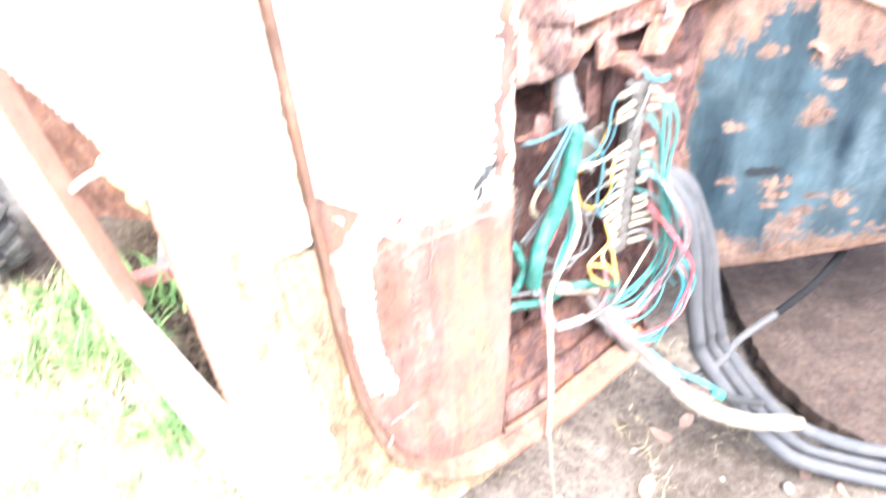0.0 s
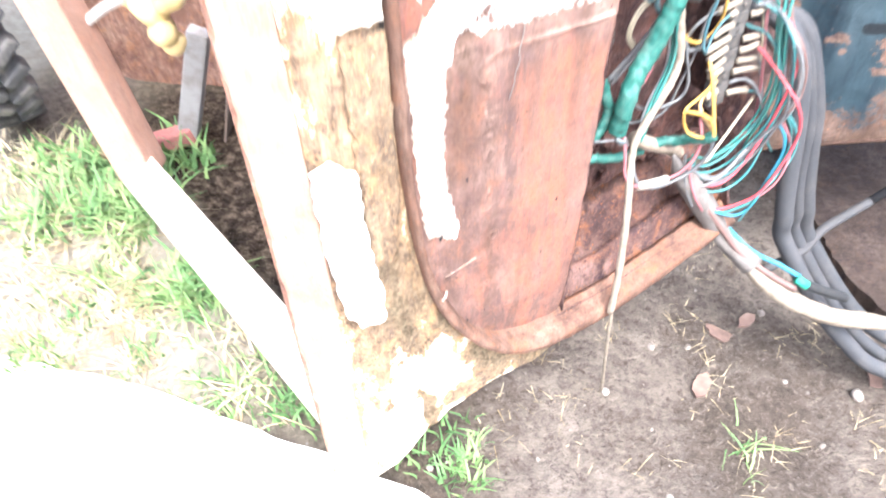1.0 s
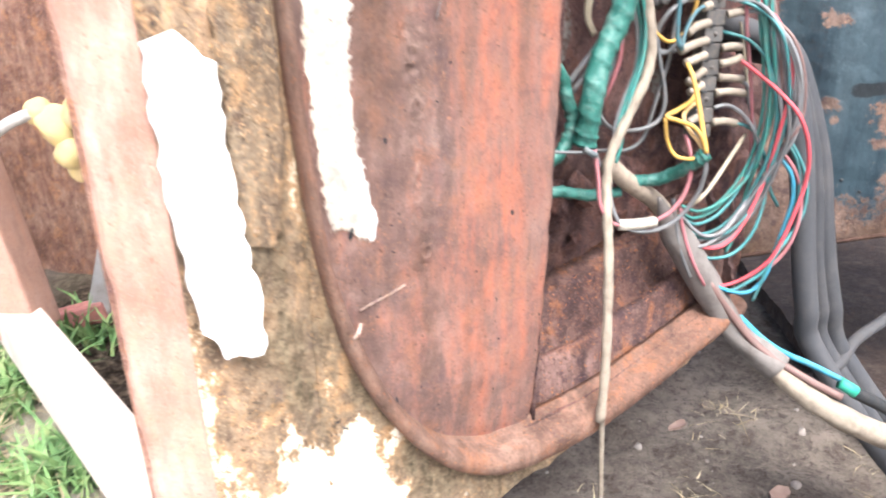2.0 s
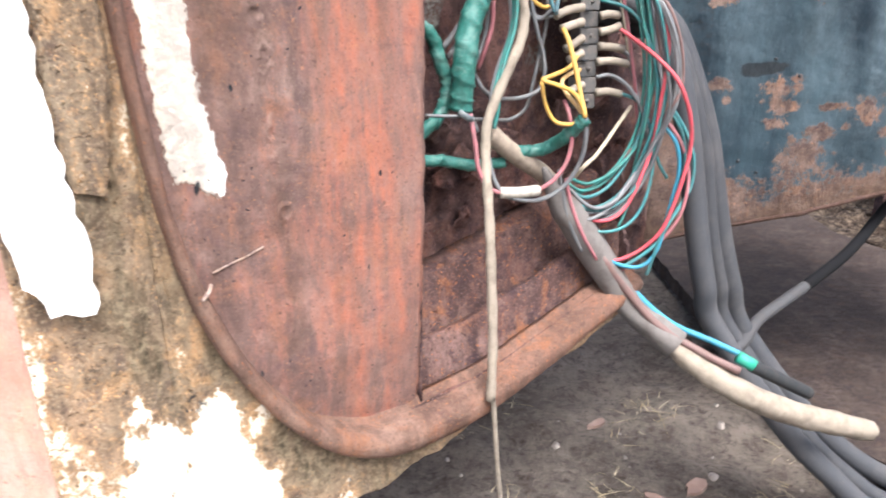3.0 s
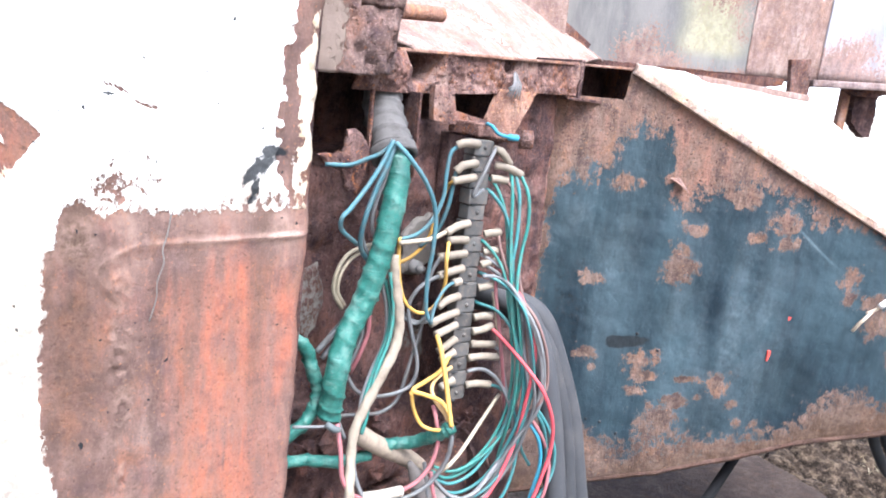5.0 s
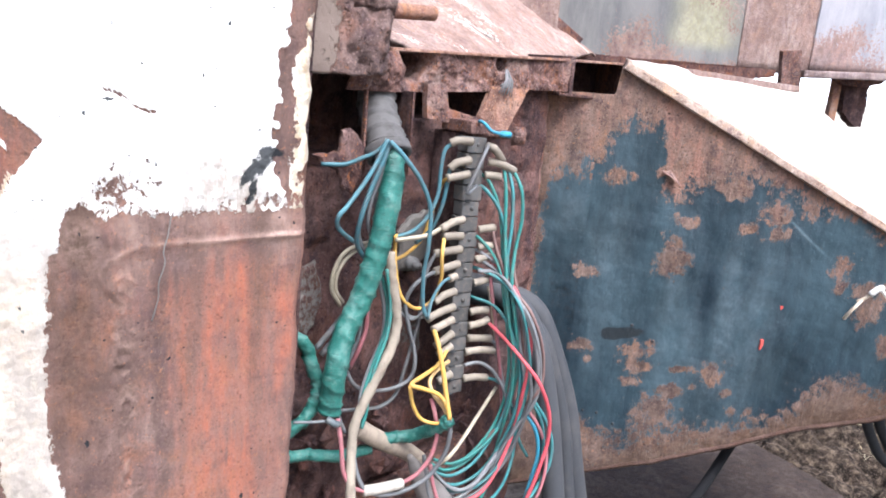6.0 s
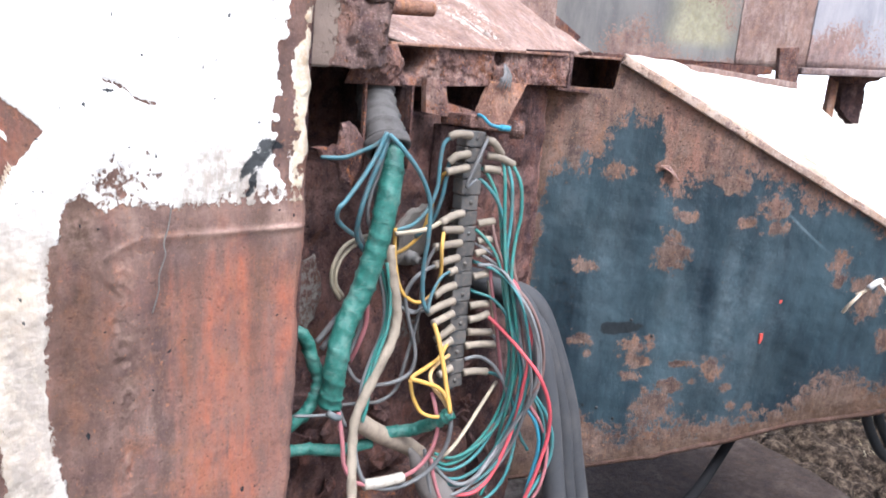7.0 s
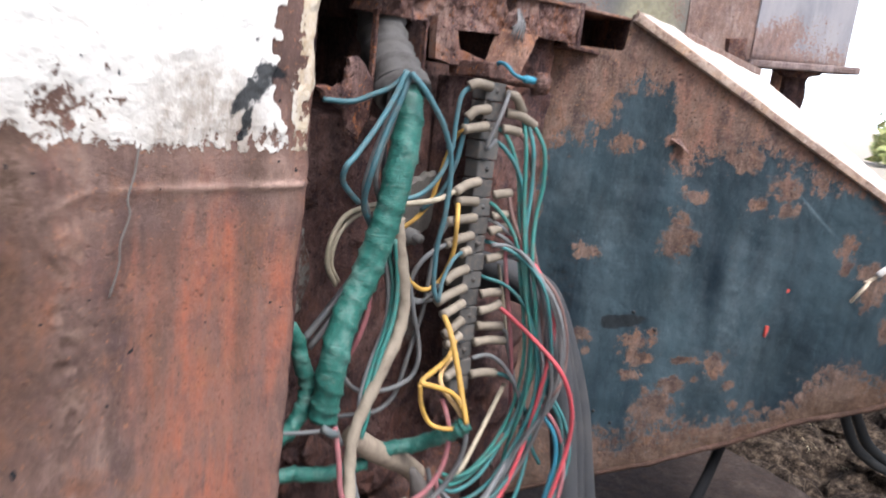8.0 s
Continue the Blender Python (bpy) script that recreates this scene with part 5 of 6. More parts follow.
wire(GREY, 1.36, [(68, 34, 380), (73, 31, 370), (83, 29, 364), (99, 26, 363), (112, 24, 367), (115, 22, 378), (114, 23, 390), (108, 23, 407), (105, 24, 423), (108, 21, 434), (115, 19, 440), (122, 16, 444)], sleeve=[(121, 16, 444), (129, 15, 446), (141, 16, 447)])
wire(TEAL, 1.1, [(113, 10, 415), (117, 12, 426), (125, 13, 436), (135, 15, 439)], sleeve=[(133, 15, 438), (139, 15, 439)])
wire(GREY, 1.19, [(101, 26, 417), (110, 23, 411), (115, 19, 415), (119, 16, 422)], sleeve=[(123, 16, 423), (130, 15, 427), (140, 16, 428)])
wire(GREY, 1.19, [(102, 30, 421), (109, 25, 413), (115, 21, 412), (120, 16, 414)], sleeve=[(116, 14, 413), (127, 14, 416), (140, 16, 417)])
wire(YELLOW, 1.61, [(121, 12, 405), (119, 4, 397), (118, -4, 381), (117, -10, 367), (116, -16, 354)], sleeve=[(121, 13, 405), (131, 14, 407), (140, 16, 408)])
wire(YELLOW, 1.44, [(138, 16, 388), (124, 8, 382), (109, 4, 379), (95, 0, 377), (102, -4, 374), (112, -8, 369), (117, -12, 360), (117, -15, 354)], sleeve=[(126, 15, 392), (133, 15, 395), (141, 16, 398)])
wire(OCHRE, 1.36, [(140, 16, 378), (125, 10, 377), (114, 4, 374), (112, -2, 368), (117, -8, 359), (118, -13, 352)], sleeve=[(130, 16, 385), (136, 16, 387), (141, 16, 389)])
wire(YELLOW, 1.27, [(94, 0, 376), (99, 2, 362), (105, 0, 351), (111, -7, 349), (117, -14, 352)], sleeve=[(132, 16, 365), (138, 16, 367), (143, 16, 368)])
wire(GREY, 1.27, [(148, 12, 500), (138, 10, 496), (144, 8, 512), (151, 10, 522), (157, 14, 526)])
wire(GREEN, 1.27, [(172, 14, 515), (171, 8, 497), (171, 4, 463), (171, -2, 432), (177, -6, 396), (181, -7, 371), (183, -2, 340), (177, 5, 317), (159, 8, 301), (142, 11, 297), (130, 14, 304)], sleeve=[(158, 16, 525), (160, 11, 524), (169, 12, 516)])
wire(GREEN, 1.27, [(179, 10, 509), (180, 2, 497), (181, 0, 478), (178, 0, 459), (172, -5, 437), (174, -10, 410), (181, -10, 382), (183, -7, 357), (182, 0, 328), (166, 4, 310), (146, 9, 302), (132, 14, 307)], sleeve=[(160, 16, 515), (167, 11, 514), (180, 11, 509)])
wire(AQUA, 1.27, [(175, 12, 511), (176, 6, 495), (176, 4, 470), (173, 2, 447), (175, -3, 414), (179, -7, 384), (181, -5, 348), (178, 3, 319), (163, 6, 299), (146, 10, 292), (132, 14, 298)])
wire(BROWN, 1.27, [(168, 12, 505), (175, 8, 495), (180, 5, 470), (177, -1, 443), (178, -10, 418), (184, -11, 388), (188, -11, 358), (187, -4, 331), (177, 4, 320), (174, 7, 308), (181, 10, 295)], sleeve=[(158, 16, 506), (162, 14, 506), (169, 13, 505)])
wire(BROWN, 1.19, [(167, 13, 469), (169, 8, 454), (173, -4, 433), (177, -20, 419), (186, -25, 397), (193, -24, 372), (189, -23, 357), (190, -11, 343)], sleeve=[(157, 16, 469), (161, 14, 470), (169, 14, 470)])
wire(PINK, 1.27, [(169, 13, 457), (168, 10, 430), (173, 8, 405), (179, 5, 371), (188, 8, 342), (195, 12, 321)], sleeve=[(158, 16, 457), (163, 14, 458), (171, 14, 457)])
wire(RED, 1.36, [(167, 13, 450), (172, 2, 439), (175, -12, 425), (179, -20, 404), (183, -19, 382), (184, -15, 356), (185, -10, 327), (177, -8, 303), (168, -6, 286), (156, -4, 278), (144, 0, 278), (132, 5, 282), (121, 10, 289)], sleeve=[(157, 16, 448), (162, 14, 450), (170, 14, 450)])
wire(GREY, 1.36, [(157, 13, 441), (168, 8, 440), (170, -4, 435), (175, -18, 417), (182, -25, 392), (188, -23, 366), (188, -16, 342), (183, -2, 311), (170, -2, 298), (157, -2, 288), (145, 1, 284), (134, 5, 284), (122, 10, 286)])
wire(GREY, 1.36, [(168, 13, 434), (173, 0, 432), (175, -18, 419), (181, -26, 398), (190, -24, 371), (189, -22, 351), (184, -12, 328), (178, -2, 303), (163, -3, 292), (150, -3, 284), (139, 0, 280), (130, 4, 282), (121, 10, 285)], sleeve=[(157, 16, 432), (161, 14, 433), (170, 14, 434)])
wire(CREAM, 1.02, [(175, 20, 426), (179, 16, 402), (184, 14, 379), (189, 15, 369)], sleeve=[(156, 16, 411), (161, 14, 412), (170, 14, 411)])
wire(RED, 1.36, [(170, 13, 403), (174, 0, 395), (176, -19, 384), (182, -31, 370), (193, -33, 347), (198, -31, 324), (194, -30, 305), (189, -28, 286), (183, -24, 268), (173, -15, 254), (160, -6, 247), (150, 1, 250)], sleeve=[(156, 16, 401), (163, 14, 402), (171, 13, 404)])
wire(GREY, 1.27, [(174, 13, 389), (181, 12, 383), (183, 9, 369), (185, 3, 349), (189, -1, 328)], sleeve=[(156, 16, 392), (165, 14, 391), (176, 14, 389)])
wire(GREY, 1.27, [(179, 13, 380), (184, 12, 374), (185, 6, 357), (187, 1, 336), (191, -2, 318)], sleeve=[(155, 16, 382), (166, 14, 382), (181, 14, 379)])
wire(GREY, 1.36, [(155, 16, 372), (163, 14, 373), (172, 13, 370), (179, 8, 363), (183, 0, 350), (187, -4, 329)])
wire(AQUA, 1.27, [(173, 13, 360), (182, 10, 357), (184, 3, 353), (189, -3, 337), (194, -7, 315), (201, -11, 301)], sleeve=[(155, 16, 362), (164, 14, 362), (176, 14, 359)])
wire(CREAM, 1.36, [(185, 12, 350), (166, 6, 339), (141, -2, 325), (125, -8, 321), (124, 0, 312)])
wire(CYAN, 1.44, [(189, -14, 341), (193, -23, 329), (196, -25, 311), (193, -24, 292), (189, -23, 274), (184, -23, 258), (177, -21, 247), (169, -16, 243), (158, -8, 246), (145, -1, 255), (131, 6, 267)])
wire(AQUA, 1.36, [(191, -20, 351), (202, -23, 335), (210, -25, 316), (210, -25, 298), (201, -25, 285), (191, -24, 273), (183, -22, 260), (174, -16, 250), (165, -9, 243), (155, -2, 246)])
wire(PINK, 1.27, [(188, -15, 346), (195, -24, 331), (204, -26, 310), (202, -28, 292), (197, -27, 276), (189, -22, 262), (179, -14, 250), (168, -8, 240), (160, -3, 236)])
wire(AQUA, 1.19, [(158, 30, 422), (161, 18, 420), (170, 8, 416), (174, -5, 405), (178, -10, 389), (186, -13, 359), (188, -12, 337), (185, -8, 313), (174, -7, 298), (163, -5, 289), (150, -2, 285), (137, 3, 287), (124, 8, 291)])
wire(AQUA, 1.19, [(159, 30, 441), (161, 16, 441), (169, 3, 436), (171, -11, 427), (175, -18, 412), (183, -20, 379), (186, -16, 352), (185, -12, 331), (186, -10, 305), (181, -10, 288), (174, -8, 276), (163, -6, 270), (151, -2, 269), (139, 3, 272), (128, 8, 277)])
wire(AQUA, 1.27, [(159, 30, 498), (159, 16, 497), (169, 8, 480), (175, 4, 450), (176, -1, 424), (179, -8, 392), (183, -12, 368), (184, -10, 341), (182, -2, 314), (171, 4, 292), (154, 8, 284), (138, 12, 287)])
wire(GREY, 1.27, [(159, 30, 454), (159, 16, 454), (170, 8, 445), (175, -1, 432), (178, -6, 416), (180, -12, 389), (184, -16, 365), (186, -13, 340), (182, -6, 313), (173, 0, 288), (159, 4, 279), (144, 10, 284)])
wire(GREY, 1.27, [(159, 30, 448), (160, 16, 448), (171, 5, 439), (175, -6, 427), (178, -13, 410), (182, -18, 383), (186, -21, 358), (186, -16, 332), (183, -9, 306), (172, -6, 291), (161, -3, 281), (148, 1, 277), (134, 6, 277)])
wire(GREEN, 1.19, [(158, 30, 464), (157, 16, 464), (167, 8, 450), (171, 0, 430), (173, -5, 409), (177, -9, 385), (180, -8, 354), (181, -3, 330), (184, 4, 309), (180, 4, 282), (169, 2, 268)])
wire(GREEN, 1.19, [(161, 30, 505), (160, 16, 504), (168, 10, 485), (173, 8, 458), (173, 4, 431), (176, -1, 403), (180, -3, 374), (183, 2, 341), (174, 6, 317), (157, 10, 301), (142, 14, 295), (132, 18, 299)])
wire(AQUA, 1.19, [(190, -19, 350), (197, -24, 335), (200, -26, 313), (196, -25, 297), (191, -24, 283), (185, -24, 268), (180, -23, 253), (176, -21, 237)])
wire(GREY, 1.53, [(118, -14, 353), (119, -14, 341), (119, -10, 325), (112, -4, 309), (98, 0, 302), (80, 0, 304), (66, 2, 311), (61, 6, 323), (60, 10, 339)])
wire(PINK, 1.44, [(49, 12, 360), (50, 8, 343), (51, 6, 327), (57, 4, 315), (66, 2, 310)])
wire(PINK, 1.44, [(92, 0, 308), (102, -4, 314), (111, -6, 325), (115, -6, 340), (112, -6, 354), (113, 0, 363)])
wire(GREY, 1.27, [(50, 20, 370), (51, 16, 362), (56, 14, 348)])
wire(GREY, 1.36, [(119, 10, 316), (119, 6, 302), (121, 4, 288), (126, 2, 273), (133, 0, 258)])
wire(PINK, 1.36, [(122, 6, 310), (123, 3, 297), (127, 0, 282), (134, -2, 267), (144, -4, 251)])
wire(GREY, 1.36, [(127, 8, 302), (134, 3, 293), (141, -1, 288), (149, -4, 288), (158, -6, 292)])
wire(GREY, 1.87, [(49, 40, 396), (62, 38, 411), (75, 36, 427), (81, 32, 442)])
wire(GREY, 1.87, [(54, 42, 390), (67, 40, 406), (81, 38, 424), (86, 34, 438)])
wire(PINK, 1.53, [(72, 20, 423), (73, 22, 410), (70, 24, 397), (68, 30, 383)])
wire(GREY, 1.53, [(72, 24, 418), (71, 26, 404), (67, 28, 392), (64, 32, 381)])
wire(GREEN, 1.36, [(82, 16, 450), (86, 15, 428), (84, 14, 408), (76, 13, 389), (71, 12, 372), (70, 12, 360), (67, 12, 349)])
wire(GREEN, 1.36, [(82, 20, 445), (87, 19, 425), (85, 18, 407), (76, 16, 388), (69, 14, 371), (69, 14, 358), (66, 14, 349)])
wire(GREY, 1.36, [(81, 22, 443), (86, 21, 422), (85, 20, 404), (75, 18, 386), (68, 16, 369), (68, 14, 356)])
wire(GREY, 1.02, [(23, 20, 361), (32, 17, 360), (43, 14, 359)])


def terminal_strip():
    strip = thing("terminal_strip", "grey bakelite terminal strip with a row of clamped wires", "terminal strip")
    tilt = (0.148 - 0.150) / 17
    for i in range(17):
        z1 = 0.531 - i * 0.01056
        z0 = z1 - 0.0100
        shift = tilt * i
        w = 0.0085 if i != 4 else 0.0075
        box_uv("terminal_block", 0.150 + shift - w, 0.150 + shift + w * 0.95, 0.017 + 0.0006 * (i % 3), 0.027, z0, z1, BAKELITE, strip, bevel=0.0009, tilt=-0.05)
        if i % 2 == 0:
            tube("clamp_screw", [at(0.1505 + shift, 0.019, (z0 + z1) / 2), at(0.1505 + shift, 0.0165, (z0 + z1) / 2)], 0.0014, BAKELITE, strip, "", 8, 1)
        bm = bmesh.new()
        bmesh.ops.create_cube(bm, size=1)
        bmesh.ops.scale(bm, vec=(0.005, 0.0012, 0.0009), verts=bm.verts)
        bmesh.ops.transform(bm, matrix=Matrix.Translation(at(0.150 + shift - 0.004, 0.0168, z0)) @ Matrix.Rotation(math.atan2(ALONG.y, ALONG.x), 4, "Z"), verts=bm.verts)
        part("slot", bm, BLACK_PAINT, strip)
    box_uv("mounting_rail", 0.147, 0.154, 0.027, 0.0585, 0.355, 0.532, RUST_DARK, strip, bevel=0.001)


terminal_strip()


def wrapped(name, pts, radius, material, label, category, turns=26.0, depth=0.1, steps=14):
    """A taped bundle: overlapping turns show as small steps."""
    def swell(i, n, k, s):
        phase = (i / n * turns + 0.7 * math.sin(i * 0.083 + 1) + k / s) % 1.0
        return 1 + depth * (phase ** 7 - 0.15) + 0.025 * math.sin(i * 0.21 + 1.3 * math.sin(k)) + 0.012 * math.sin(i * 1.3 + 2 * k) + (0.09 * math.sin(i * 0.47 + 1.9 * math.sin(k * 0.8)) * math.sin(i * 0.171 + k) if depth > 0.2 else 0)
    ob = tube(name, [mm(p) for p in pts], radius, material, None, "", 16, steps, swell)
    return tagged(ob, label, category)


wrapped("taped_cable", [(78, 17, 526), (77.5, 11, 515), (76, 8, 503), (72, 8, 481), (69, 10, 460), (63, 14, 435), (54, 16, 414), (49, 16, 394), (48, 18, 375), (48, 20, 362)], 0.0071, TAPE, "thick cable bundle wrapped in faded green tape", "taped cable", 17, 0.2)
wrapped("taped_cable", [(14, 30, 420), (30, 30, 409), (37, 30, 401), (40, 30, 390), (45, 30, 379), (44, 30, 367), (38, 30, 357), (26, 33, 347)], 0.0042, TAPE, "thin cable wrapped in loose green tape", "taped cable", 8, 0.28)
wrapped("taped_cable", [(10, 34, 332), (35, 32, 330), (46, 30, 328), (61, 28, 324), (86, 28, 322)], 0.0038, TAPE, "thin cable wrapped in loose green tape", "taped cable", 7, 0.28)
wrapped("taped_cable", [(90, 24, 330), (105, 22, 328), (113, 14, 331), (116, 2, 339), (116, -10, 348), (118, -14, 353)], 0.0042, TAPE, "taped green cable end below the yellow wires", "taped cable", 7, 0.25)
conduit = tagged(tube("conduit", [mm(p) for p in [(88, 46, 578), (87, 45, 562), (85, 41, 548), (81.5, 31, 537), (78.5, 20, 527), (77.5, 15, 521)]], 0.0118, CONDUIT, None, "", 20, 14, lambda i, n, k, s: 1 + 0.16 * (((i / n * 7 + k / s) % 1.0) ** 5 - 0.2) + (0.1 if i > n - 4 else 0), True), "grey cloth-taped conduit coming out of a square channel", "conduit")
tube("lip", [mm(p) for p in [(78, 18, 524), (77.3, 14, 519)]], 0.0135, CONDUIT, conduit, "", 18, 3, lambda i, n, k, s: 1 + 0.05 * math.sin(k * 1.1), True)
tagged(tube("tan_tube", [mm(p) for p in [(70, 22, 345), (85, 24, 333), (101, 26, 322), (118, 28, 311), (132, 30, 299)]], 0.0062, TAN, None, "", 14, 6, None, True), "stiff tan insulating tube with an open end", "tube")
tagged(tube("white_tube", [mm(p) for p in [(64, 2, 311), (78, 1, 309), (93, 0, 308)]], 0.0036, plastic("cream_plastic", (0.36, 0.33, 0.28), 0.5), None, "", 12, 6, None, True), "short white plastic tube over joined wires", "tube")
cord_pts = [(85, 18, 460), (86, 16, 446), (89, 14, 429), (91, 14, 412), (87, 13, 398), (78, 12, 384), (69, 12, 368), (62, 12, 353), (59, 10, 336), (55, 3, 318), (51, -5, 295), (48, -11, 260), (46, -15, 220), (43, -17, 181)]
cord = tagged(tube("cord", [mm(p) for p in cord_pts], 0.0031, CORD, None, "", 12, 8, lambda i, n, k, s: (1.05 if i < 50 else 1.0) + 0.08 * math.sin(i * 1.1 + k)), "dirty cream cable hanging out of the cavity towards the ground", "cable")
tube("frayed_end", [mm(p) for p in [(43, -17, 181), (46, -16, 176), (49, -15, 140), (56, -11, 90), (64, -6, 45), (72, 0, 6)]], 0.0018, CORD, cord, "thin grey string end", 7)
tagged(tube("wire_clip", [mm(p) for p in [(41, 12, 362), (45, 9, 359), (49, 11, 357)]], 0.0022, plastic("pale_clip", (0.1, 0.12, 0.125)), None, "", 6, 3), "pale plastic clip on the taped bundle", "clip")
tagged(tube("blue_loop", [mm(p) for p in [(156, 24, 539), (152, 19, 541), (151, 13, 540), (154, 10, 536), (159, 9, 534.5), (164, 8.2, 534)]], 0.0011, CYAN, None, "", 8, 6), "short blue wire loop hooked on the stud", "wire")
tagged(tube("wire_ferrule", [mm(p) for p in [(162, 8.5, 534), (169, 7, 533.5)]], 0.0021, CYAN, None, "", 6, 1), "blue crimp end of a wire", "wire end")


# ---- hoses and the heavy bundle that run to the ground ----
def hose(points, r, material, label, name="hose"):
    return tagged(tube(name, points, r, material, None, "", 16, 9, lambda i, n, k, s: 1 + 0.006 * math.sin(i * 0.13 + k)), label, "hose", "hoses")


hose([mm(p) for p in [(181, 52, 420), (185, 38, 420), (194, 26, 417), (203, 10, 406), (209, -4, 377), (217, -12, 333), (223, -16, 295), (228, -20, 258), (236, -25, 216), (248, -32, 176)]] + [(0.555, 0.768, 0.075), (0.65, 0.752, 0.025), (0.97, 0.69, 0.012)], 0.0086, HOSE, "thick black rubber hose hanging down and lying on the earth")
hose([mm(p) for p in [(189, 54, 410), (198, 44, 410), (208, 30, 412), (222, 14, 402), (235, 2, 365), (247, -6, 324), (254, -11, 285), (262, -16, 245), (273, -21, 206), (289, -28, 162)]] + [(0.58, 0.8, 0.075), (0.66, 0.79, 0.03), (0.75, 0.775, 0.02), (0.97, 0.735, 0.012)], 0.0086, HOSE, "thick black rubber hose bending out of the cavity beside its twin")
hose([mm(p) for p in [(215, 48, 400), (216, 24, 399), (218, 4, 386), (228, -3, 355), (238, -9, 317), (244, -12, 282), (250, -15, 247), (261, -19, 209), (274, -26, 165)]] + [(0.58, 0.785, 0.06), (0.68, 0.77, 0.018), (0.97, 0.712, 0.01)], 0.0072, HOSE, "thinner black rubber hose between the thick pair")
HARNESS = plastic("grimy_harness", (0.11, 0.098, 0.09), 0.75, (0.06, 0.047, 0.04), 0.7, 70)
harness_line = [mm((108, 12, 318)), mm((120, 12, 297)), mm((137, 8, 272)), mm((160, 0, 235)), (0.404, 0.778, 0.208), (0.434, 0.762, 0.185)]
heavy = tagged(tube("wire_harness", harness_line, 0.0108, HARNESS, None, "", 12, 8, lambda i, n, k, s: (1 + 0.08 * math.sin(k * 2.1 + i * 0.3)) * min(1, 0.15 + i / 14)), "grey sheathed wiring harness drooping over the sill to the ground", "wire harness")
sheath = tube("pale_sheath", [(0.425, 0.766, 0.191), (0.445, 0.753, 0.174), (0.475, 0.744, 0.157), (0.515, 0.744, 0.1385), (0.552, 0.752, 0.124), (0.583, 0.76, 0.112)], 0.0085, CORD, heavy, "dirty white outer sheath", 14, 9, lambda i, n, k, s: (0.75 + 0.3 * math.sin(min(1.0, i / n * 1.6) * 2.0) - 0.9 * max(0, i / n - 0.82)) * (1 + 0.06 * math.sin(2.3 * k + 0.4 * i) + 0.04 * math.sin(i * 1.1)), True)
tube("cut_end", [(0.566, 0.7545, 0.1165), (0.578, 0.7575, 0.1125), (0.5845, 0.7595, 0.1108)], 0.0062, HOSE, sheath, "dark open end", 10, 3, lambda i, n, k, s: 1 - 0.35 * i / n)
tube("core", [mm((150, 2, 256)), mm((172, -8, 226)), (0.428, 0.768, 0.201), (0.458, 0.762, 0.188), (0.478, 0.755, 0.18)], 0.0024, CYAN, heavy, "bright blue core", 8)
tube("core", [mm((148, -4, 252)), mm((168, -14, 222)), (0.42, 0.763, 0.2), (0.45, 0.752, 0.183), (0.474, 0.746, 0.172)], 0.003, BROWN, heavy, "dark red core", 8)
tube("tape_band", [(0.474, 0.752, 0.1805), (0.485, 0.749, 0.1745)], 0.0045, plastic("bright_green_tape", (0.02, 0.24, 0.16), amount=0.4), heavy, "bright green tape band", 12, 2)
tube("core", [(0.484, 0.751, 0.174), (0.51, 0.757, 0.158), (0.535, 0.765, 0.142)], 0.0048, BLACK_PAINT, heavy, "black taped core", 10)
lead = tagged(tube("cable", [(0.565, 0.855, 0.188), (0.614, 0.885, 0.208), (0.664, 0.93, 0.23), (0.72, 0.985, 0.252)], 0.0047, plastic("black_cable", (0.004, 0.004, 0.005), 0.95, (0.012, 0.011, 0.01), 0.5, gloss=0.1), None, "", 12), "black cable running up under the blue box", "cable")
tube("worn_end", [(0.46, 0.79, 0.15), (0.5, 0.812, 0.158), (0.519, 0.83, 0.17), (0.545, 0.845, 0.18), (0.567, 0.856, 0.189)], 0.0048, plastic("grey_rubber", (0.028, 0.028, 0.03), 0.7, (0.07, 0.06, 0.055)), lead, "worn grey end")
broken_tie = thing("cable_tie", "broken white plastic cable tie on the blue box", "cable tie")
TIE_WHITE = plastic("yellowed_white_plastic", (0.42, 0.35, 0.26), 0.5, (0.3, 0.2, 0.12), 0.6)
tube("stub", [(0.7178, 0.876, 0.389), (0.7185, 0.872, 0.396), (0.722, 0.87, 0.4025), (0.729, 0.8735, 0.407)], 0.0016, TIE_WHITE, broken_tie, "yellowed stub", 5, 5)
tube("head", [(0.735, 0.873, 0.4125), (0.7395, 0.871, 0.418), (0.7445, 0.8715, 0.4195)], 0.0028, WHITE_PLASTIC, broken_tie, "", 6, 3)
tube("strap", [(0.743, 0.871, 0.418), (0.749, 0.868, 0.411), (0.753, 0.867, 0.402), (0.7535, 0.868, 0.392)], 0.0015, WHITE_PLASTIC, broken_tie, "", 5, 5)
tube("band", [(0.727, 0.8765, 0.405), (0.7325, 0.8745, 0.409), (0.738, 0.873, 0.415)], 0.0015, TIE_WHITE, broken_tie, "", 5, 4)
for xo, zo in ((0.0, 0.0), (0.014, 0.004)):
    hose([(0.85 + xo, 1.0, 0.33), (0.862 + xo, 1.0, 0.245), (0.876 + xo, 1.0, 0.211 + zo), (0.9 + xo, 1.0, 0.183 + zo), (0.95 + xo, 1.0, 0.16 + zo), (1.03 + xo, 1.01, 0.17), (1.1 + xo, 1.02, 0.24), (1.14 + xo, 1.03, 0.34)], 0.0055, BLACK_PAINT, "black rubber hose looping below the blue box")

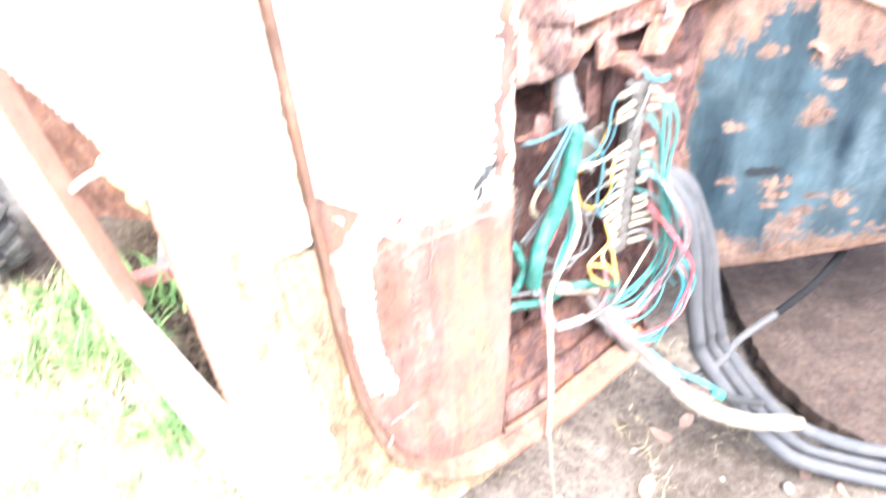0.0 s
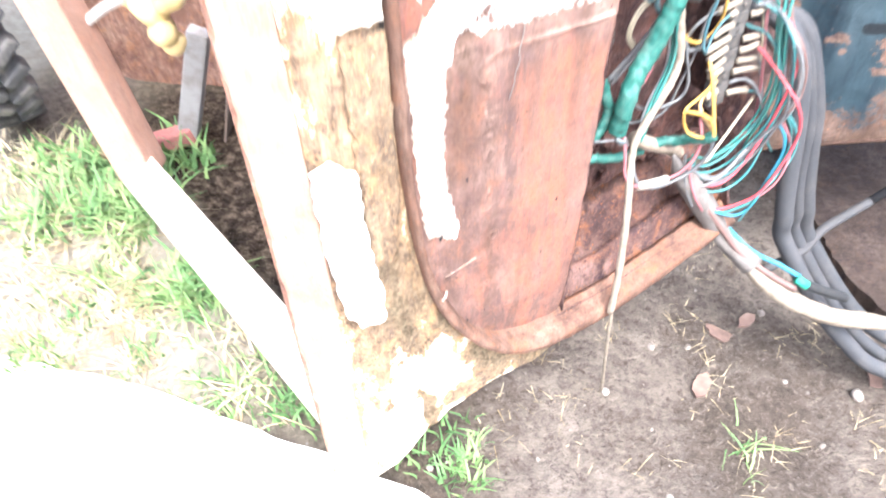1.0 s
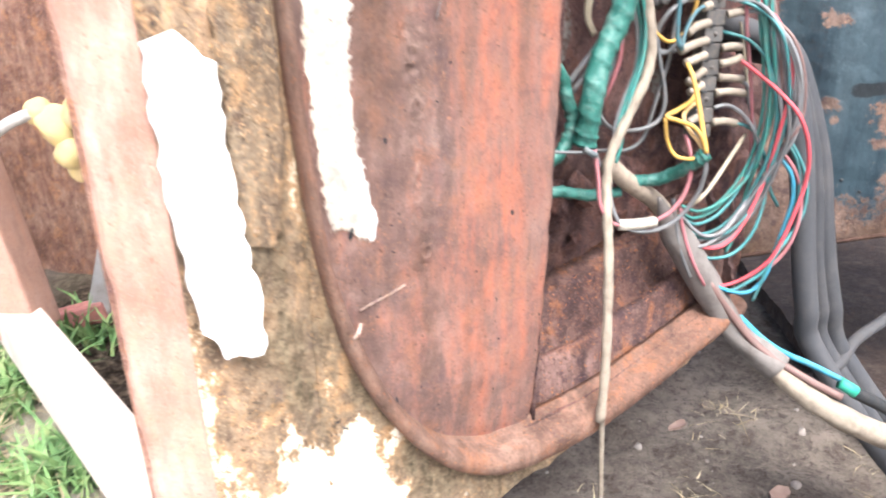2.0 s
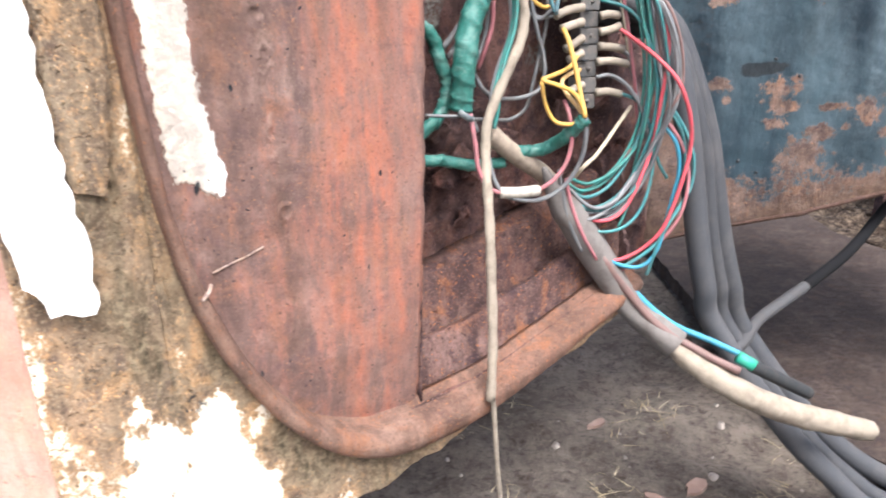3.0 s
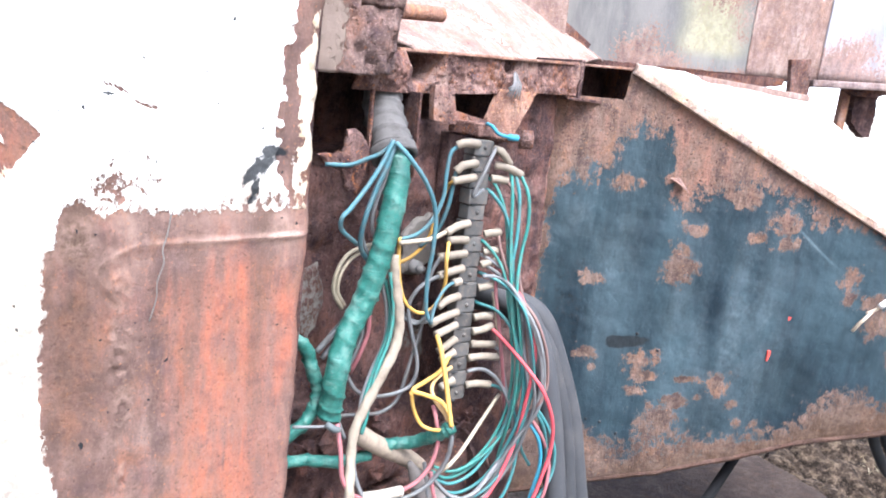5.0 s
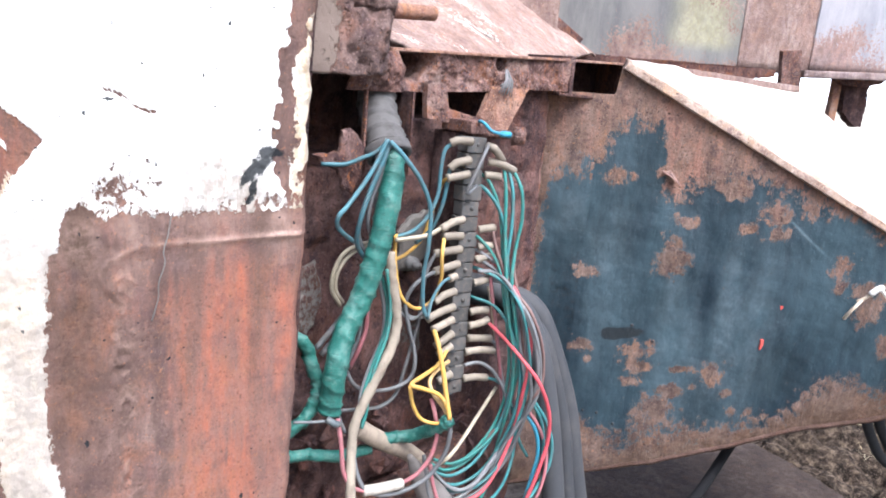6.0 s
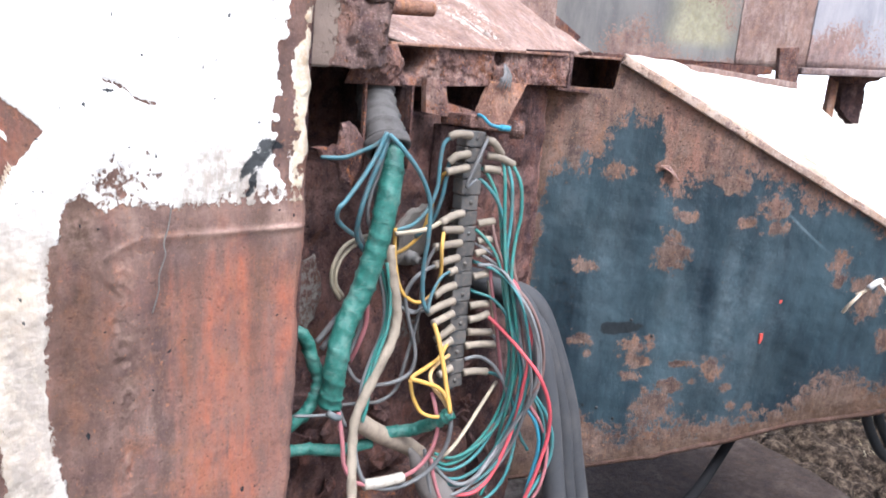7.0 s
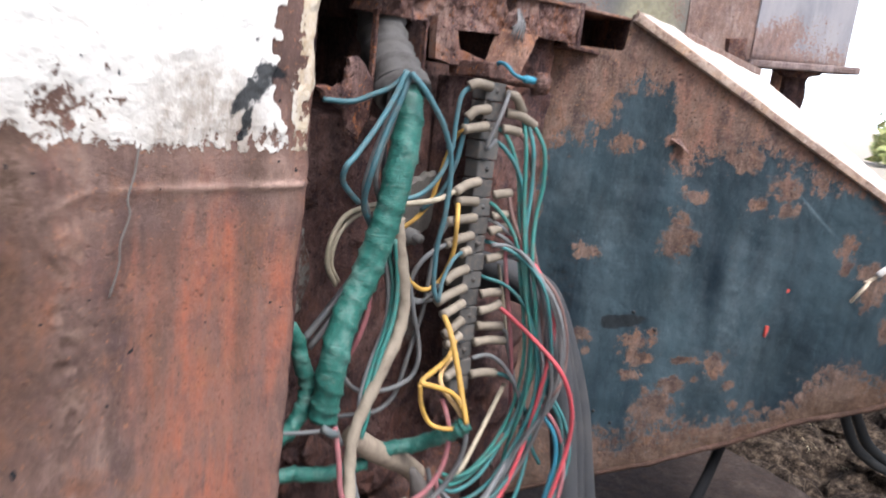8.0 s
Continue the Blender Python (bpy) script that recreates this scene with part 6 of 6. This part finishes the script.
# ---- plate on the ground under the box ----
# past y 1.45 the outline covers shaded ground with the same dark colour
plate("ground_plate", [(0.592, 1.12, 0.03), (0.593, 1.02, 0.03), (0.602, 0.93, 0.03), (0.618, 0.88, 0.03), (0.645, 0.835, 0.03), (0.688, 0.793, 0.03), (0.78, 0.74, 0.03), (1.0, 0.95, 0.03), (1.01, 1.1, 0.03), (1.003, 1.183, 0.03), (0.978, 1.269, 0.03), (0.94, 1.351, 0.03), (0.9, 1.45, 0.03), (0.9, 1.78, 0.03), (0.57, 1.78, 0.03)], (0, 0, -0.022), SHADED_DUSTY_PLATE, None, "", 0.002, 31, 0.01, paint=0.0, tint=0.0)
tagged(bpy.data.objects["ground_plate"], "dusty grey-brown steel plate on the earth, shade in its colour", "steel plate")

# ---- far machine behind ----
far = thing("far_machine", "rusted olive and grey sheet-metal machine standing behind", "machine")


def far_machine():
    def wall(name, x0, x1, z0, z1, y, mat, tilt, label, base, slope=0.0, yellow=None):
        nx, nz = 110, 90
        x, s = np.meshgrid(np.linspace(x0, x1, nx), np.linspace(0, 1, nz), indexing="ij")
        low = z0 + slope * (x - x0)
        z = low + (z1 - low) * s
        yy = y + tilt * (z - z0) + 0.004 * grain(x, z, 0, 6, 4, y)
        paint = np.clip(base + 0.35 * grain(x, z, 0, 9, 4, 3 + x0) - 0.45 * np.exp(-(z - low) / 0.02), 0, 1)
        sheet(name, np.stack([x, yy, z], -1), (0, 0.004, 0), nx, nz, mat, far, label, paint=paint, tint=0.3 + 0.4 * grain(x, z, 0, 7, 3), moss=np.zeros_like(x), yellow=np.clip(1.5 - np.abs(x + 0.12 * (z - 0.65) - yellow[0]) / yellow[1] + 0.25 * grain(x, z, 0, 12, 4, 77.0), 0, 0.8) * np.clip((z - 0.634) * 50, 0, 1) * np.clip((0.76 + 0.02 * grain(x, z, 0, 12, 3, 78.0) - z) * 40, 0, 1) if yellow else np.zeros_like(x))
    wall("side_sheet", 0.2, 0.945, 0.60, 2.2, 1.56, FAR_SHEET, 0.0, "dark olive sheet with a yellow-olive patch", 0.76, yellow=(0.872, 0.05))
    wall("side_sheet", 0.938, 1.075, 0.612, 2.2, 1.558, RUST_DUSTY, 0.0, "bare pinkish rust sheet", 0.2)
    wall("side_sheet", 1.068, 1.265, 0.618, 2.2, 1.5555, GREY_SHEET, 0.0, "blue-grey painted sheet", 0.7)
    plate("tongue", [(1.075, 1.51, 0.622), (1.2, 1.51, 0.624), (1.175, 1.51, 0.608), (1.14, 1.51, 0.598), (1.105, 1.51, 0.601)], (0, 0.02, 0), RUST_BROWN, far, "", 0.001, 43)
    notch = random.Random(45)
    ragged = [(0.35, 1.548, 0.617), (1.0, 1.545, 0.617)]
    for i in range(34):
        xx = 1.0 - 0.65 * i / 33
        ragged.append((xx, 1.545 + 0.003 * (1.0 - xx) / 0.65, 0.5985 + (0.011 * notch.random() if notch.random() < 0.4 and xx > 0.75 else 0.002 * notch.random())))
    plate("lower_flange", ragged, (0, 0.003, 0), RUST_BROWN, far, "notched rusty lower flange", 0.001, 46, 0.006, tint=0.5)
    beam("lower_flange", (1.02, 1.515, 0.612), (1.238, 1.515, 0.621), 0.05, 0.012, GREY_SHEET, far, "", bevel=0.003)
    beam("bracket", (1.002, 1.5, 0.585), (0.995, 1.5, 0.648), 0.012, 0.034, RUST_BEAM, far, "rusty bracket", up=(1, 0, 0), bevel=0.002)
    beam("slanted_rib", (0.645, 1.52, 0.632), (0.2, 1.52, 0.93), 0.012, 0.014, RUST_BROWN, far, "", bevel=0.002)
    a, s = np.meshgrid(np.linspace(0, 1, 60), np.linspace(0, 1, 40), indexing="ij")
    low0, low1, up0, up1 = [np.array(q) for q in ((0.51, 1.27, 0.596), (-0.05, 1.27, 0.87), (0.68, 1.54, 0.618), (0.05, 1.54, 1.0))]
    p = (low0 + (low1 - low0) * a[..., None]) * (1 - s[..., None]) + (up0 + (up1 - up0) * a[..., None]) * s[..., None]
    p[..., 2] += 0.003 * grain(a * 5, s * 3, 0, 4, 4, 47.0) - 0.006 * np.clip((0.06 - s) / 0.06, 0, 1) * (1 + grain(a, s, 0, 30, 2, 48.0))
    sheet("slanted_sheet", p, (0, 0.002, -0.004), 60, 40, RUST_DUSTY, far, "pale slanted sheet with a torn lower edge", paint=0.3 + 0.3 * grain(a, s, 0, 8, 3, 49.0) + 0.35 * np.exp(-s / 0.025), tint=0.1 + 0.3 * grain(a, s, 0, 6, 3, 50.0))
    p2 = (low0 + (low1 - low0) * a[..., None]) + (s[..., None] * -0.75) * ((up0 - low0) * (1 - a[..., None]) + (up1 - low1) * a[..., None])
    p2[..., 2] += 0.003 * grain(a * 5, s * 3, 0, 4, 4, 52.0) - 0.006
    sheet("lower_sheet", p2, (0, 0.002, -0.003), 60, 40, RUST_DUSTY, far, "pinkish rusty sheet below the torn edge", paint=0.25 + 0.25 * grain(a, s, 0, 9, 3, 53.0), tint=0.15 + 0.3 * grain(a, s, 0, 6, 3, 54.0))
    wall("back_sheet", 0.2, 0.6, 0.585, 0.95, 1.5, RUST_DUSTY, 0.0, "pale pinkish rust behind the torn edge", 0.2)
    beam("post", (1.104, 1.53, 0.2), (1.106, 1.53, 0.62), 0.013, 0.014, RUST_PALE, far, "", bevel=0.002)
    beam("post", (1.12, 1.72, 0.0), (1.12, 1.72, 0.62), 0.03, 0.03, RUST_DARK, far, "", bevel=0.002)
    beam("post", (1.062, 1.6, 0.0), (1.066, 1.6, 0.63), 0.026, 0.02, RUST_DARK, far, "", bevel=0.002)
    beam("leg", (0.55, 1.75, 0.0), (0.55, 1.75, 0.65), 0.06, 0.06, RUST_DARK, far, "", bevel=0.004)
    plate("hanging_lug", [(1.124, 1.53, 0.612), (1.166, 1.53, 0.612), (1.17, 1.53, 0.57), (1.168, 1.53, 0.548), (1.166, 1.53, 0.531), (1.152, 1.53, 0.533), (1.14, 1.53, 0.545), (1.126, 1.53, 0.56)], (0, 0.02, 0), RUST_DARK, far, "", 0.002, 41)
    sheet("belly", [[(0.3, 1.6, 0.635), (0.3, 1.95, 0.635)], [(1.26, 1.6, 0.645), (1.26, 1.95, 0.645)]], (0, 0, 0.01), 2, 2, RUST_DARK, far)
    tube("pipe_stub", [at(0.155, 0.15, 0.612), at(0.185, 0.15, 0.6135), at(0.214, 0.15, 0.615)], 0.006, RUST_PALE, far, "short rusty pipe stub", 12)


far_machine()

# ---- left side: bent square bar, small post, yellow fitting, wheel, brown wall ----
bar = thing("bent_bar", "bent square steel bar with worn orange-brown rust leading to the post", "steel bar")
BEND = Vector((-0.287, 0.966, 0.109))
beam("upright", BEND + Vector((0.004, 0.004, -0.02)), (-0.36, 0.97, 0.75), 0.05, 0.045, RUST_FLANGE, bar, "orange-brown rusty upright", up=(0, 1, 0), bevel=0.004, fills={"tint": 0.7})
beam("foot_rail", BEND + Vector((-0.018, 0.014, -0.012)), (0.064, 0.61, 0.104), 0.042, 0.046, RUST_PALE, bar, "pale worn lower rail", bevel=0.004, fills={"paint": 0.66, "tint": 0.35})

inner = tagged(mesh_object("inner_wall", *(lambda g: (g[0], g[1]))((lambda xs, zs: ([(x, 1.3 + 0.02 * math.sin(7 * x) + 0.0 * z, z) for x in xs for z in zs] + [(x, 1.33 + 0.02 * math.sin(7 * x), z) for x in xs for z in zs], [(i * len(zs) + j, (i + 1) * len(zs) + j, (i + 1) * len(zs) + j + 1, i * len(zs) + j + 1) for i in range(len(xs) - 1) for j in range(len(zs) - 1)] + [(len(xs) * len(zs) + i * len(zs) + j + 1, len(xs) * len(zs) + (i + 1) * len(zs) + j + 1, len(xs) * len(zs) + (i + 1) * len(zs) + j, len(xs) * len(zs) + i * len(zs) + j) for i in range(len(xs) - 1) for j in range(len(zs) - 1)]))(np.linspace(-0.59, 0.2, 34), np.linspace(-0.02, 0.9, 30))), RUST_PALE), "brown rusty sheet wall under the body", "wall", kind="structure")

stub = thing("small_post", "small grey steel post with a red painted foot on the ground", "post")
beam("shaft", (-0.29, 1.12, 0.03), (-0.225, 1.12, 0.21), 0.03, 0.022, plastic("dull_grey_paint", (0.24, 0.23, 0.225), 0.6, (0.14, 0.11, 0.095), 0.7, 40), stub, "grey shaft", up=(0, 1, 0), bevel=0.003, fills={"paint": 0.8})
beam("side_plate", (-0.25, 1.165, -0.01), (-0.19, 1.165, 0.2), 0.004, 0.05, RUST_BROWN_GREY, stub, "dull grey side plate", up=(0, 1, 0), bevel=0.001, fills={"paint": 0.8})
beam("foot", (-0.278, 1.116, 0.04), (-0.37, 1.095, 0.02), 0.028, 0.026, plastic("faded_red_paint", (0.36, 0.14, 0.12)), stub, "faded red foot", bevel=0.004)
fit_ = thing("yellow_fitting", "dirty yellow plastic fitting with a white stalk", "fitting")
for k, (x, y, z, r) in enumerate(((-0.215, 1.0, 0.31, 0.022), (-0.19, 1.0, 0.325, 0.02), (-0.205, 0.99, 0.285, 0.017), (-0.235, 1.0, 0.325, 0.014), (-0.2, 1.0, 0.265, 0.014))):
    bm = bmesh.new()
    bmesh.ops.create_icosphere(bm, subdivisions=3, radius=r)
    for v in bm.verts:
        v.co *= 1 + 0.25 * noise.noise(v.co * 60 + Vector((k, 0, 0)))
    bmesh.ops.translate(bm, vec=(x, y, z), verts=bm.verts)
    part("lobe", bm, YELLOW_FITTING, fit_, "", True)
tube("stalk", [(-0.238, 0.99, 0.325), (-0.262, 0.985, 0.315), (-0.29, 0.98, 0.297)], 0.006, WHITE_PLASTIC, fit_, "white stalk", 10)
tube("bracket_arm", [(-0.2, 1.02, 0.32), (-0.15, 1.2, 0.34), (-0.12, 1.31, 0.36)], 0.008, RUST_BROWN, fit_)


def wheel():
    w = thing("wheel", "narrow dusty black tyre with deep lugs", "wheel")
    centre, R, half = Vector((0, 0, 0.3)), 0.3, 0.034
    n = 48
    prof = [(-half, 0.62), (-half * 1.02, 0.8), (-half * 0.9, 0.93), (-half * 0.5, 0.965), (half * 0.5, 0.965), (half * 0.9, 0.93), (half * 1.02, 0.8), (half, 0.62)]
    verts = [centre + Vector((px, math.cos(a) * R * pr, math.sin(a) * R * pr)) for a in np.linspace(0, 2 * math.pi, n + 1)[:-1] for px, pr in prof]
    m = len(prof)
    faces = [(i * m + j, i * m + j + 1, ((i + 1) % n) * m + j + 1, ((i + 1) % n) * m + j) for i in range(n) for j in range(m - 1)]
    faces += [(i * m + m - 1, i * m, ((i + 1) % n) * m, ((i + 1) % n) * m + m - 1) for i in range(n)]
    tyre = mesh_object("tyre", verts, faces, TYRE, w)
    for i in range(40):
        for side in (-1, 1):
            a = 2 * math.pi * (i + 0.5 * (side > 0)) / 40
            rad = Vector((0, math.cos(a), math.sin(a)))
            tan = Vector((0, -math.sin(a), math.cos(a)))
            p0 = centre + rad * R * 0.965 + Vector((side * half * 1.04, 0, 0)) + tan * 0.0
            p1 = centre + rad * R * 0.975 + Vector((side * half * 0.1, 0, 0)) + tan * 0.026
            beam("lug", p0, p1, 0.017, 0.026, TYRE, tyre, up=rad, bevel=0.004)
    bm = bmesh.new()
    bmesh.ops.create_cone(bm, cap_ends=True, segments=32, radius1=R * 0.62, radius2=R * 0.58, depth=half * 1.5, matrix=Matrix.Translation(centre) @ Matrix.Rotation(radians(90), 4, "Y"))
    part("rim", bm, RUST_BROWN, w, "rusty rim")
    w.matrix_world = Matrix.Translation((-0.66, 1.245, 0.0)) @ Matrix.Rotation(math.atan2(0.66, 0.75), 4, "Z")


wheel()

# ---- pale slab, stones, chips, straw and grass ----
plate("slab", [(-0.75, 0.72, 0.008), (-0.4, 0.722, 0.008), (-0.21, 0.694, 0.009), (-0.079, 0.653, 0.01), (0.02, 0.626, 0.01), (0.12, 0.592, 0.01), (0.2, 0.55, 0.01), (0.24, 0.3, 0.01), (0.2, 0.0, 0.01), (-0.75, 0.0, 0.01)], (0, 0, -0.04), CONCRETE, None, "", 0.002, 51, 0.02)
tagged(bpy.data.objects["slab"], "pale worn concrete slab lying in the grass", "slab")


def scatter_stones():
    rnd = random.Random(5)
    verts, faces = [], []
    for i in range(230):
        x, y = rnd.uniform(-0.1, 0.95), rnd.uniform(0.35, 1.2)
        r = 0.0012 + 0.0045 * rnd.random() ** 4
        base = len(verts)
        z = height_at(x, y)
        ring = [rnd.uniform(0.7, 1.2) for _ in range(6)]
        for k in range(6):
            a = k * math.pi / 3 + rnd.uniform(-0.2, 0.2)
            verts.append((x + r * ring[k] * math.cos(a), y + r * ring[k] * math.sin(a), z - 0.0005))
        for k in range(6):
            a = k * math.pi / 3
            verts.append((x + 0.7 * r * ring[k] * math.cos(a), y + 0.7 * r * ring[k] * math.sin(a), z + r * rnd.uniform(0.5, 0.9)))
        for k in range(6):
            j = (k + 1) % 6
            faces.append((base + k, base + j, base + 6 + j, base + 6 + k))
        faces.append(tuple(base + 6 + k for k in range(6)))
    tagged(mesh_object("gravel", verts, faces, PEBBLE, None, "", True), "small grey and pale stones strewn on earth", "gravel", kind="stuff")
    for i in range(16):
        x, y = rnd.uniform(0.12, 0.75), rnd.uniform(0.45, 0.95)
        r = rnd.uniform(0.006, 0.02)
        z = height_at(x, y) + 0.001
        tilt = Matrix.Rotation(rnd.uniform(0, 6), 4, "Z") @ Matrix.Rotation(rnd.uniform(-0.3, 0.3), 4, "X")
        pts = [Vector((x, y, z + 0.002)) + tilt @ Vector((r * math.cos(a) * rnd.uniform(0.7, 1.4), r * 0.6 * math.sin(a) * rnd.uniform(0.6, 1.2), 0)) for a in np.linspace(0, 6.283, 7)[:-1]]
        tagged(plate("rust_flake", pts, (0, 0, -0.003), RUST_CHIP, None, "", 0.001, i, 0.004), "loose flake of rust lying on the earth", "rust flake", "fallen rust flakes")
    verts, faces = [], []
    bm = bmesh.new()
    bmesh.ops.create_icosphere(bm, subdivisions=2, radius=1.0)
    ball = [v.co.copy() for v in bm.verts]
    tris = [tuple(v.index for v in f.verts) for f in bm.faces]
    bm.free()
    for i in range(260):
        x, y = rnd.uniform(0.98, 1.75), rnd.uniform(1.1, 2.1)
        r = rnd.uniform(0.03, 0.055) if i % 16 == 0 else 0.006 + 0.022 * rnd.random() ** 2
        z, off, base = height_at(x, y), Vector((i * 3.1, 0, 0)), len(verts)
        flat = rnd.uniform(0.5, 0.9)
        for c in ball:
            q = c * r * (1 + 0.45 * noise.noise(c * 1.6 + off) + 0.2 * noise.noise(c * 4 + off))
            verts.append((x + q.x * rnd.uniform(0.97, 1.03), y + q.y, z + r * 0.25 + q.z * flat))
        faces += [tuple(base + k for k in t) for t in tris]
    tagged(mesh_object("clods", verts, faces, EARTH, None, "", False, soil_or_shade=np.full(len(verts), 1.0)), "crumbly dark clods of dug earth", "clods", kind="stuff")
    for x, y, r, m in ((0.592, 0.747, 0.007, PEBBLE), (0.317, 0.734, 0.005, PEBBLE)):
        bm = bmesh.new()
        bmesh.ops.create_icosphere(bm, subdivisions=2, radius=r)
        for v in bm.verts:
            v.co *= 1 + 0.3 * noise.noise(v.co * 150)
        bmesh.ops.translate(bm, vec=(x, y, height_at(x, y) + r * 0.5), verts=bm.verts)
        tagged(part("stone", bm, m, None, "", True), "small rounded pale stone on the earth", "stone", "stones")


scatter_stones()


def blades(name, count, region, material, label, length, seed, lean=0.6, width=0.003):
    rnd = random.Random(seed)
    verts, faces = [], []
    tufts = [region(rnd) for _ in range(max(1, count // 14))]
    for i in range(count):
        cx, cy = rnd.choice(tufts)
        x, y = cx + rnd.gauss(0, 0.014), cy + rnd.gauss(0, 0.014)
        z = height_at(x, y) - 0.002
        a, l = rnd.uniform(0, 2 * math.pi), length * rnd.uniform(0.4, 1.2)
        out = Vector((math.cos(a), math.sin(a), 0))
        side = Vector((-math.sin(a), math.cos(a), 0)) * width * rnd.uniform(0.5, 1.1)
        bend = lean * rnd.uniform(0.3, 1.6)
        base = len(verts)
        for s in (0.0, 0.35, 0.7, 1.0):
            p = Vector((x, y, z)) + out * l * bend * s * s + Vector((0, 0, l * s * (1 - 0.35 * bend * s)))
            verts += [p - side * (1 - s * 0.9), p + side * (1 - s * 0.9)]
        faces += [(base + 2 * k, base + 2 * k + 1, base + 2 * k + 3, base + 2 * k + 2) for k in range(3)]
    tagged(mesh_object(name, verts, faces, material, None, "", True), label, name, kind="stuff")


def left_lawn(r):
    """The lit strip outside the rail."""
    while True:
        x, y = r.uniform(-0.62, 0.02), r.uniform(0.66, 1.12)
        if x + y < 0.66:
            return (x, y)


def by_bar(r):
    cx, cy, spread = r.choice(((-0.31, 0.95, 0.035), (-0.3, 0.89, 0.03), (-0.4, 0.95, 0.03), (-0.43, 1.03, 0.03), (-0.19, 0.835, 0.02), (-0.3, 1.06, 0.03)))
    return (cx + r.gauss(0, spread), cy + r.gauss(0, spread))


def by_slab(r):
    t = r.random()
    return (-0.15 + 0.33 * t, 0.69 - 0.07 * t + r.uniform(-0.01, 0.05))


blades("grass", 620, left_lawn, GRASS, "fresh green grass growing beside the post", 0.04, 61)
blades("grass", 700, by_bar, GRASS, "broad green leaves in clumps beside the bent bar", 0.06, 67, 0.8, 0.0055)
blades("grass", 500, by_slab, GRASS, "green grass tufts along the slab", 0.035, 62)
blades("grass", 16, lambda r: (r.uniform(0.4, 0.52), r.uniform(0.64, 0.74)), GRASS, "sparse grass on trodden earth", 0.035, 63, 1.2, 0.0018)
blades("straw", 1500, left_lawn, STRAW, "dry straw between the grass", 0.045, 64, 1.6, 0.002)
blades("straw", 620, lambda r: (r.uniform(0.1, 0.75), r.uniform(0.5, 1.0)), STRAW, "dry straw bits on the earth", 0.012, 65, 2.4, 0.0009)
blades("straw", 420, lambda r: (r.uniform(1.0, 1.6), r.uniform(1.15, 1.9)), STRAW, "dry straw among the clods", 0.02, 66, 2.4, 0.0009)


def glowing_haze():
    """Glowing backdrop added for the pale haze and white low sky over the field."""
    k = Nodes("glowing_haze")
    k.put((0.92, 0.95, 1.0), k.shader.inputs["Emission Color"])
    # its own glow stands in for the bright sky at the horizon
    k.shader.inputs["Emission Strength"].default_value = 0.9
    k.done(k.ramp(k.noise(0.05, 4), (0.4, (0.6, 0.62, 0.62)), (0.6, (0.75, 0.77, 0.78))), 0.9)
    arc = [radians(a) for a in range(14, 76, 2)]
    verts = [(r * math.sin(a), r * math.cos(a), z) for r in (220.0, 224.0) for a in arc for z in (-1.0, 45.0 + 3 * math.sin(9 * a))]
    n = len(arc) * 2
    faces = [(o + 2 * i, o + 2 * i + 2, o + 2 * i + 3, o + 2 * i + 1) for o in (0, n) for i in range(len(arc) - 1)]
    tagged(mesh_object("backdrop", verts, faces, k.mat, None, "", True), "glowing pale backdrop added for the haze beyond the field", "backdrop", kind="structure")


glowing_haze()


def far_bush():
    rnd = random.Random(9)
    verts, faces = [], []
    for i in range(2600):
        az, h = radians(rnd.uniform(43.6, 60)), abs(rnd.gauss(0, 0.35))
        far_off = 14 + rnd.uniform(-1, 1)
        x, y, z = far_off * math.sin(az), far_off * math.cos(az), 0.1 + h * (1 + 0.3 * math.sin(az * 30))
        s = rnd.uniform(0.05, 0.14)
        v = Vector((x, y, z))
        u, w = Vector((rnd.uniform(-1, 1), rnd.uniform(-1, 1), rnd.uniform(-1, 1))).normalized() * s, Vector((rnd.uniform(-1, 1), rnd.uniform(-1, 1), rnd.uniform(-1, 1))).normalized() * s * 0.5
        base = len(verts)
        verts += [v - u, v + w, v + u, v - w]
        faces.append((base, base + 1, base + 2, base + 3))
    tagged(mesh_object("hedge", verts, faces, BUSH, None, "", False), "low distant scrub with yellowing leaves", "scrub", kind="stuff")


far_bush()
